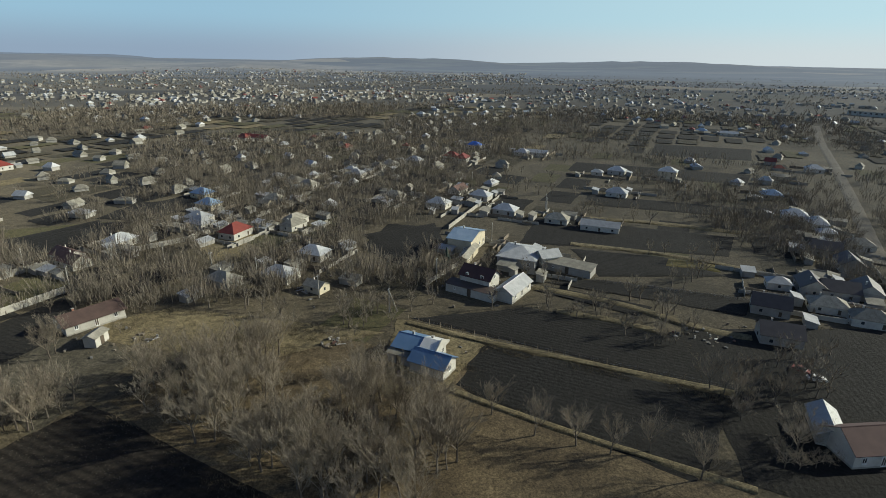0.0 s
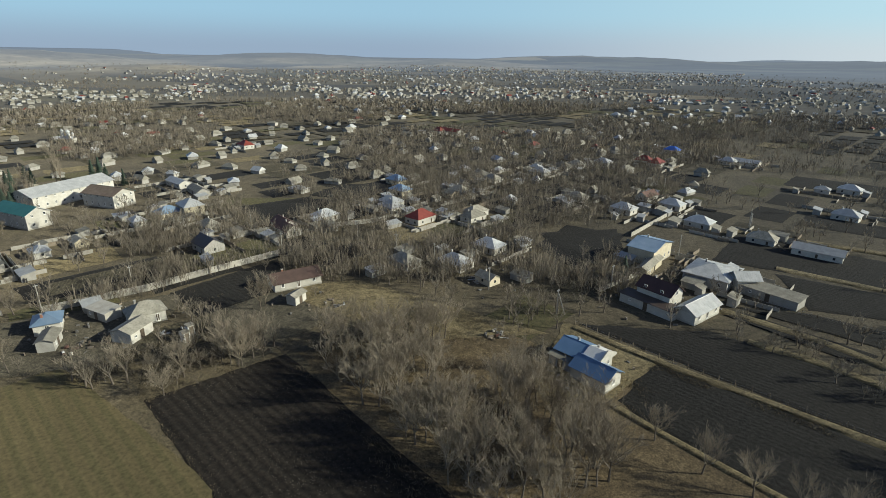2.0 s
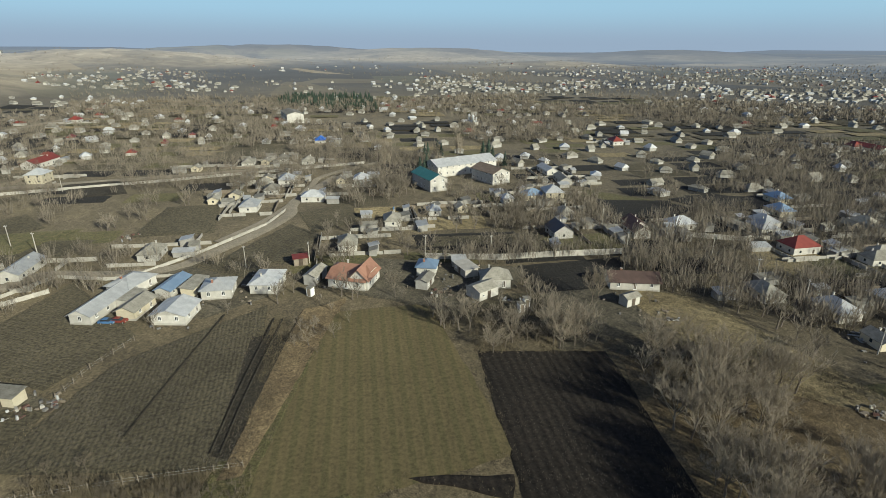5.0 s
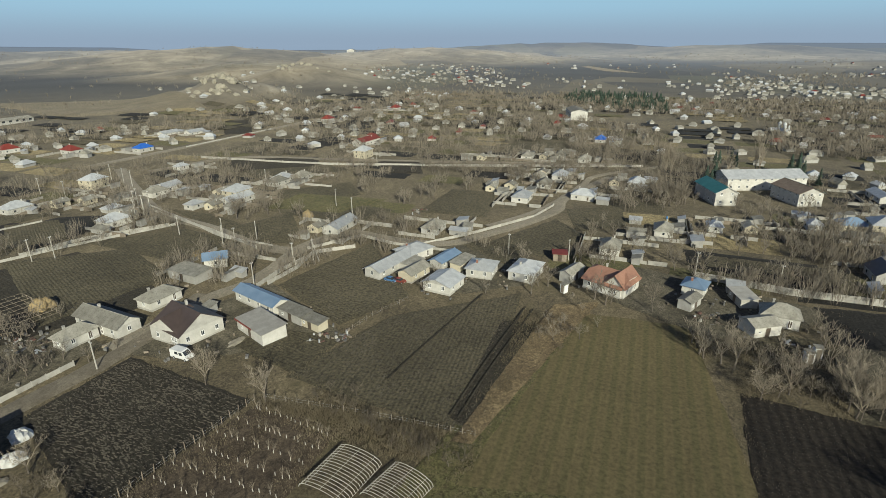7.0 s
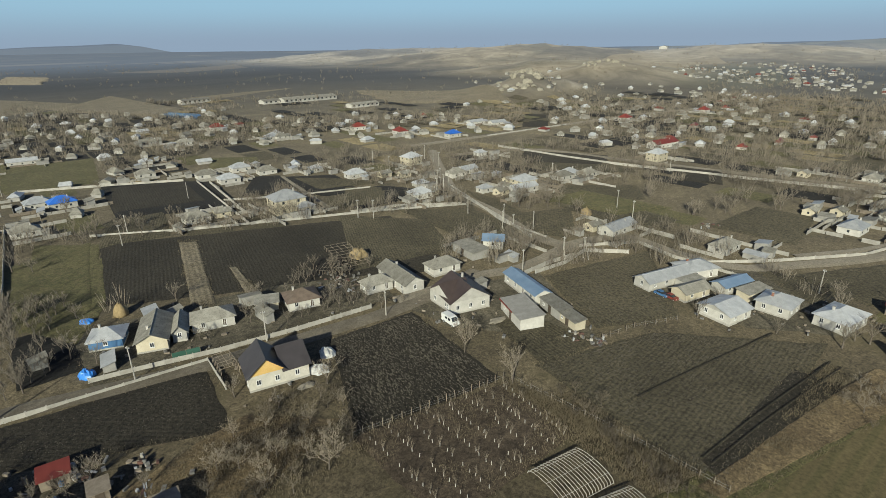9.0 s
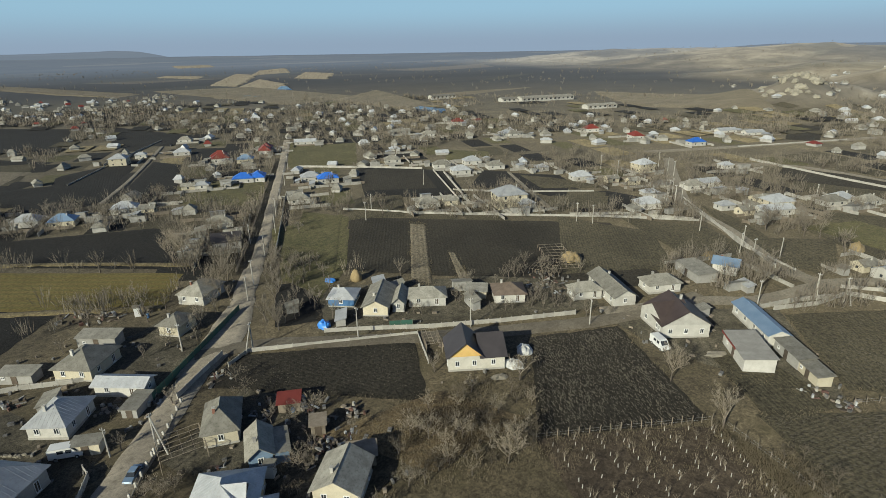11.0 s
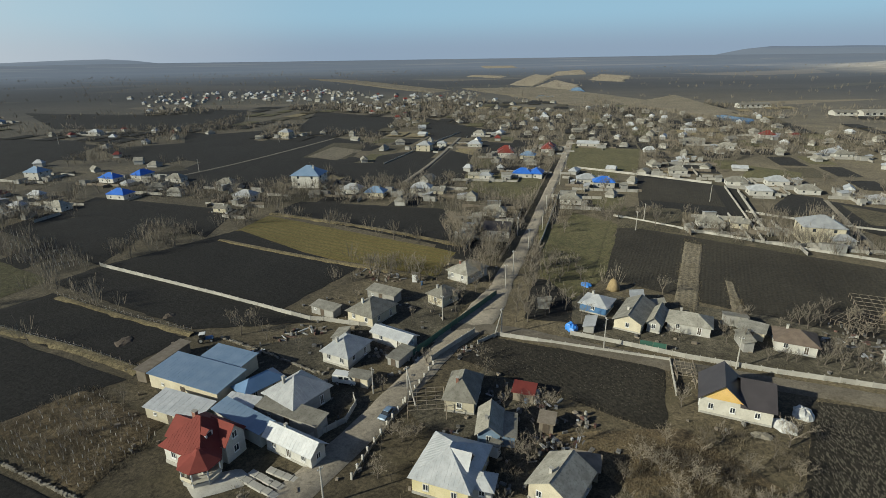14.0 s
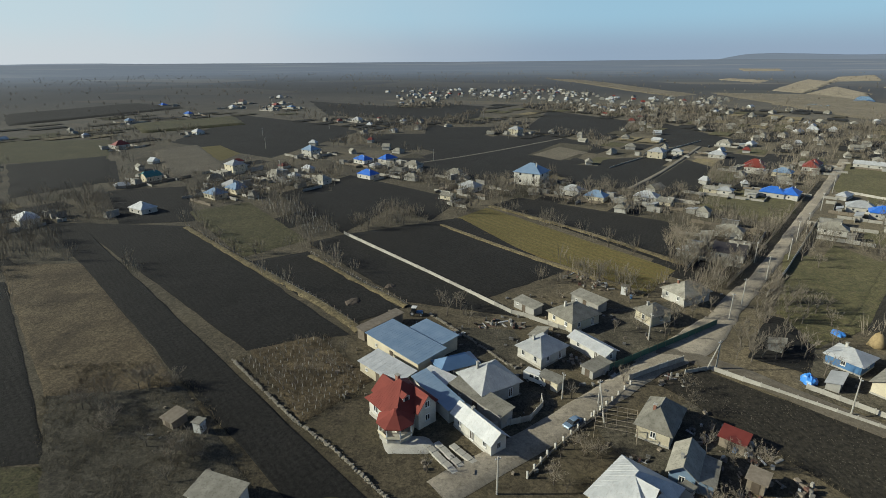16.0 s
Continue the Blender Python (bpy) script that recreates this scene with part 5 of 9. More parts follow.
        put("balustrade", Geo().bar((a, b, 1.2), (c, f, 1.2), 0.28, 0.28, 4).mesh("balustrade", CREAM), porch)
    for s in (-0.25, 0.25):
        window(th, s * w, -d / 2, 0, 1.4, 1.2, 1.5)
        window(th, w / 2, -0.35 * d + s, 1, 1.4, 1.2, 1.5)
        window(th, -w / 2 - 0.9, s * 3, 3, 1.4, 1.0, 1.4)
    ch = put("chimney", Geo().box(-0.3 * w, 0.5, 4.5, -0.3 * w + 0.7, 1.0, 6.2).mesh("chimney", BRICK), th)
    put("chimney_cap", Geo().box(-0.3 * w - 0.08, 0.42, 6.2, -0.3 * w + 0.78, 1.08, 6.3).mesh("chimney_cap", CONCRETE), ch)
    return th


def green_slope(parent, w, d, eave, ridge, side):
    """New green-blue sheeting over one slope of a roof."""
    m, g = (ridge - eave) / (d / 2), Geo()
    y = d / 2 + 0.5
    low, top = [(-w / 2 - 0.5, side * y, eave - 0.5 * m + 0.16), (w / 2 + 0.5, side * y, eave - 0.5 * m + 0.16)], [(w / 2 + 0.5, 0, ridge + 0.16), (-w / 2 - 0.5, 0, ridge + 0.16)]
    slab(g, low + top if side < 0 else (low + top)[::-1], 0.05)
    put("roof_sheeting", g.mesh("roof_sheeting", TEAL), parent, None, "newer green-blue roof sheeting")


def slab_path(a, b, width):
    """A garden path of concrete slabs laid end to end."""
    A, B = Vector((*a, 0)), Vector((*b, 0))
    ln = (B - A).length
    n = max(2, round(ln / 1.3))
    th = empty("path", pose(a[0], a[1], 0, 0, 0, math.degrees(math.atan2(B.y - A.y, B.x - A.x))))
    tagged(th, "pale concrete slab path in a front garden", "path", kind="structure")
    me = shared(("path_slab", round(ln / n, 1), width), lambda: Geo().box(0.02, -width / 2, 0.0, ln / n - 0.03, width / 2, 0.34, 0.02).mesh("slab", CONCRETE))
    for i in range(n):
        put("slab", me, th, pose(i * ln / n, random.uniform(-0.04, 0.04), random.uniform(-0.02, 0.02), 0, 0, random.uniform(-1.5, 1.5)))


def roof_patch(parent, w, d, eave, ridge):
    """White slabs over one end of a roof, with a white raised gable wall."""
    m, x0, x1 = (ridge - eave) / (d / 2), w * 0.12, w / 2 + 0.3
    for side in (-1, 1):
        y = side * (d / 2 + 0.35)
        q = [(x0, y, eave - 0.35 * m + 0.17), (x1, y, eave - 0.35 * m + 0.17), (x1, 0, ridge + 0.17), (x0, 0, ridge + 0.17)]
        g = Geo()
        slab(g, q if side < 0 else q[::-1], 0.04)
        put("roof_sheeting", g.mesh("roof_sheeting", WHITEPAINT), parent, None, "white slab over one end of a roof")
    ring = [(-d / 2 - 0.4, eave - 0.3), (d / 2 + 0.4, eave - 0.3), (d / 2 + 0.4, eave + 0.15), (0, ridge + 0.5), (-d / 2 - 0.4, eave + 0.15)]
    put("parapet", Geo().rings([[(x1 + 0.02, a, b) for a, b in ring], [(x1 + 0.24, a, b) for a, b in ring]]).mesh("parapet", WHITE), parent, None, "white raised gable parapet")


def gablet(parent, w, d, eave, ridge, mat, at=0.0, span=3.0):
    """A small cross gable rising out of one slope of a hip roof: two sheets and a front wall."""
    top, low = ridge - 0.05, eave + (ridge - eave) * 0.3
    y0, y1 = -d / 2 * 0.78, 0.0
    roof = put("dormer", Geo().rings([[(at - span / 2 + 0.2, y0 + 0.15, low), (at + span / 2 - 0.2, y0 + 0.15, low), (at, y0 + 0.15, top - 0.12)], [(at - span / 2 + 0.2, y0 + 0.3, low), (at + span / 2 - 0.2, y0 + 0.3, low), (at, y0 + 0.3, top - 0.12)]]).mesh("dormer", DARKWOOD), parent)
    for s in (-1, 1):
        g = Geo()
        q = [(at, y0 - 0.1, top), (at, y1, top), (at + s * span / 2, y0 + (y1 - y0) * 0.35, low), (at + s * span / 2, y0 - 0.1, low)]
        slab(g, q[::-s], 0.06)
        put("dormer_roof", g.weld().mesh("dormer_roof", mat), roof)


def church(x, y, h):
    """A white village church: nave, drum and four slim towers with grey domes."""
    th = empty("church", pose(x, y, height(x, y), 0, 0, 20) @ Matrix.Diagonal((0.42, 0.42, 0.42, 1)))
    tagged(th, "white village church with several slim domed towers", "church")
    put("nave", Geo().box(-9, -5, -1, 9, 5, 7).mesh("nave", WHITE), th)
    put("nave_roof", roof_geo(18, 10, 7, 10, "gable", 0.4, 0.1, 0).mesh("nave_roof", ZINC), th)
    for px, py, hh, r in ((-7, 0, h, 2.2), (1, 0, h * 0.95, 2.4), (5, 4, h * 0.75, 1.5), (5, -4, h * 0.75, 1.5)):
        t = put("tower", Geo().bar((px, py, -1), (px, py, hh * 0.78), r, r * 0.9, 8).mesh("tower", WHITE), th)
        put("dome", Geo().rings([[(px + q * r * math.cos(a), py + q * r * math.sin(a), hh * z) for a in (math.pi / 4 * i for i in range(8))] for q, z in ((1.1, 0.78), (1.2, 0.84), (0.8, 0.92), (0.1, 1.0), (0.03, 1.08))]).mesh("dome", ZINC), t)
    return th


def big_hall(x, y, w, d, h, rot):
    """A long pale hall or farm building with a low roof and a row of windows."""
    th = empty("hall", pose(x, y, height(x, y) - 0.3, 0, 0, rot))
    tagged(th, "long pale hall with a low roof, far off", "building")
    put("wall", Geo().box(-w / 2, -d / 2, -2, w / 2, d / 2, h).mesh("wall", WHITE), th)
    put("roof", roof_geo(w, d, h, h + d * 0.14, "gable", 0.4, 0.15, 0).mesh("roof", SLATE), th)
    for s in (-1, 1):
        gx = s * (w / 2 - 0.1)
        put("gable", Geo().rings([[(gx - 0.1, -d / 2, h), (gx - 0.1, d / 2, h), (gx - 0.1, 0, h + d * 0.13)], [(gx + 0.1, -d / 2, h), (gx + 0.1, d / 2, h), (gx + 0.1, 0, h + d * 0.13)]]).mesh("gable", WHITE), th)
    k = int(w / 5)
    for i in range(k):
        for s in (-1, 1):
            put("window", shared("hall_window", lambda: Geo().box(-1.0, -0.06, 0, 1.0, 0.06, 1.6).mesh("window", PANE)), th, pose(w * ((i + 0.5) / k - 0.5), s * d / 2, h * 0.5))
    return th


def fir_geo(seed, h):
    """A conifer: a trunk and drooping tiers of needled boughs."""
    r = random.Random(seed)
    t, g = Geo().bar((0, 0, -0.2), (0, 0, h * 0.95), 0.02 * h, 0.005 * h, 5), Geo()
    tiers = 11
    for i in range(tiers):
        z = h * (0.12 + 0.85 * i / tiers)
        R = h * 0.24 * (1 - i / tiers) ** 0.8 + 0.15
        for j in range(11):
            a = 6.283 * (j + r.random()) / 11
            q = R * r.uniform(0.7, 1.15)
            s = q * 0.34
            dx, dy = math.cos(a), math.sin(a)
            n = len(g.v)
            g.v += [(0, 0, z + 0.06 * h), (dx * q * 0.6 - dy * s, dy * q * 0.6 + dx * s, z - 0.01 * h), (dx * q, dy * q, z - 0.05 * h), (dx * q * 0.6 + dy * s, dy * q * 0.6 - dx * s, z - 0.01 * h)]
            g.f.append((n, n + 1, n + 2, n + 3))
    return t, g


def fir(x, y, size=1.0):
    def make():
        t, g = fir_geo(4, 11.0)
        return t.mesh("trunk", BARK), g.mesh("crown", NEEDLE)

    t, c = shared("fir", make)
    th = put("fir_tree", t, None, pose(x, y, height(x, y), 0, 0, random.uniform(0, 360)) @ Matrix.Diagonal((size, size, size, 1)))
    put("crown", c, th)
    return tagged(th, "dark green conifer among bare trees", "fir tree", "conifers")


def pine_wood(q, n):
    """A dark block of conifers on a far slope."""
    t, c = shared("fir_wood", lambda: tuple(g.mesh(k, m) for g, k, m in zip(fir_geo(9, 11.0), ("trunk", "crown"), (BARK, NEEDLE))))
    pairs = []
    for _ in range(n):
        px, py = inside_quad(q, random.random(), random.random())
        s = random.uniform(0.45, 0.75)
        pairs.append((c, pose(px, py, height(px, py) - 0.5, 0, 0, random.uniform(0, 360)) @ Matrix.Diagonal((s, s, s, 1))))
    joined("pine_wood", pairs, NEEDLE, "dark green block of pine wood beyond the village", "wood")


def rock(x, y, r, h):
    """A pale weathered rock standing out of the hill."""
    bm = bmesh.new()
    bmesh.ops.create_icosphere(bm, subdivisions=3, radius=1.0)
    k = random.uniform(0, 50)
    for v in bm.verts:
        d = 1 + 0.35 * noise.noise(v.co * 1.3 + Vector((k, 0, 0))) + 0.2 * noise.noise(v.co * 3.5 + Vector((0, k, 0)))
        v.co = Vector((v.co.x * r * d, v.co.y * r * 0.65 * d, v.co.z * h * d))
    me = bpy.data.meshes.new("rock")
    bm.to_mesh(me)
    bm.free()
    me.materials.append(ROCK)
    ob = put("rock", me, None, pose(x, y, height(x, y) - 0.2 * h, 0, 0, random.uniform(0, 180)))
    return tagged(ob, "pale weathered rock outcrop on a bare hill", "rock", "hill rocks")

# ---- grass, yards and gardens ----
field("field", ((-55.8, 76.4), (-32.9, 103.7), (7.9, 87.1), (-12.1, 42.6)), SCRUB, "brown leaf litter and grass under bare trees", 26)
weeds(((-55.8, 76.4), (-32.9, 103.7), (7.9, 87.1), (-12.1, 42.6)), 3500, 0.2, 0.6)
field("field", ((3.0, 79.6), (43.0, 58.2), (32.0, 40.0), (-14.0, 44.0)), SCRUB, "brown leaf litter beside a dark garden field", 26)
field("field", ((-9.9, 107.7), (9.9, 98.9), (1.8, 81.6), (-11.4, 77.4)), DRY, "short tan grass round the blue-roofed house", 26)
field("field", ((-80.2, 98.0), (-62.0, 111.3), (-12.0, 101.2), (-32.6, 88.3)), DRY, "tan field of flattened dead grass", 26)
field("field", ((39.9, -95.9), (7.8, -99.0), (-2.1, -73.2), (25.1, -67.9)), YARD, "trodden farmyard beside the street", 26)
field("field", ((0.8, -106.5), (-29.5, -122.5), (-19.0, -92.2), (-0.8, -85.4)), YARD, "trodden yard round old cottages", 26)
field("field", ((-7.3, -70.6), (-23.0, -80.8), (-30.0, -70.6), (-21.7, -48.0)), YARD, "cluttered yard of bare dirt", 26)
field("field", ((-51.0, -109.5), (-109.3, -75.2), (-93.6, -58.8), (-41.9, -87.1)), YARD, "garden plots behind lane walls", 26)
field("field", ((-92.1, -59.3), (-121.3, -33.3), (-92.9, -11.6), (-86.9, -41.7)), YARD, "dirt yard round the brown-roofed house", 26)
field("field", ((-126.6, -11.9), (-148.0, 12.9), (-116.4, 32.2), (-111.6, 12.6)), YARD, "farmyard with several white houses", 26)
field("field", ((-116.0, 37.7), (-125.1, 58.1), (-94.7, 92.2), (-83.5, 60.9)), YARD, "yards and sheds behind white houses", 26)
weeds(((-47.8, -58.4), (-53.7, -44.4), (-35.6, -44.2), (-27.2, -61.7)), 900, 0.2, 0.6)
field("field", ((-47.8, -58.4), (-53.7, -44.4), (-35.6, -44.2), (-27.2, -61.7)), SCRUB, "weedy ground with bare shrubs", 26)
field("field", ((-51.4, 2.2), (-60.0, 9.4), (-54.9, 21.3), (-50.2, 20.0)), LAWN, "green-brown grass beside a sown field", 26)
field("field", ((81.1, -41.7), (54.9, -48.7), (43.3, -43.0), (71.6, -34.8)), LAWN, "rough green-brown grass", 26)
field("field", ((-47.6, -123.6), (-81.5, -144.7), (-63.7, -115.6), (-49.5, -103.0)), LAWN, "grass verge under bare trees", 26)
field("field", ((-114.1, 107.9), (-105.2, 130.1), (-92.6, 124.6), (-105.8, 97.5)), LAWN, "thin grass verge between plots", 26)
field("field", ((-145.8, 164.3), (-114.8, 176.4), (-106.2, 167.5), (-133.5, 157.3)), LAWN, "strip of green grass", 26)
field("field", ((-74.5, 152.8), (-64.9, 168.7), (-49.2, 153.1), (-60.5, 135.7)), DRY, "pale grass plot between houses", 26)
field("field", ((-64.6, 158.0), (-37.6, 187.0), (-36.2, 172.9), (-51.4, 148.9)), LAWN, "mown green-brown plot", 26)
weeds(((-50.8, -40.2), (-74.0, -24.2), (-65.8, -10.7), (-43.0, -20.8)), 1500, 0.2, 0.5)
weeds(((-74.7, -23.9), (-63.7, 10.7), (-60.3, 9.4), (-71.5, -23.8)), 1200)
weeds(((-80.2, 98.0), (-62.0, 111.3), (-12.0, 101.2), (-32.6, 88.3)), 1600, 0.15, 0.4)
weeds(((90.9, -66.2), (66.5, -73.6), (32.3, -44.6), (61.4, -38.0)), 2600)
weeds(((58.6, -76.8), (46.5, -90.2), (28.8, -72.6), (36.9, -61.4)), 1300, 0.2, 0.7)
weeds(((-44.2, -61.5), (-65.0, -53.2), (-48.2, -35.7), (-26.6, -44.9)), 900, 0.2, 0.6)
weeds(((9.1, 97.2), (50.8, 79.8), (49.1, 77.5), (7.9, 94.6)), 700, 0.3, 0.7)
weeds(((-76.5, -15.7), (-61.7, 9.6), (-55.8, 7.7), (-65.3, -15.6)), 1500)
weeds(((-103.5, 24.8), (-99.4, 28.2), (-61.0, 10.7), (-62.6, 9.1)), 900, 0.2, 0.6)
weeds(((-90.4, 53.3), (-83.9, 83.5), (-60.5, 70.8), (-70.0, 53.9)), 1500, 0.2, 0.7)

# ---- fields and plots ----
field("field", ((-70.6, 54.2), (-57.8, 75.0), (-7.7, 49.2), (-25.7, 31.9)), soil_at("umber", -26), "dark ploughed field of bare black soil", 26)
clods(((-70.6, 54.2), (-57.8, 75.0), (-7.7, 49.2), (-25.7, 31.9)), 2600, 0.04, 0.09, -26, 3.0)
field("field", ((-50.2, 26.3), (-38.9, 37.2), (-42.2, 39.8), (-47.3, 32.0)), soil_at("umber", -27), "corner of dark turned soil beside a sown field", 12)
field("field", ((-100.4, 31.4), (-100.1, 37.7), (-51.7, 4.2), (-53.0, -2.8)), LAWN, "olive grass strip beside a sown field", 26)
field("field", ((-104.5, 31.5), (-104.5, 42.0), (-60.0, 7.6), (-61.0, 4.8)), SCRUB, "rough verge of pale dead grass beside a sown field", 26, 0.07, 1.2)
field("field", ((-92.0, -34.6), (-99.1, -28.8), (-93.6, -13.2), (-80.3, -18.9)), soil_at("brown", 53), "small rough dug plot beside a garage", 26)
field("field", ((-91.3, 85.5), (-77.7, 105.1), (-58.1, 88.4), (-61.7, 67.4)), YARD, "dark scrubby ground round a ruin", 26)
field("field", ((-100.2, 37.1), (-92.9, 56.9), (-45.1, 43.2), (-52.6, 3.6)), soil_at("green", -27), "olive winter field with drilled rows", 26)
field("field", ((-101.7, -4.1), (-111.1, 26.3), (-62.6, 9.1), (-81.0, -21.7)), soil_at("brown", -20), "rough ploughed field of brown earth clods", 26)
clods(((-101.7, -4.1), (-111.1, 26.3), (-62.6, 9.1), (-81.0, -21.7)), 5200, 0.05, 0.12, 146, 3.0)
field("field", ((-100.0, 19.8), (-94.6, 26.1), (-62.6, 9.1), (-66.4, 5.4)), soil_at("dark", -23), "dark ploughed strip with deep wheel ruts", 26)
field("field", ((-119.5, -31.6), (-148.3, -10.2), (-111.0, 0.2), (-98.8, -14.4)), soil_at("brown", 40), "brown ploughed plot bounded by a curved lane", 26)
clods(((-119.5, -31.6), (-148.3, -10.2), (-111.0, 0.2), (-98.8, -14.4)), 1800, 0.07, 0.15, 65, 2.5)
field("field", ((-72.3, -60.2), (-89.2, -51.5), (-74.2, -25.6), (-51.2, -39.4)), soil_at("dark", 44), "dark brown ploughed field with pale clods", 26)
clods(((-72.3, -60.2), (-89.2, -51.5), (-74.2, -25.6), (-51.2, -39.4)), 3600, 0.08, 0.15, 65, 3.2)
field("field", ((-50.8, -40.2), (-74.0, -24.2), (-65.8, -10.7), (-43.0, -20.8)), ORCHARD, "weedy orchard ground with rows of stakes", 26)
field("field", ((-18.2, -85.2), (-25.5, -92.0), (-54.6, -74.2), (-44.5, -57.5)), soil_at("dark", 112), "dark brown ploughed field with pale clods", 26)
clods(((-20.2, -84.7), (-27.0, -90.0), (-53.6, -73.2), (-45.0, -60.0)), 900, 0.05, 0.14)
field("field", ((-87.6, -154.4), (-146.5, -92.1), (-114.7, -53.2), (-61.3, -115.8)), soil_at("dark", 56), "dark brown ploughed field with pale clods", 26)
field("field", ((-99.2, -136.6), (-102.4, -132.2), (-73.2, -91.9), (-70.0, -96.2)), soil_at("tan", 54), "pale fallow strip of dry weeds", 10, 0.2)
weeds(((-99.2, -136.6), (-102.4, -132.2), (-73.2, -91.9), (-70.0, -96.2)), 500, 0.3, 0.9)
field("field", ((-91.1, -107.7), (-92.3, -106.0), (-82.2, -87.9), (-80.4, -90.4)), soil_at("tan", 58), "pale fallow strip of dry weeds", 8, 0.2)
weeds(((-91.1, -107.7), (-92.3, -106.0), (-82.2, -87.9), (-80.4, -90.4)), 220, 0.3, 0.9)
field("field", ((-78.6, -171.7), (-87.6, -154.4), (-61.4, -118.5), (-51.9, -128.2)), LAWN, "green-brown meadow beside the street", 26)
field("field", ((27.6, -192.5), (-30.5, -140.7), (-21.5, -124.2), (40.4, -168.5)), soil_at("gold", 138), "yellowish stubble field beside dark plots", 26)
field("field", ((17.8, -210.1), (-35.6, -186.6), (-31.3, -143.8), (26.4, -196.5)), soil_at("black", 156), "dark ploughed field of bare black soil", 26)
field("field", ((67.6, -151.5), (34.1, -178.0), (-1.8, -134.3), (18.2, -110.5)), soil_at("black", 140), "dark ploughed field of bare black soil", 26)
field("field", ((75.3, -141.4), (67.6, -151.5), (7.9, -105.4), (33.5, -107.2)), soil_at("black", 141), "dark ploughed field of bare black soil", 26)
field("field", ((85.4, -122.1), (71.8, -134.3), (33.9, -104.1), (42.0, -94.0)), soil_at("black", 147), "dark ploughed field of bare black soil", 26)
field("field", ((164.9, -144.0), (123.9, -149.1), (40.5, -90.0), (57.5, -79.5)), soil_at("black", 147), "dark ploughed field of bare black soil", 26)
field("field", ((174.7, -141.9), (163.0, -144.4), (21.5, -49.6), (32.2, -47.2)), soil_at("black", 146), "long dark earth strip with wheel tracks", 26)
field("field", ((150.3, -106.1), (129.0, -112.5), (58.0, -63.5), (67.4, -47.9)), SCRUB, "tan-brown strip of tall dead weeds", 26)
field("field", ((160.1, -91.9), (137.1, -96.8), (67.8, -45.8), (81.1, -41.7)), soil_at("black", 148), "dark ploughed field of bare black soil", 26)
field("field", ((135.7, -164.6), (120.7, -181.8), (76.6, -143.8), (87.9, -126.1)), LAWN, "short green-brown grass plot", 26)
field("field", ((57.0, -80.0), (46.8, -88.2), (30.0, -75.5), (36.9, -61.4)), SCRUB, "weedy vineyard plot with young vines", 26)
# black soil here also stands in for the shade under the trees
field("field", ((52.1, 104.7), (100.0, 106.0), (66.0, 51.0), (42.3, 58.9)), soil_at("black", -102), "dark garden plots with tree shade put into the colour", 26)
field("field", ((1.7, 82.3), (9.1, 97.2), (50.8, 79.8), (35.6, 58.2)), soil_at("black", -23), "dark ploughed field of bare black soil", 26)
field("field", ((-7.1, 107.6), (19.7, 114.2), (54.3, 100.8), (50.9, 80.9)), soil_at("black", -25), "dark ploughed field of bare black soil", 26)
field("field", ((22.7, 123.9), (26.2, 127.1), (49.5, 115.4), (44.6, 109.9)), soil_at("black", -27), "dark ploughed field of bare black soil", 26)
field("field", ((39.0, 155.8), (65.1, 149.5), (77.0, 134.8), (41.7, 133.5)), soil_at("black", -14), "dark ploughed field of bare black soil", 26)
field("field", ((33.9, 189.3), (95.9, 169.4), (84.7, 150.3), (24.0, 160.5)), soil_at("black", -18), "dark ploughed field of bare black soil", 26)
field("field", ((41.2, 131.6), (75.4, 120.5), (69.2, 111.1), (25.9, 129.1)), soil_at("black", -18), "dark ploughed field of bare black soil", 26)
field("field", ((65.1, 148.1), (77.9, 143.2), (76.3, 138.0), (61.7, 141.7)), soil_at("gold", -21), "yellowish stubble field beside dark plots", 10, 0.2)
field("field", ((-25.0, 154.1), (-18.9, 178.5), (0.1, 175.8), (-8.4, 134.8)), soil_at("black", -49), "dark ploughed field of bare black soil", 26)
field("field", ((-115.3, 138.5), (-118.4, 175.5), (-106.3, 177.0), (-105.8, 139.8)), soil_at("black", 8), "dark ploughed field of bare black soil", 26)
field("field", ((-120.9, 179.3), (-118.0, 201.4), (-94.8, 210.3), (-99.6, 178.6)), soil_at("black", -2), "dark ploughed field of bare black soil", 26)
field("field", ((-99.3, 88.2), (-89.6, 116.4), (-75.2, 100.6), (-83.6, 80.5)), soil_at("black", -26), "dark ploughed field of bare black soil", 26)
field("field", ((-126.9, 78.0), (-119.5, 106.7), (-110.5, 102.1), (-112.1, 81.7)), soil_at("black", 14), "dark ploughed field of bare black soil", 26)
field("field", ((-139.6, -108.4), (-147.9, -78.8), (-126.6, -58.7), (-99.7, -75.2)), soil_at("brown", 40), "rough ploughed field of brown earth clods", 26)
field("field", ((-153.7, -94.2), (-164.7, -69.3), (-150.1, -46.3), (-136.1, -61.7)), soil_at("brown", 61), "rough ploughed field of brown earth clods", 26)
field("field", ((-187.4, -83.5), (-179.3, -65.3), (-149.1, -33.1), (-147.7, -45.7)), soil_at("brown", 44), "rough ploughed field of brown earth clods", 26)
field("field", ((-183.4, -49.3), (-196.8, -33.9), (-179.8, -4.2), (-163.5, -18.2)), soil_at("brown", 57), "rough ploughed field of brown earth clods", 26)
field("field", ((-144.8, 22.5), (-165.4, 48.7), (-147.4, 53.3), (-132.7, 36.2)), soil_at("brown", 48), "rough ploughed field of brown earth clods", 26)
field("field", ((-176.6, 54.6), (-178.4, 75.4), (-156.8, 69.0), (-152.7, 51.5)), soil_at("brown", -8), "rough ploughed field of brown earth clods", 26)
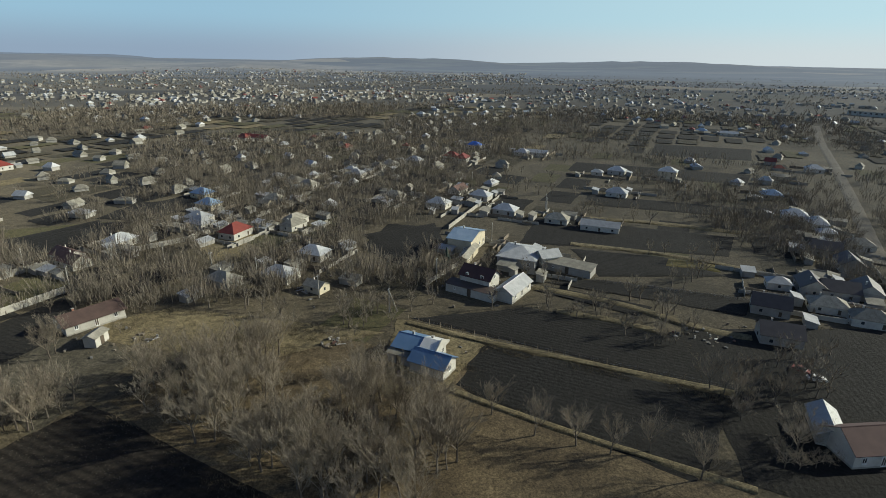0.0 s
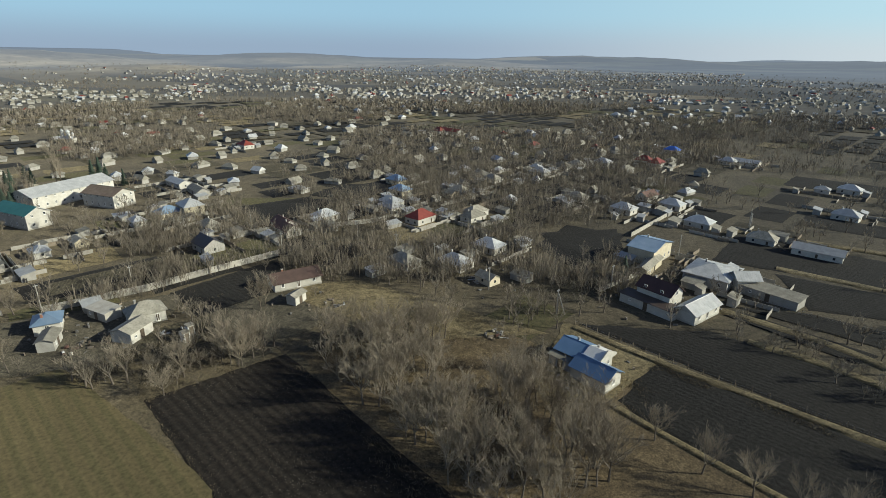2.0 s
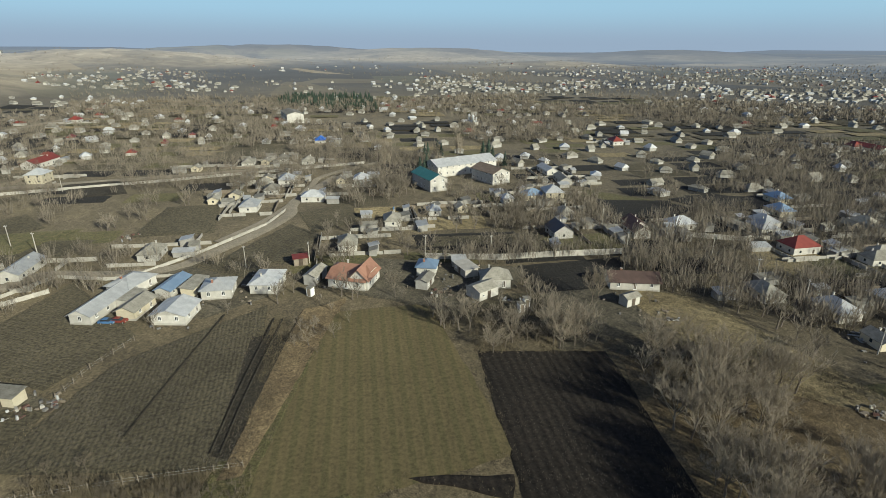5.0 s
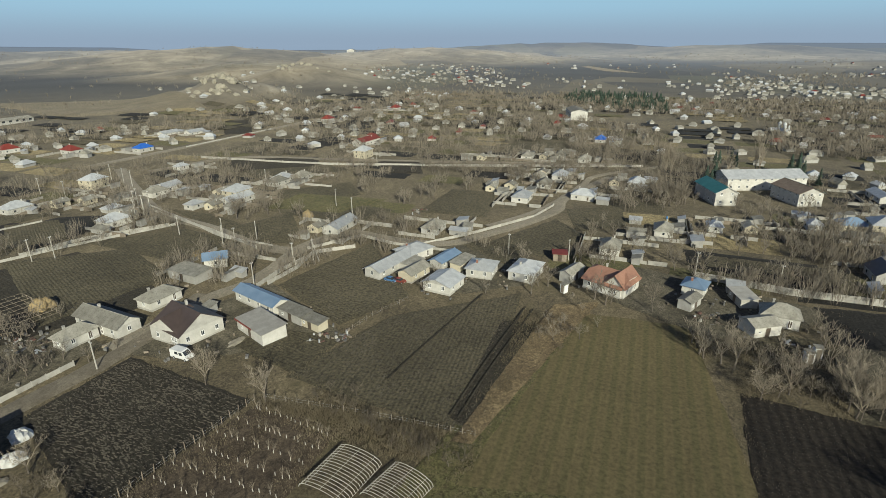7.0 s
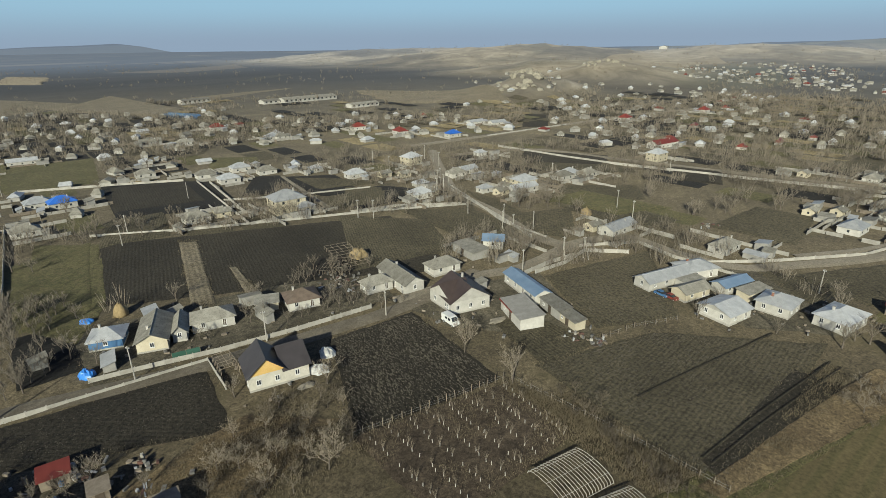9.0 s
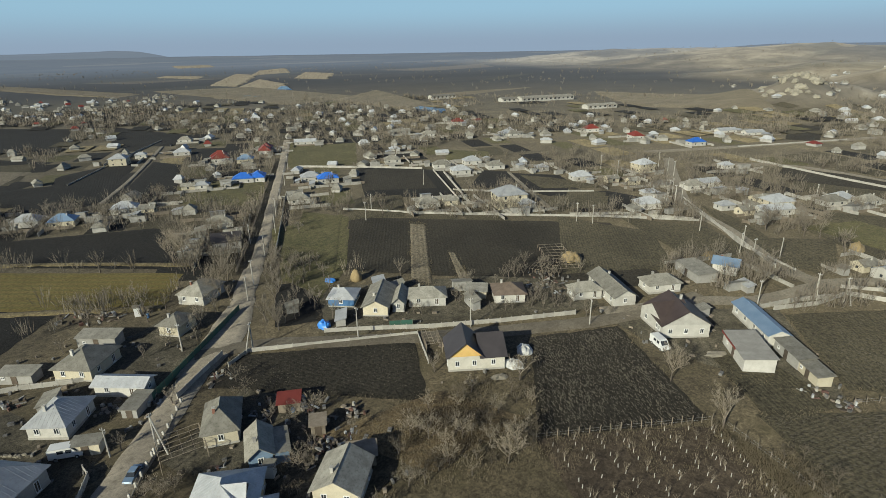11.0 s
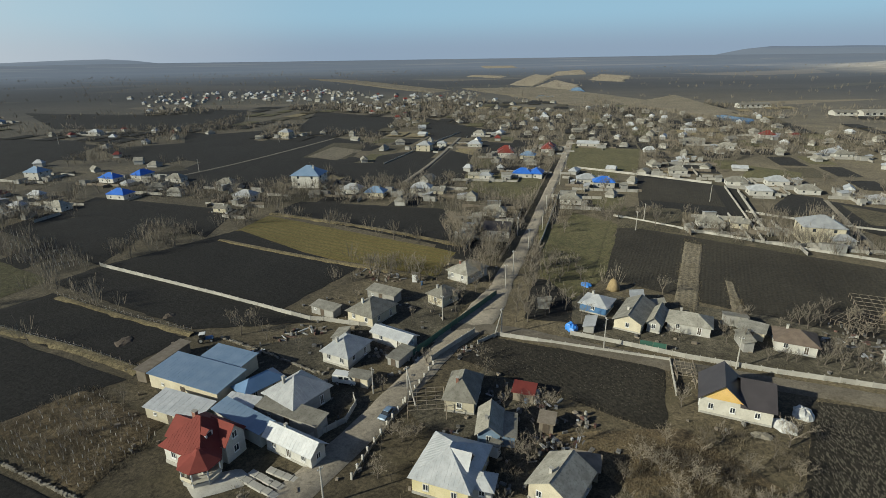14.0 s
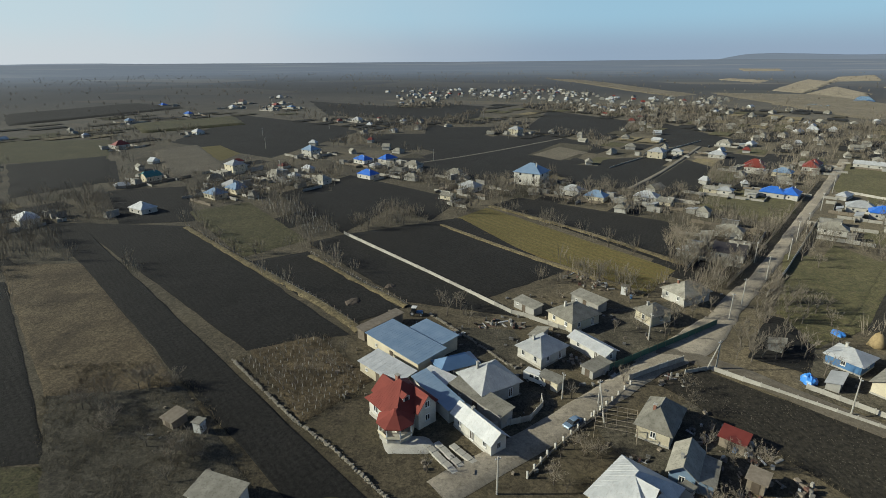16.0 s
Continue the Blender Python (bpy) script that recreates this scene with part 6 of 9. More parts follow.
field("field", ((-177.2, 3.6), (-206.8, 17.7), (-201.1, 34.8), (-169.0, 25.9)), soil_at("brown", 70), "rough ploughed field of brown earth clods", 26)
field("field", ((280.7, -224.4), (243.9, -247.9), (200.1, -203.0), (233.1, -178.5)), soil_at("black", 136), "dark ploughed field of bare black soil", 14)
field("field", ((106.5, -212.3), (101.0, -237.6), (43.9, -204.6), (46.7, -179.0)), soil_at("black", 151), "dark ploughed field of bare black soil", 14)
field("field", ((93.6, -285.1), (31.6, -293.3), (30.4, -238.9), (63.0, -242.4)), soil_at("black", 126), "dark ploughed field of bare black soil", 14)
field("field", ((296.0, -445.4), (154.6, -390.7), (162.6, -272.1), (262.2, -313.8)), soil_at("black", 104), "dark ploughed field of bare black soil", 14)
field("field", ((191.5, -186.8), (163.4, -201.0), (124.5, -154.4), (147.8, -145.5)), soil_at("black", 137), "dark ploughed field of bare black soil", 14)
field("field", ((118.0, -449.0), (29.3, -352.8), (48.1, -283.5), (87.2, -317.5)), soil_at("black", 103), "dark ploughed field of bare black soil", 14)
field("field", ((-16.6, -278.8), (-51.6, -289.1), (-30.9, -232.0), (6.5, -238.7)), soil_at("black", 60), "dark ploughed field of bare black soil", 14)
field("field", ((-89.2, -336.3), (-112.8, -317.8), (-98.0, -286.1), (-71.8, -296.7)), soil_at("black", 66), "dark ploughed field of bare black soil", 14)
field("field", ((-133.0, -225.3), (-157.3, -190.6), (-134.6, -147.7), (-104.9, -173.0)), soil_at("black", 62), "dark ploughed field of bare black soil", 14)
field("field", ((-173.7, -167.2), (-188.4, -146.2), (-158.0, -101.9), (-157.3, -137.7)), soil_at("black", 61), "dark ploughed field of bare black soil", 14)
field("field", ((-163.9, -128.5), (-180.2, -116.6), (-182.6, -87.6), (-147.4, -106.8)), soil_at("black", 53), "dark ploughed field of bare black soil", 14)
field("field", ((-135.1, 155.7), (-118.9, 178.5), (-104.0, 164.3), (-116.8, 141.1)), soil_at("black", -39), "dark ploughed field of bare black soil", 14)
field("field", ((-121.0, 189.7), (-103.4, 215.0), (-90.6, 194.9), (-106.1, 179.1)), soil_at("black", -36), "dark ploughed field of bare black soil", 14)
field("field", ((-135.7, 76.5), (-121.4, 105.6), (-109.9, 95.6), (-122.7, 72.2)), soil_at("black", -18), "dark ploughed field of bare black soil", 14)
field("field", ((-131.6, 79.6), (-113.5, 117.1), (-110.1, 104.5), (-124.2, 71.2)), soil_at("brown", -49), "rough ploughed field of brown earth clods", 14)
field("field", ((61.2, 224.8), (120.7, 205.5), (113.5, 191.9), (55.0, 208.7)), soil_at("black", -111), "dark ploughed field of bare black soil", 14)
field("field", ((144.3, 373.3), (200.1, 354.6), (177.8, 312.7), (124.0, 327.1)), soil_at("black", -114), "dark ploughed field of bare black soil", 14)
field("field", ((73.7, 301.1), (156.1, 271.9), (140.7, 248.0), (62.4, 276.6)), soil_at("black", -115), "dark ploughed field of bare black soil", 14)
field("field", ((-118.0, 185.1), (-105.2, 215.0), (-97.2, 202.0), (-106.5, 175.3)), soil_at("black", -41), "dark ploughed field of bare black soil", 14)
field("field", ((-129.9, 148.6), (-122.8, 165.2), (-110.3, 171.9), (-116.9, 144.4)), soil_at("black", -18), "dark ploughed field of bare black soil", 14)
field("field", ((-26.5, 166.7), (-2.9, 180.4), (1.0, 154.2), (-15.6, 148.6)), soil_at("black", -59), "dark ploughed field of bare black soil", 14)
field("field", ((-172.2, -130.2), (-178.1, -114.4), (-164.7, -105.1), (-158.2, -120.8)), soil_at("brown", 34), "rough ploughed field of brown earth clods", 14)
field("field", ((-208.1, -53.0), (-222.3, -23.7), (-201.1, -17.5), (-189.8, -40.9)), soil_at("brown", 34), "rough ploughed field of brown earth clods", 14)
field("field", ((-250.6, -78.1), (-262.9, -43.9), (-246.3, -26.0), (-225.2, -59.2)), soil_at("brown", 37), "rough ploughed field of brown earth clods", 14)
field("field", ((-306.4, 51.6), (-312.3, 92.6), (-277.8, 86.0), (-277.6, 53.0)), soil_at("brown", 3), "rough ploughed field of brown earth clods", 14)
field("field", ((55.0, -317.5), (15.3, -395.9), (-22.3, -345.4), (23.9, -300.7)), soil_at("black", 152), "dark ploughed field of bare black soil", 14)
field("field", ((280.0, -406.4), (217.4, -395.9), (163.7, -322.2), (219.4, -313.4)), soil_at("black", 123), "dark ploughed field of bare black soil", 14)
field("field", ((151.5, -372.4), (88.6, -387.5), (51.6, -344.6), (101.3, -304.1)), soil_at("black", 126), "dark ploughed field of bare black soil", 14)
field("field", ((14.2, -291.0), (-38.9, -275.0), (-23.4, -237.0), (4.7, -253.2)), soil_at("black", 104), "dark ploughed field of bare black soil", 14)
field("field", ((90.9, -210.7), (62.3, -187.1), (68.5, -152.6), (112.9, -193.3)), soil_at("black", 140), "dark ploughed field of bare black soil", 14)
field("field", ((80.1, -221.8), (41.2, -193.9), (44.3, -171.2), (60.9, -186.9)), soil_at("black", 144), "dark ploughed field of bare black soil", 14)
field("field", ((333.0, -487.8), (174.3, -413.4), (141.1, -329.9), (229.7, -364.4)), soil_at("black", 155), "dark ploughed field of bare black soil", 14)
field("field", ((325.9, -650.1), (110.1, -566.9), (110.6, -469.2), (227.2, -491.1)), soil_at("black", 159), "dark ploughed field of bare black soil", 14)
field("field", ((100.0, -421.7), (53.7, -436.5), (62.1, -360.1), (98.0, -349.9)), soil_at("black", -162), "dark ploughed field of bare black soil", 14)
field("field", ((66.4, -330.0), (29.9, -354.8), (-11.8, -293.8), (26.5, -242.8)), soil_at("black", -146), "dark ploughed field of bare black soil", 14)
field("field", ((239.9, -281.0), (219.9, -311.5), (188.8, -282.3), (179.5, -222.3)), soil_at("gold", 136), "yellowish stubble field beside dark plots", 12)
field("field", ((384.8, -297.0), (309.3, -315.9), (248.7, -247.0), (300.8, -228.6)), LAWN, "pale grass between far plots", 26)
field("field", ((-140.7, -315.8), (-163.5, -279.7), (-134.3, -237.3), (-108.4, -250.0)), LAWN, "olive grass plot beside a street", 26)
field("field", ((-55.6, -243.6), (-90.2, -239.0), (-80.1, -206.0), (-50.0, -211.0)), LAWN, "olive grass plot behind blue roofs", 26)
field("field", ((-126.1, -287.1), (-164.2, -281.4), (-134.7, -230.1), (-107.5, -245.0)), LAWN, "olive meadow beside the street", 26)
field("field", ((21.7, -307.3), (5.6, -343.8), (-11.5, -324.2), (3.5, -289.7)), soil_at("tan", 136), "pale fallow strip of dry weeds", 10, 0.2)
field("field", ((82.9, -59.0), (62.5, -66.9), (32.3, -44.6), (61.4, -38.0)), YARD, "dark scrubby ground with dead stalks", 26)
field("field", ((24.8, -62.5), (16.7, -62.8), (14.2, -60.3), (21.6, -58.0)), CONCRETE, "concrete apron before the porch", 8)
field("field", ((-61.9, -160.7), (-87.8, -159.4), (-60.2, -115.3), (-47.1, -118.5)), LAWN, "olive winter meadow beside the street", 26)
strip("wheel_track", ((-103.6, 25.4), (-82.5, 13.5), (-68.1, 6.0)), 0.35, soil_at("dark", 40), "dark wheel rut across a ploughed field", 0.3, "wheel track", 3.0, 0.02)
strip("wheel_track", ((-102.4, 26.8), (-81.5, 14.7), (-67.4, 7.2)), 0.35, soil_at("dark", 40), "dark wheel rut across a ploughed field", 0.3, "wheel track", 3.0, 0.02)
strip("wheel_track", ((-110.8, 16.9), (-92.3, 4.7), (-78.6, -4.0)), 0.35, soil_at("dark", 40), "dark wheel rut across a ploughed field", 0.3, "wheel track", 3.0, 0.02)
field("field", ((81.1, -291.3), (49.6, -385.8), (14.8, -366.3), (53.9, -265.7)), soil_at("black", -108), "dark dug garden ground between village streets", 14)
field("field", ((25.3, -304.6), (5.5, -361.0), (-16.2, -348.9), (-1.7, -290.0)), soil_at("brown", -109), "brown dug garden ground between village streets", 14)
field("field", ((-9.7, -252.7), (-18.6, -302.0), (-60.1, -324.2), (-26.6, -234.3)), soil_at("black", -100), "dark dug garden ground between village streets", 14)
field("field", ((-31.8, -237.4), (-62.1, -310.2), (-70.5, -291.6), (-52.3, -230.0)), soil_at("black", -113), "dark dug garden ground between village streets", 14)
field("field", ((34.8, -420.6), (22.8, -566.8), (-48.1, -489.5), (-29.1, -384.0)), soil_at("black", -95), "dark dug garden ground between village streets", 14)
field("field", ((-54.7, -383.5), (-73.6, -474.0), (-104.6, -392.6), (-82.5, -353.4)), soil_at("black", -102), "dark dug garden ground between village streets", 14)
field("field", ((131.6, -507.3), (166.2, -655.5), (95.5, -611.8), (80.6, -477.6)), soil_at("black", -77), "dark dug garden ground between village streets", 14)
field("field", ((-46.6, -215.4), (-59.3, -229.7), (-77.9, -210.2), (-69.8, -188.8)), LAWN, "short olive grass between village houses", 14)
field("field", ((-108.6, -180.2), (-131.7, -219.5), (-152.6, -196.9), (-134.4, -161.7)), soil_at("dark", -120), "dark dug garden ground between village streets", 14)
field("field", ((-84.2, -151.7), (-102.3, -173.7), (-118.5, -167.1), (-101.8, -142.6)), soil_at("brown", -129), "brown dug garden ground between village streets", 14)
field("field", ((-144.0, -156.7), (-170.7, -176.7), (-177.6, -168.1), (-161.2, -141.0)), soil_at("black", -143), "dark dug garden ground between village streets", 14)
field("field", ((-175.9, -160.8), (-182.0, -143.6), (-187.2, -117.1), (-162.1, -135.2)), soil_at("brown", 109), "brown dug garden ground between village streets", 14)
field("field", ((-143.1, -116.5), (-158.4, -127.1), (-175.2, -110.7), (-158.1, -100.5)), soil_at("brown", -145), "brown dug garden ground between village streets", 14)
field("field", ((-116.8, -248.1), (-140.0, -297.5), (-168.8, -286.0), (-136.0, -229.5)), LAWN, "short olive grass between village houses", 14)
field("field", ((-173.0, -206.2), (-193.4, -229.2), (-205.1, -208.2), (-189.2, -191.3)), LAWN, "short olive grass between village houses", 14)
field("field", ((-146.8, -51.5), (-164.7, -56.8), (-180.2, -39.6), (-153.0, -31.5)), soil_at("brown", -164), "brown dug garden ground between village streets", 14)
field("field", ((-184.6, -50.8), (-206.2, -42.7), (-193.9, -7.4), (-176.2, -22.6)), LAWN, "short olive grass between village houses", 14)
field("field", ((-244.7, -79.9), (-274.5, -87.7), (-277.8, -45.0), (-252.9, -41.1)), soil_at("dark", -165), "dark dug garden ground between village streets", 14)
field("field", ((-237.1, -11.7), (-264.4, -14.3), (-261.1, 6.3), (-234.9, 7.0)), soil_at("dark", -174), "dark dug garden ground between village streets", 14)
field("field", ((-354.5, -115.5), (-421.1, -136.5), (-425.5, -117.3), (-359.4, -99.5)), soil_at("dark", -162), "dark dug garden ground between village streets", 14)
field("field", ((-14.4, -91.0), (-32.1, -114.1), (-37.1, -111.5), (-23.0, -92.9)), ROAD, "wide pale dirt junction of street and lane", 16)

# ---- roads ----
strip("road", ((13.0, -52.4), (6.4, -59.8), (-1.3, -68.9), (-9.1, -79.0), (-18.1, -90.4), (-28.5, -100.6), (-38.1, -119.5), (-45.0, -131.6)), 5.2, ROAD, "rutted pale dirt village street with puddles")
strip("road", ((-44.0, -129.8), (-53.9, -147.7), (-79.8, -198.9), (-112.8, -264.1), (-142.3, -324.1)), 3.9, ROAD, "narrow pale dirt street between gardens and fences")
strip("wheel_track", ((12.1, -51.7), (5.5, -59.0), (-2.3, -68.2), (-10.0, -78.3), (-19.0, -89.6), (-29.4, -99.9), (-39.2, -118.9), (-54.9, -147.1), (-80.9, -198.3), (-113.9, -263.5), (-143.4, -323.6)), 0.4, RUT, "damp worn wheel track along a dirt road", 0.5, "wheel track", 3.0, 0.01)
strip("wheel_track", ((13.7, -53.1), (7.1, -60.4), (-0.6, -69.5), (-8.3, -79.6), (-17.4, -91.0), (-27.7, -101.1), (-37.3, -119.9), (-53.1, -148.1), (-79.0, -199.3), (-112.0, -264.5), (-141.5, -324.5)), 0.4, RUT, "damp worn wheel track along a dirt road", 0.5, "wheel track", 3.0, 0.01)
strip("lane", ((-19.7, -96.6), (-29.6, -93.6), (-45.7, -81.9), (-59.2, -72.5), (-77.0, -61.5), (-95.4, -52.1), (-115.3, -47.5)), 4.5, RUT, "narrow earth lane along garden walls")
strip("lane", ((-92.4, -57.4), (-100.3, -52.4), (-111.6, -47.3), (-122.6, -37.7), (-137.9, -32.5), (-147.3, -28.8), (-156.9, -17.6), (-149.2, -3.7), (-144.8, 11.0), (-150.8, 21.6), (-162.1, 37.7), (-175.5, 51.4), (-191.0, 58.7), (-220.4, 86.5)), 4.5, LANE, "curving gravel lane between plots and walls")
strip("lane", ((-140.2, -28.2), (-148.3, -43.9), (-165.6, -62.8), (-183.8, -85.9), (-220.2, -110.9), (-254.9, -132.4)), 5.0, LANE, "gravel side street lined with poles")
strip("road", ((125.9, 145.1), (163.4, 207.8), (211.7, 290.4), (265.9, 384.7), (328.5, 487.9)), 5.0, LANE, "straight pale road past dark gardens")
strip("wheel_track", ((127.1, 144.3), (164.6, 207.1), (212.9, 289.7), (267.1, 383.9), (329.8, 487.1)), 0.4, RUT, "damp worn wheel track along a dirt road", 0.5, "wheel track", 3.0, 0.01)
strip("wheel_track", ((124.9, 145.7), (162.4, 208.4), (210.7, 291.0), (264.9, 385.2), (327.6, 488.5)), 0.4, RUT, "damp worn wheel track along a dirt road", 0.5, "wheel track", 3.0, 0.01)
strip("lane", ((-175.3, -164.6), (-157.3, -136.0), (-142.7, -112.2)), 2.2, LANE, "narrow pale path between dark gardens")
strip("lane", ((-25.8, -232.4), (-46.6, -278.2), (-77.6, -356.2)), 2.4, LANE, "narrow pale path between dark gardens")
strip("lane", ((76.7, -272.4), (58.4, -294.0), (35.8, -326.5), (5.4, -375.0)), 2.4, LANE, "narrow pale path between dark gardens")
strip("lane", ((-159.0, 24.7), (-171.2, 40.8), (-185.2, 53.8), (-208.3, 70.6), (-224.2, 82.6), (-241.3, 120.9)), 3.0, LANE, "pale lane curving round a plot")
strip("lane", ((-248.1, -117.4), (-277.5, -85.7), (-268.8, -33.7), (-256.9, 27.2), (-245.5, 101.0)), 5.0, LANE, "pale cross street of the village")
strip("lane", ((-262.0, -150.0), (-309.1, -124.4), (-373.3, -92.6), (-445.1, -55.6), (-502.2, -16.6)), 6.0, LANE, "pale road climbing out of the village")

# ---- houses of the village, by plot ----
cottage(-97, 153, 90, "zinc")
cottage(-100, 136, 0, "rust")
cottage(-84, 178, 0, "zinc")
cottage(-66, 163, 90, "red")
cottage(-88, 196, 0, "skyblue")
cottage(-66, 205, 0, "slate")
cottage(-50, 172, 90, "slate")
cottage(-37, 145, 0, "zinc")
cottage(-42, 129, 0, "zinc")
cottage(-55, 125, 0, "slate")
cottage(-31, 122, 0, "slate_small")
cottage(-20, 213, 0, "slate")
cottage(-2, 202, 0, "zinc")
cottage(6, 225, 90, "rust")
cottage(15, 215, 0, "zinc")
cottage(23, 194, 0, "zinc")
cottage(40, 183, 0, "slate")
cottage(53, 175, 0, "zinc_long")
cottage(73, 223, 0, "zinc")
cottage(109, 261, 0, "zinc_two")
cottage(87, 270, 0, "zinc")
cottage(76, 266, 0, "zinc_small")
cottage(4, 303, 0, "red")
cottage(10, 298, 90, "red")
cottage(-28, 280, 0, "slate")
cottage(-16, 291, 0, "zinc")
cottage(-42, 254, 0, "zinc")
cottage(-59, 231, 0, "slate")
cottage(-133, 362, 0, "red")
cottage(-125, 363, 0, "red_long")
cottage(-23, 535, 0, "zinc")
cottage(-46, 265, 0, "zinc_small")
cottage(-34, 273, 0, "slate")
cottage(-67, 238, 0, "slate")
cottage(-68, 199, 0, "slate_small")
cottage(55, 321, 0, "zinc_long")
cottage(46, 321, 0, "zinc")
cottage(19, 345, 0, "blue")
cottage(204, 437, 0, "skyblue")
cottage(219, 423, 0, "zinc_long")
cottage(86, 128, 0, "zinc_small")
cottage(76, 114, 0, "dark")
cottage(93, 126, 90, "dark")
cottage(98, 123, 0, "dark")
cottage(105, 123, 90, "dark")
cottage(129, 192, 0, "zinc")
cottage(131, 182, 90, "zinc")
cottage(127, 171, 0, "zinc_small")
cottage(115, 154, 0, "dark")
cottage(129, 159, 0, "slate")
cottage(114, 142, 90, "dark")
cottage(70, 100, 0, "dark")
cottage(95, 108, 0, "slate")
cottage(90, 115, 0, "slate")
cottage(138, 223, 0, "skyblue")
cottage(194, 282, 0, "zinc")
cottage(163, 262, 0, "slate_small")
house(60.2, 70.6, 68, 7.6, 3.6, 2.2, 3.5, style="gable", roof=ZINC, wall=GREYWALL, label="small house with a pale grey sheet gable roof", chimney=0, faces=(0,))
house(63.2, 66.0, 6, 9.4, 6.2, 2.8, 5.0, style="gable", roof=MAROON, wall=WHITE, label="white house with a broad dark maroon roof", faces=(0, 1), step=0, chimney=0)
cottage(-143, 141, 0, "zinc_two")
cottage(-148, 136, 90, "skyblue")
cottage(-150, 125, 0, "zinc_small")
cottage(-151, 94, 0, "zinc_small")
cottage(-149, 104, 0, "slate_small")
cottage(-149, 77, 0, "slate")
cottage(-189, 65, 90, "zinc")
cottage(-221, 65, 0, "zinc")
cottage(-189, 42, 0, "zinc")
cottage(-219, 55, 0, "slate")
cottage(-207, 41, 0, "slate_small")
cottage(-136, 56, 0, "slate")
cottage(-206, 92, 0, "zinc")
cottage(-209, 84, 0, "slate_small")
cottage(-204, 33, 0, "slate_small")
cottage(-264, 60, 0, "slate")
cottage(-263, 68, 0, "slate_small")
cottage(-265, 77, 0, "slate")
cottage(-254, 86, 0, "slate")
cottage(-264, 37, 0, "slate_small")
cottage(-179, 172, 0, "zinc_long")
cottage(-162, 165, 0, "slate_long")
cottage(-307, 112, 0, "blue")
cottage(-104, 140, 0, "rust")
cottage(-125, 130, 0, "slate")
cottage(-81, 172, 0, "zinc")
cottage(-112, 115, 0, "dark")
cottage(-51, 178, 90, "slate")
cottage(-97, 212, 0, "skyblue")
cottage(-215, 259, 0, "red")
cottage(-188, -135, 0, "zinc")
cottage(-171, -94, 0, "zinc")
cottage(-176, -92, 0, "slate_small")
cottage(-221, -126, 0, "zinc_two")
cottage(-213, -95, 0, "zinc_long")
cottage(-188, -75, 0, "zinc_small")
cottage(-199, -63, 0, "zinc_two")
cottage(-205, -71, 0, "slate_small")
cottage(-225, -52, 0, "zinc")
cottage(-161, -21, 0, "zinc_long")
cottage(-160, -28, 0, "slate_small")
cottage(-157, 8, 0, "slate")
cottage(-313, -23, 0, "red_long")
cottage(-275, -22, 0, "zinc_two")
cottage(-207, -96, 0, "slate")
cottage(-253, -104, 0, "zinc_small")
cottage(-197, -116, 0, "slate_small")
cottage(-194, -124, 0, "slate_small")
cottage(-208, 55, 0, "slate")
cottage(-297, -177, 90, "red")
cottage(-301, -142, 0, "blue")
cottage(-358, -135, 0, "zinc_long")
cottage(-355, -150, 0, "zinc_long")
cottage(-228, 59, 0, "slate_small")
cottage(-480, -9, 0, "red")
cottage(-412, -58, 0, "red")
cottage(-51, -175, 0, "slate")
cottage(-169, -245, 0, "zinc_small")
cottage(-144, -302, 0, "zinc_long")
cottage(-114, -290, 90, "red")
cottage(-90, -291, 0, "red")
cottage(-93, -364, 0, "slate")
cottage(-80, -231, 0, "blue")
cottage(-86, -230, 90, "blue")
cottage(-107, -206, 0, "blue")
cottage(-103, -214, 0, "zinc")
cottage(-83, -184, 0, "slate")
cottage(-115, -147, 0, "slate")
cottage(-123, -144, 0, "slate_small")
cottage(-137, -128, 0, "zinc_two", 1.3)
cottage(-140, -124, 90, "zinc")
cottage(-159, -179, 0, "zinc")
cottage(-178, -176, 0, "slate")
cottage(-190, -158, 0, "zinc_small")
cottage(-194, -62, 0, "zinc_long")
cottage(-220, -53, 0, "slate")
cottage(-229, -45, 0, "slate")
cottage(-303, -213, 0, "red")
cottage(-177, -191, 0, "zinc")
cottage(-251, -240, 0, "zinc")
cottage(-254, -236, 0, "slate")
cottage(-209, -295, 0, "slate_long")
cottage(-161, -195, 0, "slate")
cottage(-187, -68, 0, "slate_small")
cottage(-46, -154, 0, "dark")
cottage(-265, -302, 0, "red")
cottage(-215, -274, 0, "slate")
cottage(-151, -221, 0, "slate")
cottage(-58, -234, 0, "slate_small")
cottage(-63, -232, 0, "zinc_small")
cottage(144, -284, 0, "blue_two")
cottage(106, -268, 0, "blue")
cottage(94, -273, 90, "blue")
cottage(90, -233, 0, "blue")
cottage(161, -235, 0, "zinc_two")
cottage(140, -201, 0, "zinc")
cottage(123, -224, 0, "zinc_small")
cottage(107, -219, 0, "slate")
cottage(76, -261, 0, "slate")
cottage(51, -245, 0, "slate")
cottage(39, -219, 0, "zinc")
cottage(15, -237, 0, "blue_two", 1.5)
cottage(-3, -220, 0, "zinc")
cottage(-12, -212, 0, "skyblue")
cottage(-31, -215, 0, "zinc")
cottage(38, -393, 0, "zinc_two")
cottage(-37, -209, 0, "slate_small")
cottage(-50, -160, 0, "slate_small")
cottage(134, -227, 0, "slate")
cottage(45, -202, 0, "slate_small")
cottage(-47, -312, 0, "zinc_two")
cottage(181, -449, 0, "zinc")
cottage(-60, -327, 0, "zinc_small")
cottage(-79, -319, 0, "zinc")
cottage(-88, -284, 0, "red")
cottage(-118, -297, 90, "red")
cottage(-97, -274, 0, "skyblue")
cottage(390, -692, 0, "zinc")
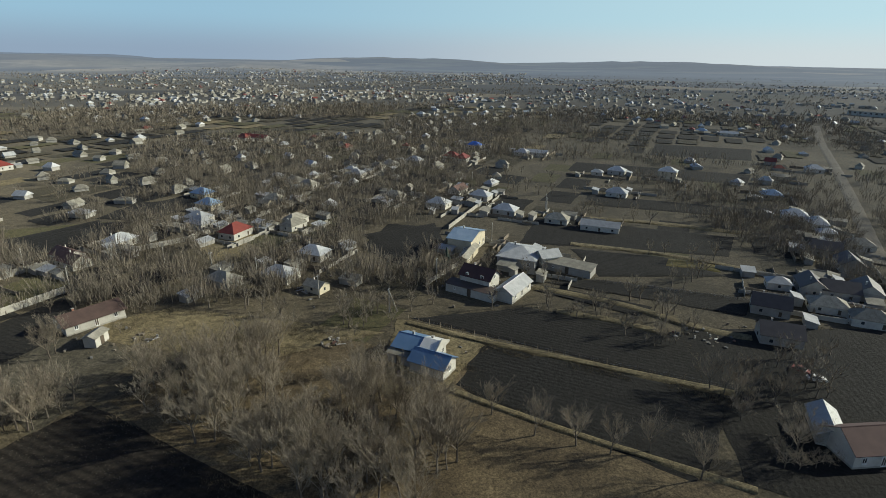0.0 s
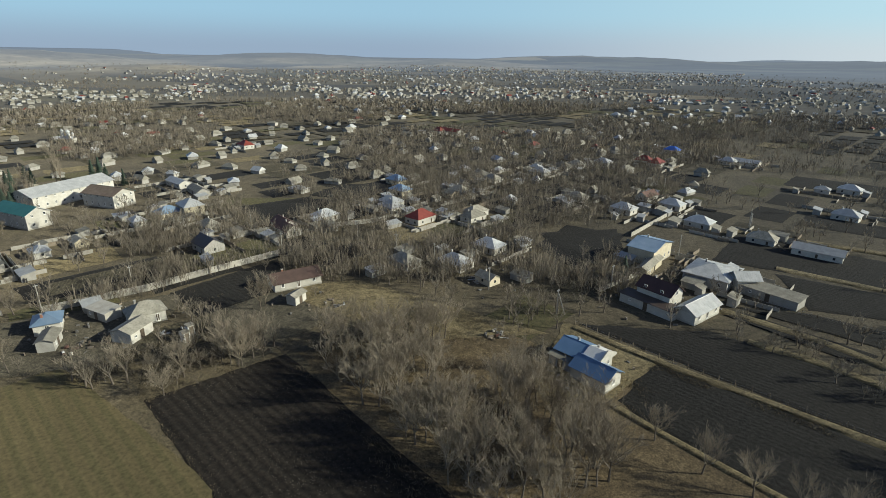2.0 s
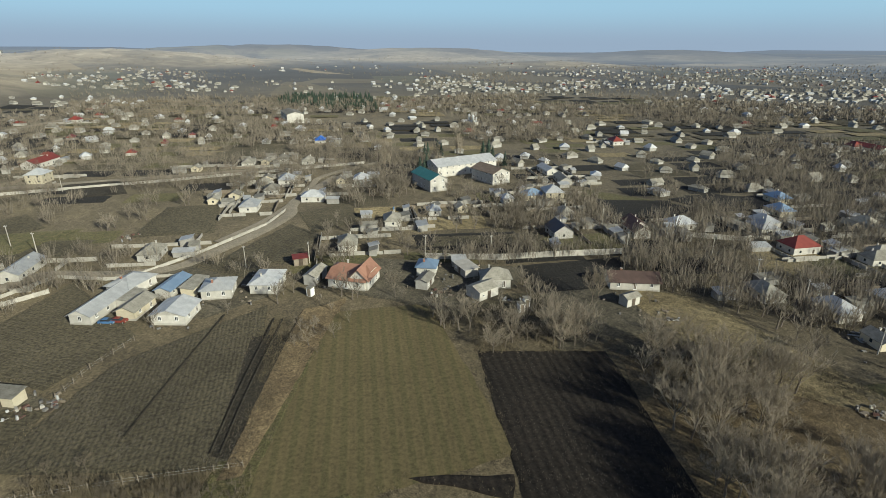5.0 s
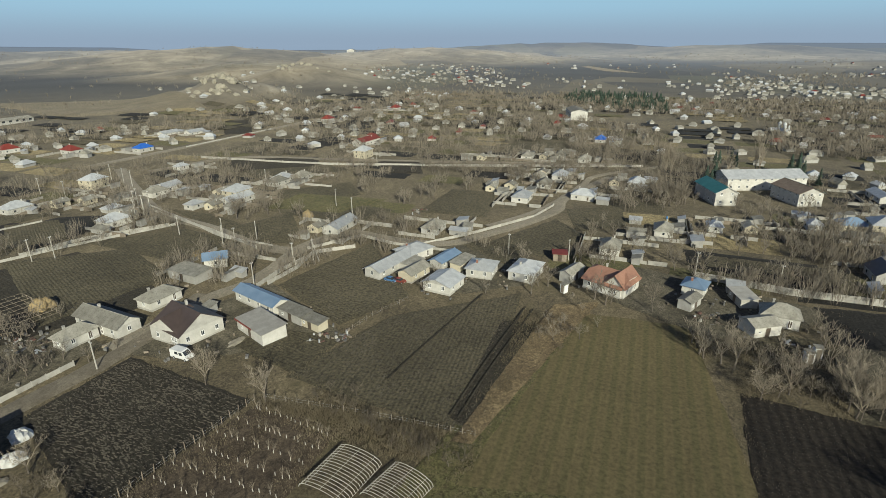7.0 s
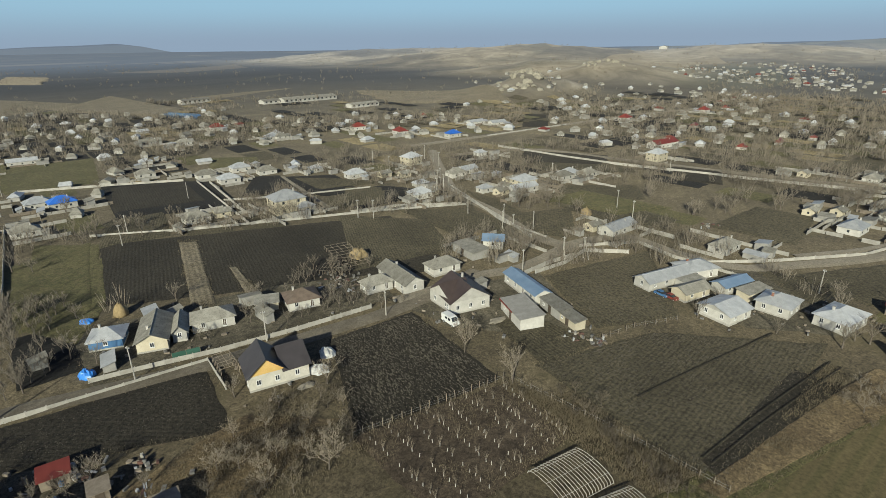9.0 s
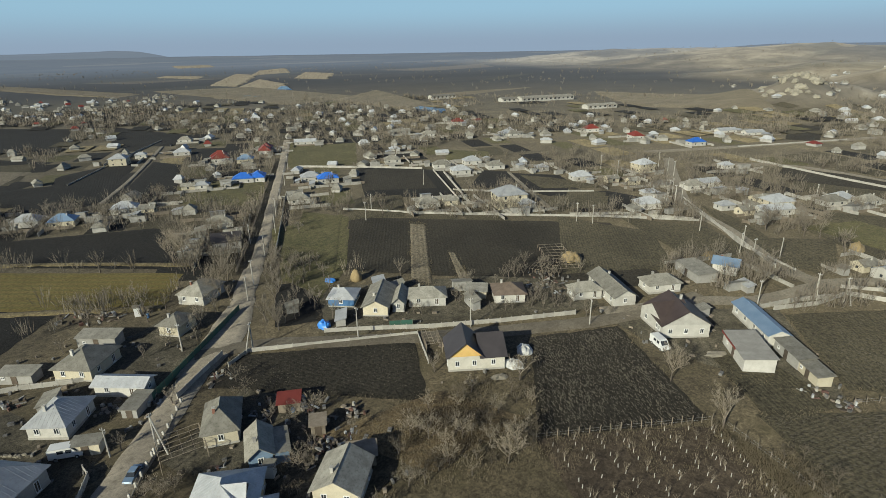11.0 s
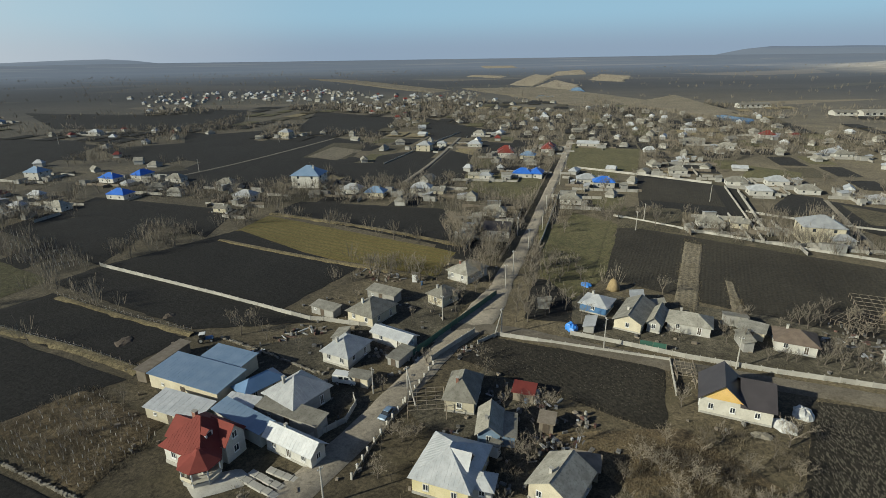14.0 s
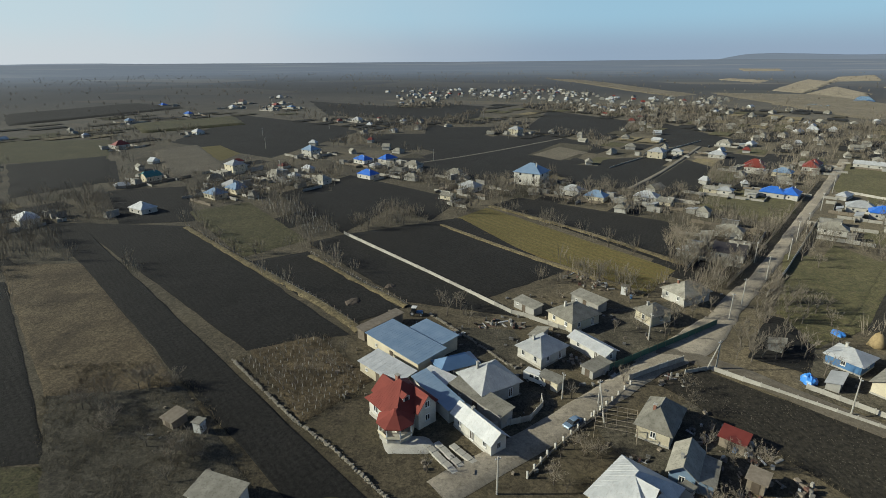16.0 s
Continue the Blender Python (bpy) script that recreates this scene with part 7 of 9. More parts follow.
cottage(364, -543, 0, "zinc")
cottage(310, -532, 0, "slate")
cottage(299, -553, 0, "skyblue")
cottage(187, -208, 90, "teal")
cottage(163, -240, 0, "zinc")
cottage(151, -161, 0, "zinc")
cottage(276, -287, 90, "red")
cottage(135, -196, 0, "skyblue")
cottage(138, -186, 0, "skyblue")
cottage(181, -141, 0, "zinc")
cottage(268, -352, 0, "zinc")
cottage(376, -406, 0, "skyblue")
cottage(386, -596, 0, "maroon")
cottage(457, -548, 0, "blue")
cottage(325, -567, 0, "red")
cottage(337, -603, 0, "slate")
cottage(364, -469, 0, "blue")

# ---- farmyards and near houses ----
house(9.8, -76.6, -137, 7.4, 7.2, 2.92, 5.35, roof=ZINC, wall=GREYWALL, label="grey house with a large pale standing-seam hip roof", faces=(0, 1, 2, 3))
house(9.4, -64.4, 139, 8.7, 2.8, 2.58, 3.84, style="gable", roof=ZINC, label="low white house with a bright galvanised roof", faces=(0, 1, 2, 3))
shed(27.2, -85.0, 146, 15.5, 6.4, 2.8, 3.35, roof=SKYBLUE, wall=CREAM, label="long cream barn under a broad blue sheet roof", name="barn", step=0.7)
shed(22.6, -89.6, 146, 9.0, 4.0, 2.9, 3.2, roof=SKYBLUE, wall=CREAM, label="rear block of the barn with a blue roof", name="barn", step=0.7)
shed(34.9, -93.3, -118, 10.8, 2.0, 2.24, 2.5, roof=WOOD, wall=WOOD, label="open timber lean-to behind the barn")
shed(27.9, -76.6, 148, 10.2, 4.2, 2.2, 2.75, roof=ZINC, wall=CREAM, label="cream shed with a grey sheet roof", step=1.2)
house(16.4, -80.8, -143, 7.0, 3.6, 2.45, 3.7, roof=MIDBLUE, wall=WHITE, label="narrow house with a deep blue hip roof", faces=(0, 1, 2, 3), chimney=0)
shed(10.4, -71.4, 144, 11.6, 2.5, 2.41, 2.85, roof=SLATE, wall=GREYWALL, label="grey shed with a flat slate lean-to roof")
shed(18.5, -75.7, 153, 5.3, 2.7, 2.15, 2.52, roof=ZINC, wall=GREYWALL, label="low shed with a corrugated pale roof")
shed(17.6, -71.4, 136, 11.0, 2.5, 2.49, 3.01, roof=SKYBLUE, wall=WHITE, label="blue-roofed annex beside the red-roofed house")
house(1.7, -89.7, -128, 7.0, 5.8, 2.58, 4.4, roof=ZINC, wall=WHITE, label="white house with a pale blue hip roof", faces=(0, 1, 2, 3))
house(-7.6, -92.8, 137, 8.6, 3.1, 2.32, 3.06, style="gable", roof=ZINC, wall=WHITE, chimney=0, label="white outhouse with a grey gable roof", faces=(0, 1, 2, 3))
house(-4.0, -105.2, -134, 7.9, 6.9, 2.58, 4.6, roof=SLATE, wall=CREAM, label="old cream cottage with a slate hip roof", faces=(0, 1, 2, 3))
shed(-7.3, -113.7, 139, 7.6, 2.9, 2.24, 2.75, roof=SLATE, wall=GREYWALL)
shed(5.9, -109.1, 140, 6.2, 2.6, 1.81, 2.18, roof=SLATE, wall=GREYWALL)
house(-20.5, -109.7, -141, 5.5, 4.5, 2.58, 4.06, roof=SLATE, wall=CREAM, label="small cream cottage with a grey slate roof", faces=(0, 1, 2, 3))
house(-29.2, -122.7, -141, 8.1, 6.3, 2.58, 4.5, roof=SLATE, wall=WHITE, label="long white house with a slate hip roof", faces=(0, 1, 2, 3))
yellow_house = house(-11.6, -55.5, -122, 8.8, 7.7, 2.9, 5.45, roof=ZINC, wall=PALEYELLOW, chimney=0, label="pale yellow house with a large bright sheet hip roof", faces=(0, 1, 2, 3))
gablet(yellow_house, 8.8, 7.7, 2.9, 5.45, ZINC, -0.6, 3.2)
house(-15.0, -51.7, -115, 2.6, 2.5, 2.41, 3.44, roof=ZINC, wall=WHITE, chimney=0, label="small white annex with a sheet roof", faces=(0, 1, 2, 3))
house(-16.9, -72.1, -113, 7.5, 4.7, 2.75, 5.0, roof=SLATE, wall=CREAM, label="cream cottage with a weathered slate hip roof", faces=(0, 1, 2, 3))
shed(-21.5, -61.9, -109, 5.2, 2.0, 2.1, 2.35, roof=SLATE, wall=SKYBLUE, label="lean-to of the pale blue plastered house")
house(-18.9, -62.9, -109, 5.8, 3.2, 2.49, 3.9, roof=SLATE, wall=SKYBLUE, style="gable", label="pale blue plastered house with a slate roof", faces=(0, 1, 2, 3))
shed(-26.8, -70.5, 151, 3.3, 2.5, 1.81, 2.25, roof=RED, wall=WOOD, label="small shed with a red sheet roof")
house(-24.8, -50.0, -137, 6.4, 5.9, 2.58, 4.36, roof=SLATE, wall=CREAM, style="gable", label="long slate-roofed house in a yard", faces=(0, 1, 2, 3))
shed(-27.7, -62.5, 152, 2.1, 2.4, 1.9, 2.15, roof=WOOD, wall=WOOD, label="small plank shed with a grey board roof")
shed(-0.4, -80.2, 151, 3.7, 2.0, 1.9, 2.05, roof=SLATE, wall=CREAM, label="low flat-roofed shed beside a parked van")
shed(-8.1, -86.4, 139, 2.5, 4.8, 1.7, 1.8, roof=SLATE, wall=GREYWALL, label="low flat-roofed outbuilding beside the street")
shed(-29.3, -52.7, 150, 3.8, 2.5, 1.89, 2.34, roof=WOOD, wall=WOOD, label="grey plank shed in a yard")
house(-52.9, -98.5, 136, 5.7, 5.6, 2.24, 3.57, roof=ZINC, wall=BLUEPAINT, label="cottage with blue-painted walls and a grey hip roof", faces=(0, 1, 2, 3))
house(-58.0, -91.7, -133, 10.8, 5.3, 2.41, 3.89, style="gable", roof=SLATE, wall=CREAM, label="cream cottage with its slate gable to the lane", faces=(0, 1, 2, 3))
house(-61.6, -88.9, -132, 7.3, 2.5, 2.24, 3.57, style="gable", roof=SLATE, wall=GREYWALL, chimney=0, label="narrow grey outhouse with a slate gable", faces=(0, 1, 2, 3))
shed(-62.6, -99.0, 64, 4.7, 2.5, 2.24, 2.68, roof=ZINC, wall=GREYWALL)
house(-67.1, -86.2, 144, 8.0, 5.2, 2.41, 3.74, roof=SLATE, wall=WHITE, label="white cottage with a pale mottled slate roof", faces=(0, 1, 2, 3))
shed(-77.6, -81.2, 133, 4.6, 3.6, 1.89, 2.34, roof=SLATE, wall=CREAM)
house(-82.1, -75.5, 143, 6.7, 5.7, 2.41, 3.89, roof=OLDROOF, wall=WHITE, label="white cottage with a patched reddish-brown roof", faces=(0, 1, 2, 3))
house(-95.6, -64.6, 151, 6.6, 3.7, 2.41, 3.74, roof=SLATE, wall=WHITE, label="white cottage with a brown slate roof", faces=(0, 1, 2, 3))
house(-101.1, -61.3, 60, 13.4, 4.9, 2.58, 4.06, style="gable", roof=SLATE, wall=WHITE, label="long house with a slate roof and white gable", faces=(0, 1, 2, 3))
house(-111.9, -55.5, 150, 7.8, 4.6, 2.41, 3.89, roof=SLATE, wall=WHITE, label="white cottage with windows facing the lane", faces=(0, 1, 2, 3))
house(-57.1, -62.7, 55, 7.0, 6.1, 2.9, 5.7, style="gable", roof=NAVY, wall=BLOCK, gable=YELLOW, chimney=0, plinth=0.3, label="unfinished pale block house with dark roof and yellow gable")
house(-61.3, -60.4, 147, 4.1, 8.0, 2.8, 5.2, style="gable", roof=NAVY, wall=BLOCK, chimney=0, plinth=0.3, label="lower dark-roofed wing of the unfinished block house")
house(-97.6, -43.8, 51, 9.2, 9.2, 2.92, 5.88, style="gable", roof=BROWN, wall=WHITE, label="large white house with a dark brown roof", storeys=1, faces=(0, 1, 2, 3))
garage = shed(-96.5, -29.4, 43, 10.0, 5.2, 2.58, 2.95, roof=CONCRETE, wall=WHITE, label="white garage with a flat slate roof")
put("fascia", Geo().box(-5.2, -2.98, 2.28, 1.5, -2.92, 2.66).mesh("fascia", RED), garage, None, "red painted fascia board")
house(-96.4, -45.4, 151, 6.1, 8.2, 2.92, 5.51, style="gable", roof=BROWN, wall=WHITE, chimney=0, label="cross-gabled wing of the brown-roofed white house", faces=(0, 1, 2, 3))
house(-109.0, -32.5, 49, 13.7, 3.8, 2.58, 3.54, style="gable", roof=SKYBLUE, wall=WHITE, chimney=0, label="long barn with a pale blue curved sheet roof", faces=(0, 1, 2, 3))
shed(-101.9, -23.8, 50, 7.2, 2.9, 2.24, 2.61, roof=SLATE, wall=GREYWALL)
shed(-98.1, -19.3, 50, 5.4, 2.5, 1.98, 2.35, roof=SLATE, wall=CREAM)
house(-133.5, -50.1, 107, 5.5, 4.1, 2.58, 3.76, roof=SKYBLUE, wall=WHITE, label="house with a pale blue sheet roof", style="gable", faces=(0, 1, 2, 3))
shed(-125.9, -53.9, 59, 9.6, 5.2, 2.15, 2.52, roof=SLATE, wall=GREYWALL)
house(-127.5, -4.6, 143, 14.3, 4.6, 2.3, 3.5, style="gable", roof=ZINC, wall=WHITE, label="long white barn with a bright sheet roof", chimney=0, faces=(0, 1, 3), step=0.9)
house(-136.0, 1.6, 134, 8.4, 6.2, 2.5, 3.75, roof=ZINC, wall=WHITE, label="white house with a bluish sheet roof", faces=(0, 1, 2, 3))
house(-122.3, 1.4, 143, 7.6, 4.0, 2.2, 3.2, style="gable", roof=SLATE, wall=CREAM, label="cream outbuilding with a pale roof", chimney=0, faces=(0, 1))
shed(-128.0, 1.0, 143, 6.0, 3.4, 1.9, 2.2, roof=SLATE, wall=WHITE, label="low yard shed between white houses")
house(-129.9, 9.6, 143, 8.8, 3.6, 2.2, 3.0, style="gable", roof=SKYBLUE, wall=WHITE, label="narrow white barn with a pale blue roof", chimney=0, faces=(0, 1))
house(-115.4, 8.3, 147, 7.2, 7.0, 2.3, 3.5, style="gable", roof=ZINC, wall=WHITE, label="white house with a bright broad sheet roof", faces=(0, 1, 2, 3), chimney=0, step=0.9)
house(-122.8, 18.4, 157, 6.8, 6.4, 2.55, 4.0, roof=ZINC, wall=WHITE, label="white house with a bluish galvanised roof", faces=(0, 1, 2, 3))
shed(-127.6, 14.0, 143, 7.5, 3.0, 2.0, 2.4, roof=SLATE, wall=CREAM, label="cream shed with a mossy slate roof")
house(-120.8, 29.1, 148, 8.7, 6.0, 2.58, 3.91, roof=ZINC, wall=WHITE, label="white house with a blue-grey sheet roof", faces=(0, 1, 2, 3))
shed(-118.6, 40.0, 135, 6.9, 2.9, 2.41, 3.15, roof=SLATE, wall=GREYWALL, style="gable")
house(-112.5, 47.6, 42, 9.4, 9.3, 2.58, 4.8, style="half", roof=TILE, wall=WHITE, label="white house with a steep terracotta tile roof", faces=(0, 1, 2, 3))
house(-110.3, 49.3, 134, 8.0, 4.6, 2.75, 5.27, style="gable", roof=TILE, wall=WHITE, label="tall tiled wing of the terracotta-roofed house", chimney=0, faces=(0, 1, 2, 3))
house(-108.1, 65.7, 140, 5.2, 4.6, 2.58, 3.84, roof=SKYBLUE, wall=WHITE, label="white house with a pale blue roof", faces=(0, 1, 2, 3))
shed(-101.5, 61.1, 130, 5.3, 2.9, 2.24, 2.83, roof=SLATE, wall=GREYWALL, style="gable")
house(-93.1, 75.8, 61, 6.7, 5.0, 2.75, 4.53, roof=SLATE, wall=WHITE, label="white house with a grey pyramid slate roof", faces=(0, 1, 2, 3))
shed(-89.9, 69.6, 98, 6.0, 4.5, 2.41, 3.3, roof=SLATE, wall=WHITE, style="gable")
shed(-102.6, 73.8, -7, 6.3, 3.6, 2.24, 2.46, roof=CONCRETE, wall=CONCRETE, label="pale concrete garage with a flat roof")
wing = house(-184.1, 112.3, -5, 17.0, 7.5, 4.8, 6.8, roof=ZINC, wall=WHITE, storeys=2, name="school", category="school", label="cream two-storey school wing with a green-blue roof", chimney=0, style="gable")
green_slope(wing, 17, 7.5, 4.8, 6.8, -1)
wing = house(-179.8, 140.1, -0, 15.0, 8.9, 4.8, 6.8, roof=OLDROOF, wall=WHITE, storeys=2, name="school", category="school", label="cream two-storey school wing with a patched green roof", chimney=0, style="gable")
green_slope(wing, 15, 8.9, 4.8, 6.8, 1)
house(-201.3, 139.4, 89, 31.5, 12.0, 4.8, 7.0, roof=ZINC, wall=WHITE, storeys=2, name="school", category="school", label="long cream two-storey school block with a grey roof", chimney=0, style="gable")
house(-1.6, 86.9, -28, 7.0, 4.9, 2.58, 3.99, style="gable", roof=MIDBLUE, wall=WHITE, chimney=0, step=0, label="white house wing with a smooth blue roof", faces=(1,), door=1)
blue_house = house(-4.2, 92.2, -25, 8.3, 6.1, 2.75, 4.08, style="gable", roof=MIDBLUE, wall=WHITE, chimney=2, label="blue-roofed house with white raised chimneys", faces=(0, 1, 2, 3))
roof_patch(blue_house, 8.3, 6.1, 2.75, 4.08)
shed(-7.5, 89.8, -25, 4.9, 2.6, 2.15, 2.45, roof=SLATE, wall=GREYWALL)
house(9.2, 124.6, -32, 8.2, 5.4, 4.1, 6.0, style="gable", roof=MAROON, wall=WHITE, label="white house with a tall maroon-roofed upper storey", faces=(0, 1, 2, 3), storeys=2, chimney=1)
shed(7.2, 121.0, -32, 13.2, 3.2, 2.15, 2.5, roof=BROWN, wall=WHITE, label="long low white annex with a dark lean-to roof")
house(17.2, 121.4, 57, 10.4, 4.9, 2.45, 4.0, style="gable", roof=ZINC, wall=WHITE, label="white wing with a pale grey sheet gable roof", chimney=0, faces=(0, 1), step=0.9)
house(22.3, 144.7, -22, 10.6, 12.2, 2.92, 4.55, roof=ZINC, wall=GREYWALL, label="large grey house with a pale blue roof", faces=(0, 1, 2, 3))
house(29.2, 141.5, 20, 5.5, 4.3, 3.27, 4.75, style="gable", roof=ZINC, wall=WHITE, chimney=1, label="wing with a bright galvanised gable roof", faces=(0, 1, 2, 3))
shed(34.6, 137.2, -32, 12.9, 4.8, 2.24, 2.68, roof=SLATE, wall=GREYWALL, label="long low grey shed with slate roof")
house(7.1, 155.9, -24, 7.4, 11.9, 4.3, 5.78, style="gable", roof=SKYBLUE, wall=CREAM, label="tall house with a blue-grey roof", faces=(0, 1, 2, 3))
shed(7.2, 145.9, 72, 12.8, 2.8, 2.24, 2.98, roof=SLATE, wall=CREAM, style="gable", label="long pale outbuilding with a slate roof")
house(-75.4, 103.7, 53, 11.5, 6.6, 2.3, 3.7, style="gable", roof=OLDRUST, wall=WHITE, label="ruined white house with a broken rusty roof")
shed(-68.7, 94.8, 87, 3.9, 2.5, 2.24, 2.83, roof=SLATE, wall=WHITE, style="gable", label="small white gabled annex of the ruin")
shed(39.5, -44.5, 173, 6.5, 3.5, 2.24, 2.83, roof=SLATE, wall=WHITE, label="white outbuilding with a slate roof")
shed(55.9, -57.2, 162, 2.5, 2.5, 1.72, 2.02, roof=WOOD, wall=WOOD, label="small grey timber shed in scrub")
shed(-130.5, 40.2, 77, 3.5, 2.8, 2.15, 2.37, roof=RED, wall=WOOD, label="small timber canopy with a red sheet roof")

# ---- walls and fences ----
fence(((-116.2, 69.9), (-113.3, 74.5), (-104.9, 87.2), (-99.0, 101.1), (-90.7, 118.6)), "panel", 1.8, 2.6, "pale cast-concrete panel wall along a plot")
fence(((-23.5, -89.0), (-28.2, -91.6), (-39.9, -84.8), (-56.3, -75.6), (-51.6, -66.1)), "panel", 0.9, 2.6, "low whitened concrete wall round a dark field")
fence(((1.7, -57.7), (-0.7, -62.5), (-3.9, -67.7), (-7.0, -72.6)), "pillar", 0.95, 2.1, "grey street wall with white pointed pillars")
fence(((9.3, -106.5), (6.5, -105.6), (3.2, -103.8), (-1.0, -101.6), (-5.0, -100.4)), "panel", 1.0, 2.4, "pale garden wall behind white cottages")
fence(((26.8, -102.3), (20.6, -96.9), (15.9, -93.0), (11.5, -88.8), (7.3, -85.0), (5.2, -84.6)), "stone", 0.9, 2.0, "rough stone wall between a yard and a dark plot")
fence(((67.6, -151.5), (32.7, -124.9), (9.3, -106.5)), "panel", 1.0, 2.6, "low pale garden wall between dark plots")
fence(((123.9, -149.1), (83.8, -122.4), (54.7, -104.2), (39.0, -92.8)), "posts", 1.3, 2.6, "line of leaning wooden fence stakes")
fence(((69.9, -132.3), (48.0, -115.9), (33.1, -105.8)), "posts", 1.3, 2.4, "row of wooden stakes between plots")
fence(((58.2, -75.8), (38.3, -62.0), (29.6, -57.3), (18.4, -49.6)), "stone", 0.6, 2, "tumbled dry-stone wall beside a dark strip")
fence(((-7.5, 107.1), (9.1, 98.5), (33.9, 88.5), (51.8, 81.6)), "posts", 1.3, 2.6, "line of pale fence stakes across the fields")
fence(((31.1, 133.1), (56.4, 124.8), (74.6, 118.8)), "posts", 1.2, 3, "line of stakes between dark plots")
fence(((-42.7, -88.8), (-52.3, -82.0), (-59.9, -76.2), (-72.4, -68.4), (-86.9, -60.4)), "panel", 1.0, 2.4, "low whitened wall along the lane")
fence(((-53.9, -82.0), (-57.9, -79.3)), "sheet", 1.4, 2, "green painted metal gate")
fence(((-143.4, -105.8), (-156.3, -95.6), (-168.0, -75.8)), "panel", 1.0, 3, "low pale wall along a field")
fence(((-143.2, -28.1), (-153.0, -13.9), (-145.0, -3.6), (-137.9, 12.1)), "panel", 0.9, 2.6, "low pale wall following the curved lane")
fence(((-118.2, -35.9), (-128.1, -32.0), (-135.5, -27.6)), "panel", 1.2, 2.4, "pale cast-concrete panel wall along a plot")
fence(((-90.3, -163.9), (-107.8, -141.1), (-128.5, -119.1), (-150.4, -96.9), (-168.5, -74.1)), "panel", 0.8, 4.2, "low pale wall behind a dark field")
fence(((-154.3, -185.1), (-124.9, -133.1)), "panel", 1.2, 4.2, "pale cast-concrete panel wall along a plot")
fence(((-144.7, -42.7), (-161.6, -61.1), (-183.2, -86.8)), "panel", 1.2, 4.2, "pale cast-concrete panel wall along a plot")
fence(((-142.0, -0.4), (-152.5, 19.3), (-167.8, 41.7), (-180.3, 51.6)), "panel", 0.9, 3, "low pale wall beside the curving lane")
fence(((-94.7, -12.6), (-102.0, -7.7), (-109.0, -0.2)), "posts", 1.2, 2.4, "stakes between two ploughed fields")
fence(((-50.9, -39.9), (-61.9, -33.0), (-74.0, -25.2)), "posts", 1.4, 1.6, "row of pale stakes along an orchard")
fence(((-74.7, -23.9), (-68.4, -4.7), (-63.1, 9.4)), "posts", 1.2, 2.0, "row of pale stakes along a field edge")
fence(((-95.9, 141.6), (-79.0, 157.5), (-77.9, 161.9)), "panel", 1.6, 2.6, "pale cast-concrete panel wall along a plot")
fence(((-96.7, 133.3), (-87.7, 145.9)), "posts", 1.5, 2.4, "plank fence before a house")
fence(((1.8, 173.7), (13.1, 202.4), (15.0, 210.9)), "panel", 1.5, 3, "pale cast-concrete panel wall along a plot")
fence(((-4.1, 125.9), (5.8, 142.8)), "panel", 1.4, 2.6, "pale cast-concrete panel wall along a plot")
fence(((-9.6, -86.4), (-19.7, -96.4), (-33.2, -109.9)), "sheet", 1.5, 2.4, "green sheet fence along the street")

fence(((-279.0, -104.0), (-263.0, -60.0), (-256.8, -37.8), (-249.7, 11.5), (-243.6, 67.7), (-239.6, 108.8)), "panel", 1.2, 5.0, "long pale wall along the cross street")
fence(((-111.3, -242.9), (-132.4, -220.6), (-152.2, -198.4)), "panel", 1.0, 4.6, "low pale wall along a village street")
fence(((-153.1, -191.3), (-134.6, -156.8), (-119.6, -128.6)), "panel", 1.1, 4.6, "white wall stepping down beside a drive")
fence(((-136.6, -157.7), (-152.8, -138.3), (-174.7, -118.7)), "panel", 0.8, 4.6, "low pale wall between garden plots")
fence(((-232.7, -59.2), (-218.7, -42.9), (-213.2, -30.4)), "panel", 1.0, 4.6, "pale wall before a white house")
fence(((-20.4, -276.8), (-66.2, -354.6), (-82.8, -379.3)), "panel", 0.8, 4.6, "low pale wall along a dark garden")
fence(((-309.1, -122.4), (-340.0, -107.0), (-373.3, -90.6)), "panel", 1.0, 4.0, "pale wall along a far village road")
fence(((-190.3, -91.0), (-172.0, -72.0), (-154.3, -54.6), (-146.0, -38.6)), "panel", 0.9, 3.0, "low pale wall along the side street")
fence(((-119.9, -33.7), (-129.4, -28.5), (-139.8, -26.0), (-143.6, -15.0)), "panel", 1.1, 2.6, "pale cast-concrete wall at a bend of the lane")

# ---- poles ----
pole(-227.4, -117.6, 6.5)
pole(-192.3, -96.3, 6.5)
pole(-177.8, -87.5, 6.5)
pole(-158.7, -69.1, 6.5)
pole(-145.0, -48.4, 6.5)
pole(-185.7, -25.2, 6.5)
pole(-251.0, -13.9, 6.5)
pole(-219.9, -57.6, 6.5)
pole(-174.2, -18.5, 6.5)
pole(-139.3, -100.0, 6.5)
pole(-141.2, -95.2, 6.5)
pole(-176.5, -89.9, 6.5)
pole(-133.1, -172.5, 6.5)
pole(-89.4, -147.5, 6.5)
pole(76.2, -485.1, 6.5)
pole(40.5, -367.4, 6.5)
pole(70.5, -280.0, 6.5)
pole(-206.0, -129.0, 6.5)
pole(-212.0, -141.7, 6.5)
pole(-2.4, -76.9, 5)
pole(-7.9, -73.7, 6.5, 120)
pole(-46.5, -82.0, 7)
pole(-29.1, -91.7, 6, 20)
pole(-51.7, -151.2, 6)
pole(5.3, -54.0, 6)
pole(-66.6, -71.2, 6.5)
pole(-85.0, -55.4, 6)
pole(-119.9, -37.0, 6)
pole(-135.3, -25.3, 6, 60)
pole(-131.7, -29.9, 6.5, 30)
pole(-135.5, 27.4, 6)
pole(-155.7, -55.3, 6)
pole(-186.9, -94.8, 7)
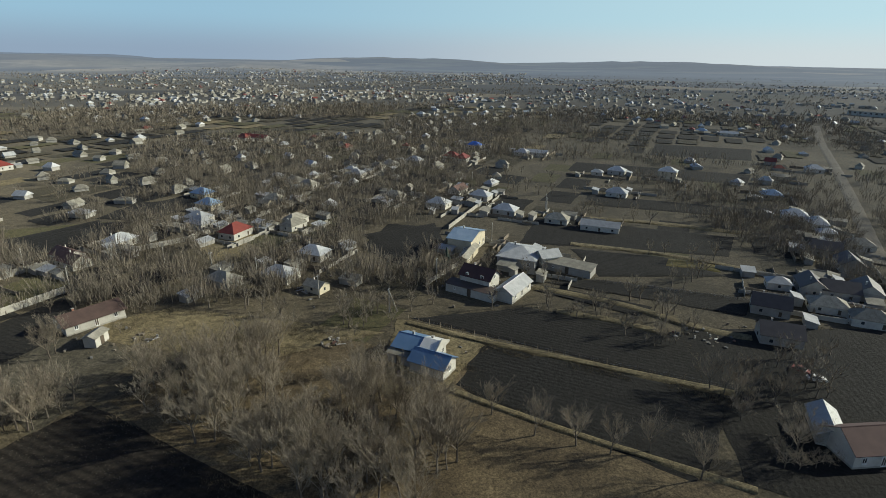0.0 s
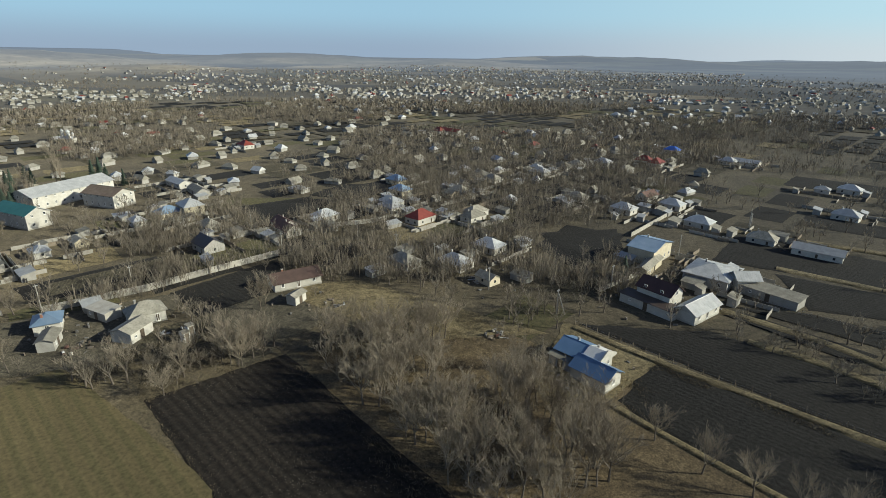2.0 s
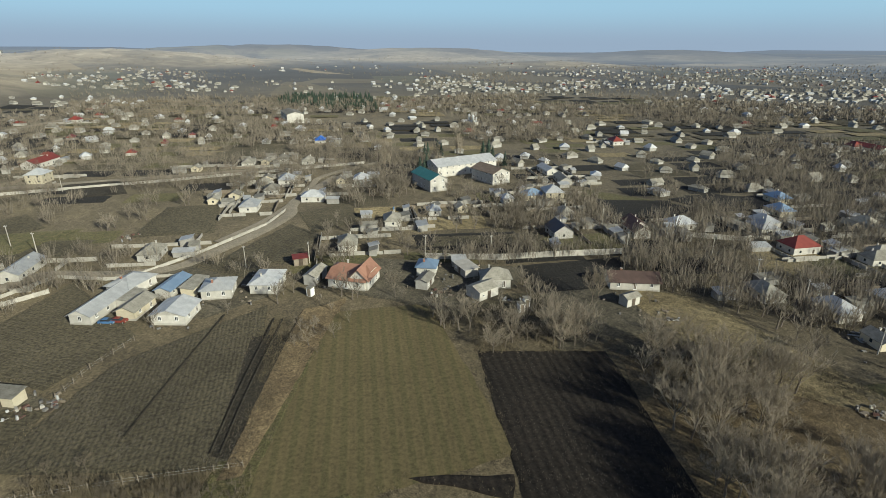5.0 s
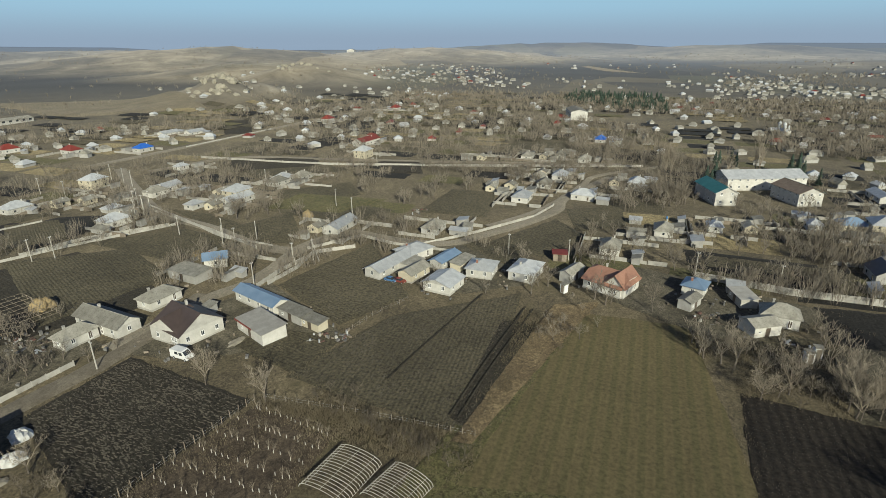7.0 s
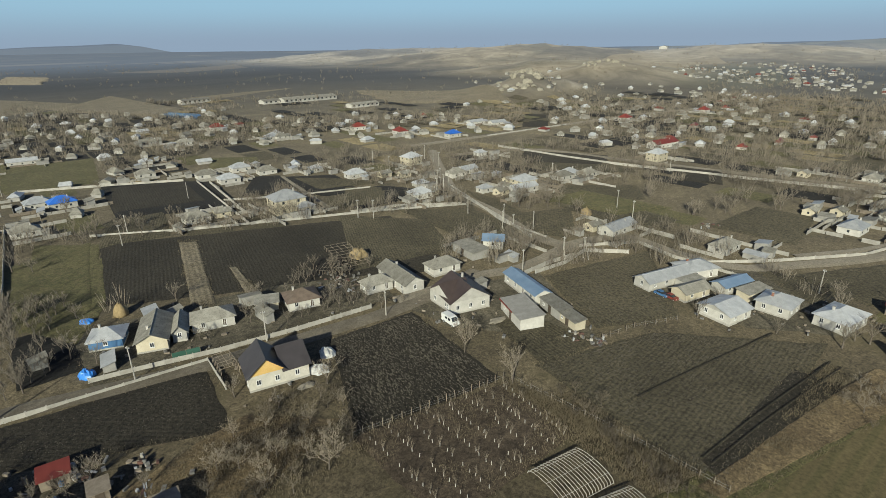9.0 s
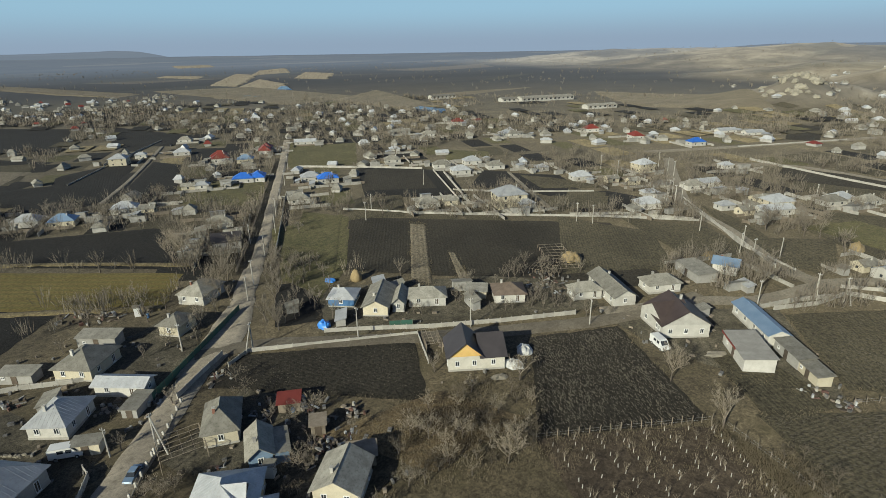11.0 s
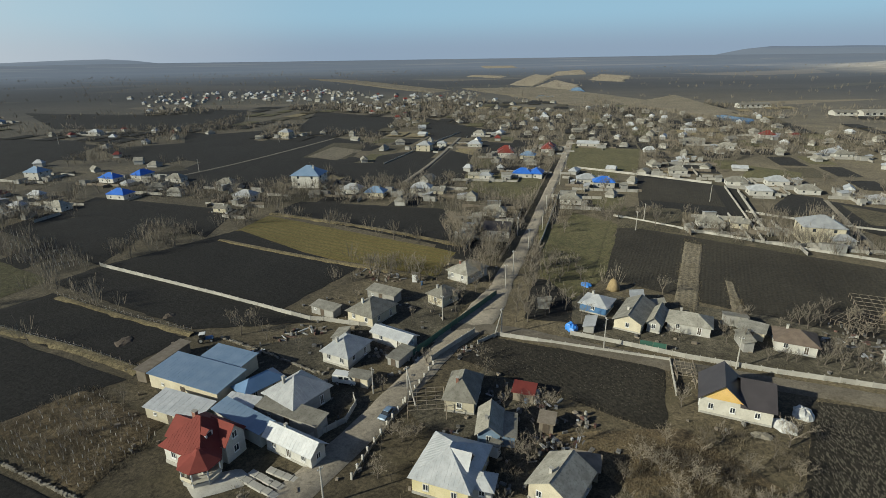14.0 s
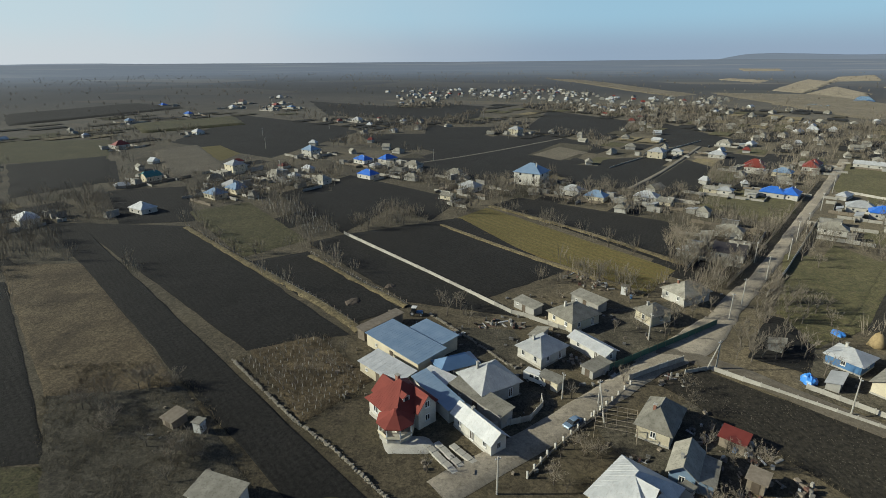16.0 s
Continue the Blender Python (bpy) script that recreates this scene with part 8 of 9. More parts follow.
pole(-181.2, -89.4, 7)
pole(-12.0, 110.6, 6, 10)
pole(-118.5, 71.3, 6)
pole(-109.0, 86.6, 6)
pole(-91.3, 121.0, 6)
pole(-76.9, 139.0, 6)
pole(-60.8, 132.2, 6)
pole(-47.8, 128.7, 6)
pole(-29.5, 117.6, 6)
pole(-129.8, 42.4, 6)
pole(-111.0, 132.8, 6)
pole(-1.6, 128.7, 6.5)
pole(15.3, 162.2, 6)
pole(38.4, 195.7, 6, 60)
pole(12.7, 240.6, 6)
pole(101.1, 222.3, 6)
pole(39.1, 201.1, 6)
pole(-18.6, -100.3, 6)
pole(-36.3, -112.9, 6.5)
pole(-50.8, -138.3, 6.5)
pole(-69.1, -172.8, 6.5)
pole(213.1, -349.1, 6)
pole(137.5, -237.2, 6)
pole(183.1, -395.4, 7)
pole(182.1, -299.9, 7)
pole(-40.6, -120.5, 7)
pole(-220.2, -110.9, 7)
pole(-186.4, -89.5, 7)
pole(-233.2, -125.4, 7)
pole(-152.1, -44.4, 6)
pole(-148.7, -53.1, 6)
pole(-97.3, -156.5, 6)

# ---- vehicles, trellises, heaps ----
van(2.1, -80.9, 156)
van(-88.0, -41.7, 63, None, "white minibus parked beside the brown-roofed house")
car(-4.1, -70.3, 53, SKYBLUE, "silver-blue small car parked on the dirt street")
car(-119.8, -4.3, 57, BLUEPAINT, "dark blue car in a farmyard")
car(-119.0, -2.2, 58, RED, "dark red car in a farmyard")
car(68.4, 85.2, -11, WHITEPAINT, "white car parked in a shaded yard")
car(67.5, 88.0, -47, RED, "red car parked in a shaded yard")
tractor(29.6, -101.4, -177)
frame_house(-56.8, -9.4, 147, 8.4, 7.3, 1.25, "collapsed grey greenhouse skeleton over weeds", CONCRETE, 16, True)
frame_house(-53.6, -1.9, 140, 6.6, 6.8, 1.25, "second grey greenhouse skeleton beside the first", CONCRETE, 14, True)
frame_house(-10.5, -70.6, 84, 5.7, 6.0, 2.2, "grey timber vine trellis in a front garden", WOOD, 5, False)
frame_house(-55.8, -70.4, 63, 5.6, 3.0, 2.2, "raw timber frame of an unfinished shed", WOOD, 5, False)
frame_house(-101.9, -81.0, 111, 5.9, 9.0, 1.2, "stack of grey timber rails", WOOD, 7, False)
frame_house(-108.9, -82.8, 55, 17.6, 6.8, 1.2, "grey timber rack in a garden", WOOD, 8, False)
tarp_heap(-67.8, -57.5, 1.9, 1.5, 1.15, PLASTIC, "white film-covered heap beside an unfinished house", "covered_mound", "heap")
tarp_heap(-62.6, -55.6, 2.0, 1.3, 1.1, PLASTIC, "pale plastic-covered heap of building stuff", "covered_mound", "heap")
tarp_heap(-58.1, -54.5, 1.5, 0.8, 0.5, STONE, "loose pile of pale rubble", "covered_mound", "heap")
tarp_heap(-43.8, -91.1, 1.6, 1.2, 1.4, TARP, "heap under a bright blue tarpaulin", "covered_mound", "heap")
tarp_heap(-56.1, -110.9, 1.6, 1.2, 0.8, TARP, "blue tarpaulin spread over a heap", "covered_mound", "heap")
tarp_heap(-61.4, -107.5, 1.5, 1.5, 2.6, STRAW, "small haystack behind cottages", "haystack", "haystack")
tarp_heap(-111.4, -79.6, 1.8, 1.8, 2.2, STRAW, "haystack beside a timber rack", "haystack", "haystack")
tarp_heap(-110.4, -80.4, 2, 2, 2.4, STRAW, "round straw stack in a yard", "haystack", "haystack")
tarp_heap(-173.6, -33.2, 3, 2, 2.2, STRAW, "straw heap behind a farm", "haystack", "haystack")
tarp_heap(-139.8, -57.1, 2, 1.6, 1.8, STRAW, "straw heap beside a house", "haystack", "haystack")
tarp_heap(-93.3, -33.4, 2.2, 1, 0.6, STONE, "pile of pale stone beside a house", "covered_mound", "heap")
tarp_heap(40.1, -114.9, 1.6, 1.2, 0.45, DARKWOOD, "dark brush heap on a ploughed plot", "covered_mound", "heap")
tarp_heap(45.7, -104.6, 2, 1.6, 0.5, DARKWOOD, "dark brush heap in a garden plot", "covered_mound", "heap")
scrap(-3.5, -131.2, 3, 16)
scrap(-7.1, -127.5, 3.5, 16)
scrap(-10.9, -126.4, 3, 16)
scrap(-24.5, -72.7, 3, 16)
scrap(-22.8, -66.2, 2.2, 16)
scrap(-26.5, -58.6, 2.4, 18)
scrap(-29.8, -57.0, 2.2, 16)
scrap(-33.0, -62.5, 2.6, 16)
scrap(-5.0, -90.2, 2.0, 14)
scrap(18.6, -95.6, 2.0, 14)
scrap(8.2, -101.5, 2.4, 14)
scrap(-12.8, -63.2, 2.0, 14)
scrap(14.0, -100.4, 2.6, 14)
scrap(-29.9, -68.4, 3, 16)
scrap(-25.7, -56.8, 3, 16)
scrap(-93.3, -17.7, 2, 16)
scrap(-93.6, -13.3, 1.8, 16)
scrap(-97.7, -78.3, 4, 16)
scrap(-92.0, -72.1, 3.5, 16)
scrap(-95.2, -77.1, 4, 16)
scrap(-97.4, -72.8, 4, 16)
scrap(-22.2, 96.0, 2, 16)
scrap(-29.1, 141.1, 4, 16)
scrap(-33.8, 121.7, 3, 16)
scrap(52.8, 101.4, 5, 16)
scrap(57.7, 100.4, 4, 16)
scrap(-61.0, 96.9, 3, 16)
scrap(48.1, 179.6, 5, 16)
scrap(-84.8, 74.3, 4, 16)
scrap(-95.4, 62.3, 3, 16)
scrap(-156.0, -243.4, 3, 16)
scrap(45.5, -202.9, 5, 16)
scrap(-20.5, -86.6, 3, 16)
scrap(-10.2, -87.3, 2, 16)
scrap(-177.2, 3.6, 3, 16)
outhouse(-18.4, -58.4, 51)
outhouse(-78.8, 71.9, 79)
outhouse(-80.1, 74.5, 69)
outhouse(-110.7, 35.9, 35)
outhouse(-15.7, -122.5, 71)
outhouse(50.9, -56.4, 86)
barrel(-26.7, -69.1, BLUEPAINT)
barrel(-27.6, -69.5, BLUEPAINT)
barrel(-17.0, -120.0, BLUEPAINT)
barrel(-162.6, 84.5, BLUEPAINT)
stake_rows(((-50.8, -40.2), (-74.0, -24.2), (-65.8, -10.7), (-43.0, -20.8)), 8, 15, "row of limewashed saplings and stakes")
stake_rows(((57.6, -76.4), (45.9, -88.8), (29.6, -72.5), (37.0, -62.3)), 11, 14, "row of young vines on stakes in weeds")
stake_rows(((120.9, -186.2), (109.6, -191.5), (70.1, -154.7), (76.7, -146.2)), 9, 12, "row of tall pale vine stakes", 2.6)

# ---- trees and shrubs ----
grove(((-53.6, 75.3), (-39.3, 95.4), (-15.3, 86.7), (-21.1, 57.3)), 60, ("big", "fruit"), (0.75, 1.15), 1.2)
grove(((-21.1, 57.3), (-15.3, 83.6), (-1.8, 73.8), (5.1, 60.3)), 46, ("big", "fruit"), (0.75, 1.15), 1.2)
grove(((-20.6, 56.3), (-8.3, 64.7), (0.8, 52.6), (-7.8, 45.9)), 16, ("big", "fruit"), (0.75, 1.1), 1.2)
tree(8.3, 73.8, "big", 0.75)
tree(14.4, 68.8, "big", 0.75)
tree(20.4, 66.6, "big", 0.75)
tree(25.0, 64.9, "big", 0.75)
tree(31.1, 65.6, "big", 0.75)
tree(36.2, 60.0, "big", 0.75)
tree(49.1, 80.2, "big", 0.75)
tree(56.2, 77.2, "big", 0.75)
tree(47.4, 81.8, "big", 0.75)
tree(53.0, 82.0, "big", 0.75)
tree(61.1, 80.5, "big", 0.75)
tree(-73.8, 88.7, "big", 0.9)
tree(-99.2, 51.9, "big", 0.75)
tree(-74.1, 90.6, "big", 0.8)
grove(((-75.7, 78.8), (-66.3, 80.7), (-59.2, 71.5), (-66.7, 67.3)), 8, ("fruit", "big"), (0.7, 1), 1.2)
grove(((-77.7, 58.9), (-66.4, 80.3), (-58.0, 74.6), (-68.8, 54.3)), 14, ("fruit", "bush"), (0.8, 1.2), 1.2)
grove(((-107.1, 35.5), (-101.9, 44.1), (-83.4, 30.8), (-86.5, 22.7)), 12, ("bush", "fruit"), (0.5, 0.9), 1.2)
grove(((-43.8, -57.6), (-63.0, -52.5), (-48.3, -36.7), (-29.7, -44.5)), 34, ("bush", "bush", "fruit"), (0.6, 1.15), 1.2)
grove(((-37.6, -108.9), (-53.0, -110.5), (-40.8, -93.1), (-31.5, -95.7)), 6, ("big", "fruit"), (0.6, 0.9), 1.2)
grove(((-58.6, -156.4), (-72.3, -160.0), (-52.2, -119.1), (-44.2, -118.9)), 8, ("big", "fruit"), (0.6, 0.9), 1.2)
tree(-29.6, -147.3, "big", 1.0)
tree(-32.7, -143.1, "big", 0.9)
tree(-33.0, -151.0, "big", 1.1)
tree(-47.0, -162.3, "big", 0.7)
tree(-32.2, -118.8, "big", 0.7)
tree(-30.2, -121.8, "big", 0.6)
grove(((-67.9, -7.5), (-60.6, 8.2), (-56.4, 7.0), (-63.1, -10.4)), 26, ("bush",), (0.5, 0.9), 0.7)
tree(-79.1, -34.6, "big", 0.75)
tree(-73.7, -23.4, "big", 0.8)
grove(((80.5, -61.2), (61.6, -67.1), (43.3, -50.2), (58.6, -45.6)), 36, ("bush", "fruit"), (0.6, 1.0), 0.8)
grove(((-115.4, 68.3), (-109.5, 104.0), (-102.1, 100.8), (-110.6, 67.2)), 18, ("fruit", "big"), (0.5, 0.9), 1.2)
grove(((-88.2, 52.3), (-83.9, 83.5), (-62.9, 72.9), (-70.7, 54.4)), 34, ("fruit", "bush", "big"), (0.6, 1.0), 1)
grove(((-76.5, -15.7), (-73.2, -2.4), (-65.9, -6.5), (-70.5, -14.8)), 8, ("bush",), (0.5, 0.9), 1.2)
grove(((55.5, -76.8), (46.4, -86.8), (31.0, -72.1), (36.1, -63.2)), 12, ("fruit", "bush"), (0.4, 0.7), 1.2)
grove(((-56.3, 123.0), (-24.1, 135.1), (-15.0, 110.7), (-41.5, 110.4)), 1, ("bush",), (0.5, 0.9), 1.2)
grove(((-21.9, 113.5), (-10.5, 113.0), (-9.5, 99.9), (-22.2, 96.0)), 16, ("bush", "fruit"), (0.8, 1.1), 1.2)
grove(((-60.1, 87.8), (-39.3, 98.4), (-30.8, 86.8), (-44.4, 75.4)), 26, ("big", "fruit", "bush"), (0.6, 1.0), 1.2)
grove(((-83.9, 75.8), (-67.2, 81.3), (-57.4, 68.9), (-69.0, 61.0)), 14, ("fruit", "big"), (0.7, 1.0), 1.2)
grove(((-11.2, 146.2), (-0.1, 151.9), (-1.1, 127.4), (-11.2, 125.8)), 12, ("big", "fruit"), (0.5, 0.8), 1.2)
grove(((-151.5, 99.7), (-147.6, 121.4), (-131.4, 122.9), (-132.6, 98.3)), 14, ("fruit", "big"), (0.6, 0.9), 1.2)
grove(((-117.0, 79.2), (-108.4, 96.1), (-103.2, 98.8), (-108.5, 83.5)), 8, ("fruit",), (0.6, 0.9), 1.2)
grove(((-87.2, 107.0), (-81.3, 119.7), (-69.1, 111.9), (-71.3, 95.1)), 8, ("fruit", "bush"), (0.6, 0.9), 1.2)
grove(((-189.5, 77.5), (-203.3, 117.3), (-176.3, 103.1), (-171.8, 72.9)), 24, ("big",), (0.7, 1.1), 2)
grove(((-72.9, -84.8), (-97.2, -66.9), (-92.0, -61.4), (-69.2, -76.4)), 22, ("fruit", "bush"), (0.6, 0.9), 1.2)
grove(((-82.9, -97.6), (-113.4, -78.6), (-105.1, -69.0), (-77.0, -86.0)), 18, ("fruit", "bush"), (0.6, 0.9), 1.2)
grove(((-22.8, -83.3), (-29.5, -65.2), (-22.6, -49.9), (-16.9, -51.6)), 12, ("fruit", "bush"), (0.6, 0.9), 1.2)
grove(((-3.3, -66.2), (-9.7, -65.8), (-7.4, -55.0), (-1.3, -56.9)), 10, ("fruit", "bush"), (0.6, 0.9), 1.2)
grove(((27.6, -112.3), (14.4, -101.3), (16.0, -98.0), (27.6, -105.6)), 6, ("big", "fruit"), (0.5, 0.8), 1.2)
grove(((-93.0, -170.9), (-111.3, -158.1), (-100.5, -141.7), (-87.2, -158.9)), 10, ("big", "fruit"), (0.6, 0.9), 1.2)
grove(((-49.9, -131.0), (-60.0, -121.9), (-46.1, -89.1), (-35.0, -100.8)), 22, ("big", "fruit"), (0.6, 0.9), 1.2)
grove(((-46.9, -58.7), (-53.3, -45.2), (-40.5, -38.2), (-33.2, -51.4)), 14, ("fruit", "bush"), (0.6, 1.0), 1.4)
grove(((51.8, 93.9), (78.6, 94.9), (55.6, 60.3), (44.8, 61.0)), 34, ("big", "fruit"), (0.6, 0.95), 1.2)
grove(((38.6, 105.6), (54.6, 102.7), (50.8, 93.7), (38.4, 97.5)), 14, ("fruit", "bush"), (0.6, 1.0), 1.2)
grove(((22.7, 117.5), (45.5, 108.9), (43.6, 105.0), (21.9, 111.5)), 16, ("fruit", "bush"), (0.4, 0.8), 1.2)

for px, py in ((-19.5, -103.5), (-24.0, -108.0), (-27.8, -112.8), (-31.0, -118.4), (-34.2, -124.5), (-37.5, -130.6), (-41.0, -137.4), (-45.2, -144.5), (-48.6, -151.0), (-52.3, -158.5), (-57.0, -167.0), (-61.5, -175.5), (-66.8, -186.0), (-72.0, -196.5)):
    tree(px + 2.2, py, "fruit", random.uniform(0.7, 1.1), "bare garden tree beside the street fence", "street trees")

# ---- street walls ----
fence(((7.9, -66.9), (5.2, -68.3), (2.3, -70.0), (0.6, -74.0), (0.9, -75.9)), "panel", 1.1, 2.2, "low pale courtyard wall round a dark plot")
fence(((-13.6, -84.5), (-19.0, -89.2), (-23.8, -93.1)), "panel", 1.4, 2.4, "pale blue-grey wall at the street corner")
fence(((-7.4, -73.2), (-10.4, -77.7), (-13.7, -83.1)), "pillar", 0.95, 2.1, "grey street wall with white pointed pillars")

# ---- the red-roofed house ----
red_house(22.2, -67.0, 144, 7.2, 7.3)

# ---- along the far street ----
fence(((-40.3, -131.8), (-50.2, -149.6), (-76.1, -200.8), (-109.1, -266.0)), "picket", 1.3, 3.0, "grey picket fence beside the village street")
fence(((-47.9, -127.7), (-57.8, -145.7), (-83.7, -196.9)), "panel", 1.2, 3.0, "pale low panel wall beside the village street")
pole(-61.1, -154.8, 6.5)
pole(-75.5, -183.3, 6.5)
pole(-90.4, -212.8, 6.5)
pole(-105.3, -242.2, 6.5)

# ---- verges and weeds ----
strip("verge", ((22.5, 126.1), (42.4, 116.2), (55.1, 105.3), (64.9, 100.6)), 3.0, DRY, "strip of tall dead grass between plots", 1.2, "verge")
strip("verge", ((26.2, 112.1), (37.4, 107.9), (47.7, 102.0)), 3.0, DRY, "strip of tall dead grass between plots", 1.2, "verge")
strip("verge", ((-7.4, 105.5), (9.0, 97.5), (33.6, 87.5), (51.3, 80.6)), 2.2, DRY, "strip of tall dead grass between plots", 1.2, "verge")
strip("verge", ((1.6, 80.4), (12.0, 74.2), (23.5, 67.8), (35.0, 62.0), (43.0, 58.0)), 1.6, DRY, "strip of tall dead grass between plots", 1.0, "verge")
strip("verge", ((39.9, 160.1), (66.5, 151.0), (85.4, 139.2)), 3, DRY, "strip of tall dead grass between plots", 1.2, "verge")
strip("verge", ((34.5, 193.0), (73.3, 184.2), (103.3, 172.7)), 4, DRY, "strip of tall dead grass between plots", 1.2, "verge")
strip("verge", ((122.6, -147.4), (83.1, -121.3), (54.3, -103.3), (38.8, -92.1)), 2.2, DRY, "strip of tall dead grass between plots", 1.2, "verge")
strip("verge", ((69.3, -131.0), (47.6, -114.9), (32.8, -104.9)), 1.8, DRY, "strip of tall dead grass between plots", 1.2, "verge")
strip("verge", ((39.5, -167.2), (11.2, -145.2), (-20.5, -122.8)), 2.0, DRY, "strip of tall dead grass between plots", 1.2, "verge")
strip("verge", ((27.0, -194.8), (-4.2, -171.4), (-33.3, -145.4)), 2.5, DRY, "strip of tall dead grass between plots", 1.2, "verge")
slab_path((17.0, -61.3), (11.2, -56.2), 1.0)
slab_path((15.3, -61.7), (10.1, -57.1), 1.0)
slab_path((13.0, -61.7), (8.5, -58.3), 1.0)

# ---- far landmarks ----
church(-321, 231, 20)
big_hall(-409, 128, 28, 12, 7, -8)
big_hall(-451, -377, 60, 14, 3.6, -20)
big_hall(-423, -395, 30, 12, 3.2, -20)
big_hall(-423, -291, 30, 10, 3.2, -20)
big_hall(-392, -473, 30, 10, 3.6, -10)
big_hall(459, 584, 60, 14, 5, -60)
big_hall(-3207, -298, 90, 40, 14, 0)
field("water", ((-297, -415), (-301, -362), (-321, -379), (-319, -424)), WATER, "still grey-blue pond below far fields", 10, 1.0)
field("water", ((-228, -638), (-251, -612), (-274, -668), (-246, -677)), WATER, "still grey-blue pond below far fields", 10, 1.0)
field("water", ((-304, -720), (-335, -724), (-371, -823), (-360, -831)), WATER, "still grey-blue pond below far fields", 10, 1.0)
field("field", ((-286, -928), (-311, -870), (-477, -1197), (-486, -1355)), soil_at("stubble", 20), "pale stubble field far beyond the village", 16, 1.0, 8.0)
field("field", ((-311, -870), (-319, -736), (-397, -879), (-420, -1054)), soil_at("stubble", 20), "pale stubble field far beyond the village", 16, 1.0, 8.0)
field("field", ((-462, -1211), (-583, -1258), (-711, -1576), (-582, -1461)), soil_at("stubble", 20), "pale stubble field far beyond the village", 16, 1.0, 8.0)
field("field", ((-469, -1011), (-501, -930), (-626, -1132), (-604, -1238)), soil_at("stubble", 20), "pale stubble field far beyond the village", 16, 1.0, 8.0)
field("field", ((-293, -1295), (-338, -1154), (-380, -1251), (-332, -1374)), soil_at("stubble", 20), "pale stubble field far beyond the village", 16, 1.0, 8.0)
field("field", ((-500, -1902), (-628, -1925), (-686, -2172), (-561, -2221)), soil_at("stubble", 20), "pale stubble field far beyond the village", 16, 1.0, 8.0)
field("field", ((75, -1364), (-130, -770), (-171, -817), (-2, -1299)), soil_at("tan", 20), "tan fallow field far beyond the village", 16, 1.0, 8.0)
field("field", ((559, -439), (520, -585), (414, -540), (469, -366)), soil_at("black", 150), "long dark ploughed strip of the open plain", 16, 1.2, 4.0)
field("field", ((363, -391), (307, -463), (261, -408), (311, -344)), LAWN, "olive grass strip between dark plain fields", 16, 1.3, 4.0)
field("field", ((247, -280), (236, -308), (166, -239), (181, -212)), soil_at("tan", 150), "tan fallow plot between dark gardens", 16, 0.3, 1.5)
field("field", ((220, -167), (294, -227), (262, -261), (204, -205)), soil_at("black", 150), "dark ploughed field of bare black soil", 16, 0.3, 1.5)
field("field", ((-185, -881), (-236, -524), (-345, -557), (-327, -858)), soil_at("tan", 60), "tan fallow grassland beyond the village", 16, 1.0, 10.0)
field("field", ((-287, -544), (-297, -394), (-343, -421), (-414, -639)), soil_at("tan", 60), "tan fallow grassland beyond the village", 16, 1.0, 10.0)
field("field", ((-576.8, -412.4), (-602.0, -245.2), (-484.3, -165.4), (-447.3, -274.0)), soil_at("tan", 60), "tan fallow grassland beyond the village", 16, 1.0, 10.0)
for _ in range(34):
    bx, by = bearing(random.gauss(108.0, 1.3), random.uniform(555, 625))
    rock(bx, by, random.uniform(2.0, 6.0), random.uniform(1.5, 4.0))
for _ in range(14):
    bx, by = bearing(random.uniform(97.5, 103.5), random.uniform(780, 880))
    rock(bx, by, random.uniform(2.5, 6.0), random.uniform(1.5, 3.5))
pine_wood(((-517.0, 148.1), (-432.5, 212.6), (-562.8, 266.1), (-613.9, 187.8)), 420)
fir(-233, 139, 0.8)
fir(-235, 142, 0.8)
fir(-232, 146, 0.9)
fir(-230, 147, 0.8)
fir(-219, 165, 0.9)
fir(-217, 167, 1.0)
fir(-211, 165, 0.8)
fir(-200, 164, 0.7)
fir(-198, 118, 0.8)
fir(1, 138, 0.6)
fir(-205, 120, 0.8)
fir(-206, 124, 0.9)
tree(-215.5, 108.5, "tall", 1.1)
tree(-213.4, 109.5, "tall", 1.2)
tree(-213.5, 133.7, "tall", 1.0)
tree(-218.3, 150.3, "tall", 1.2)
tree(-220.4, 150.4, "tall", 1.0)
tree(-238.6, 115.9, "tall", 1.1)
tree(-234.5, 116.6, "tall", 1.0)

# ---- the rest of the village, farther off ----
def town_share(b, r):
    """How thickly houses stand at a bearing (degrees to the left of +y) and distance."""
    if -40 <= b < -8:
        return 0.25 if r < 420 else (0.7 if r < 1500 else 0.0)
    if -8 <= b < 80:
        if 36 <= b < 78 and 420 < r < 470:
            return 0.2
        if r > 560 + max(0.0, 78 - b) * 24 or (b > 60 and r > 620):
            return 0.1 if r < 1500 else 0.0
        return 1.0 if 250 < r < 1700 else 0.5
    if 80 <= b < 112:
        if b > 94 and r > 520:
            return 0.12 if r < 900 else 0.0
        return 0.8 if r < 1300 else 0.0
    if 112 <= b < 138:
        return 0.75 if r < 430 else 0.0
    if 138 <= b < 166:
        return 0.7 if r < 540 else (0.25 if r < 640 else 0.0)
    if 166 <= b < 178:
        return 0.8 if r < 760 else 0.0
    if 178 <= b < 198:
        return 0.5 if 330 < r < 950 else 0.35 if r < 330 else 0.0
    if 196 <= b < 236:
        return 0.22 if r < 520 else 0.0
    return 0.0


SEEN = [(o.matrix_basis.translation.x / UNIT, o.matrix_basis.translation.y / UNIT) for o in scene.objects if o.parent is None and o.name.split(".")[0] == "house"]
rs = random.Random(11)
placed = list(SEEN)


ALONE = ((-4, 90), (-75, 103), (-57, -63), (60, 68), (-96, -44), (12, 122), (-118, 8), (-127, 0))  # houses with open ground round them


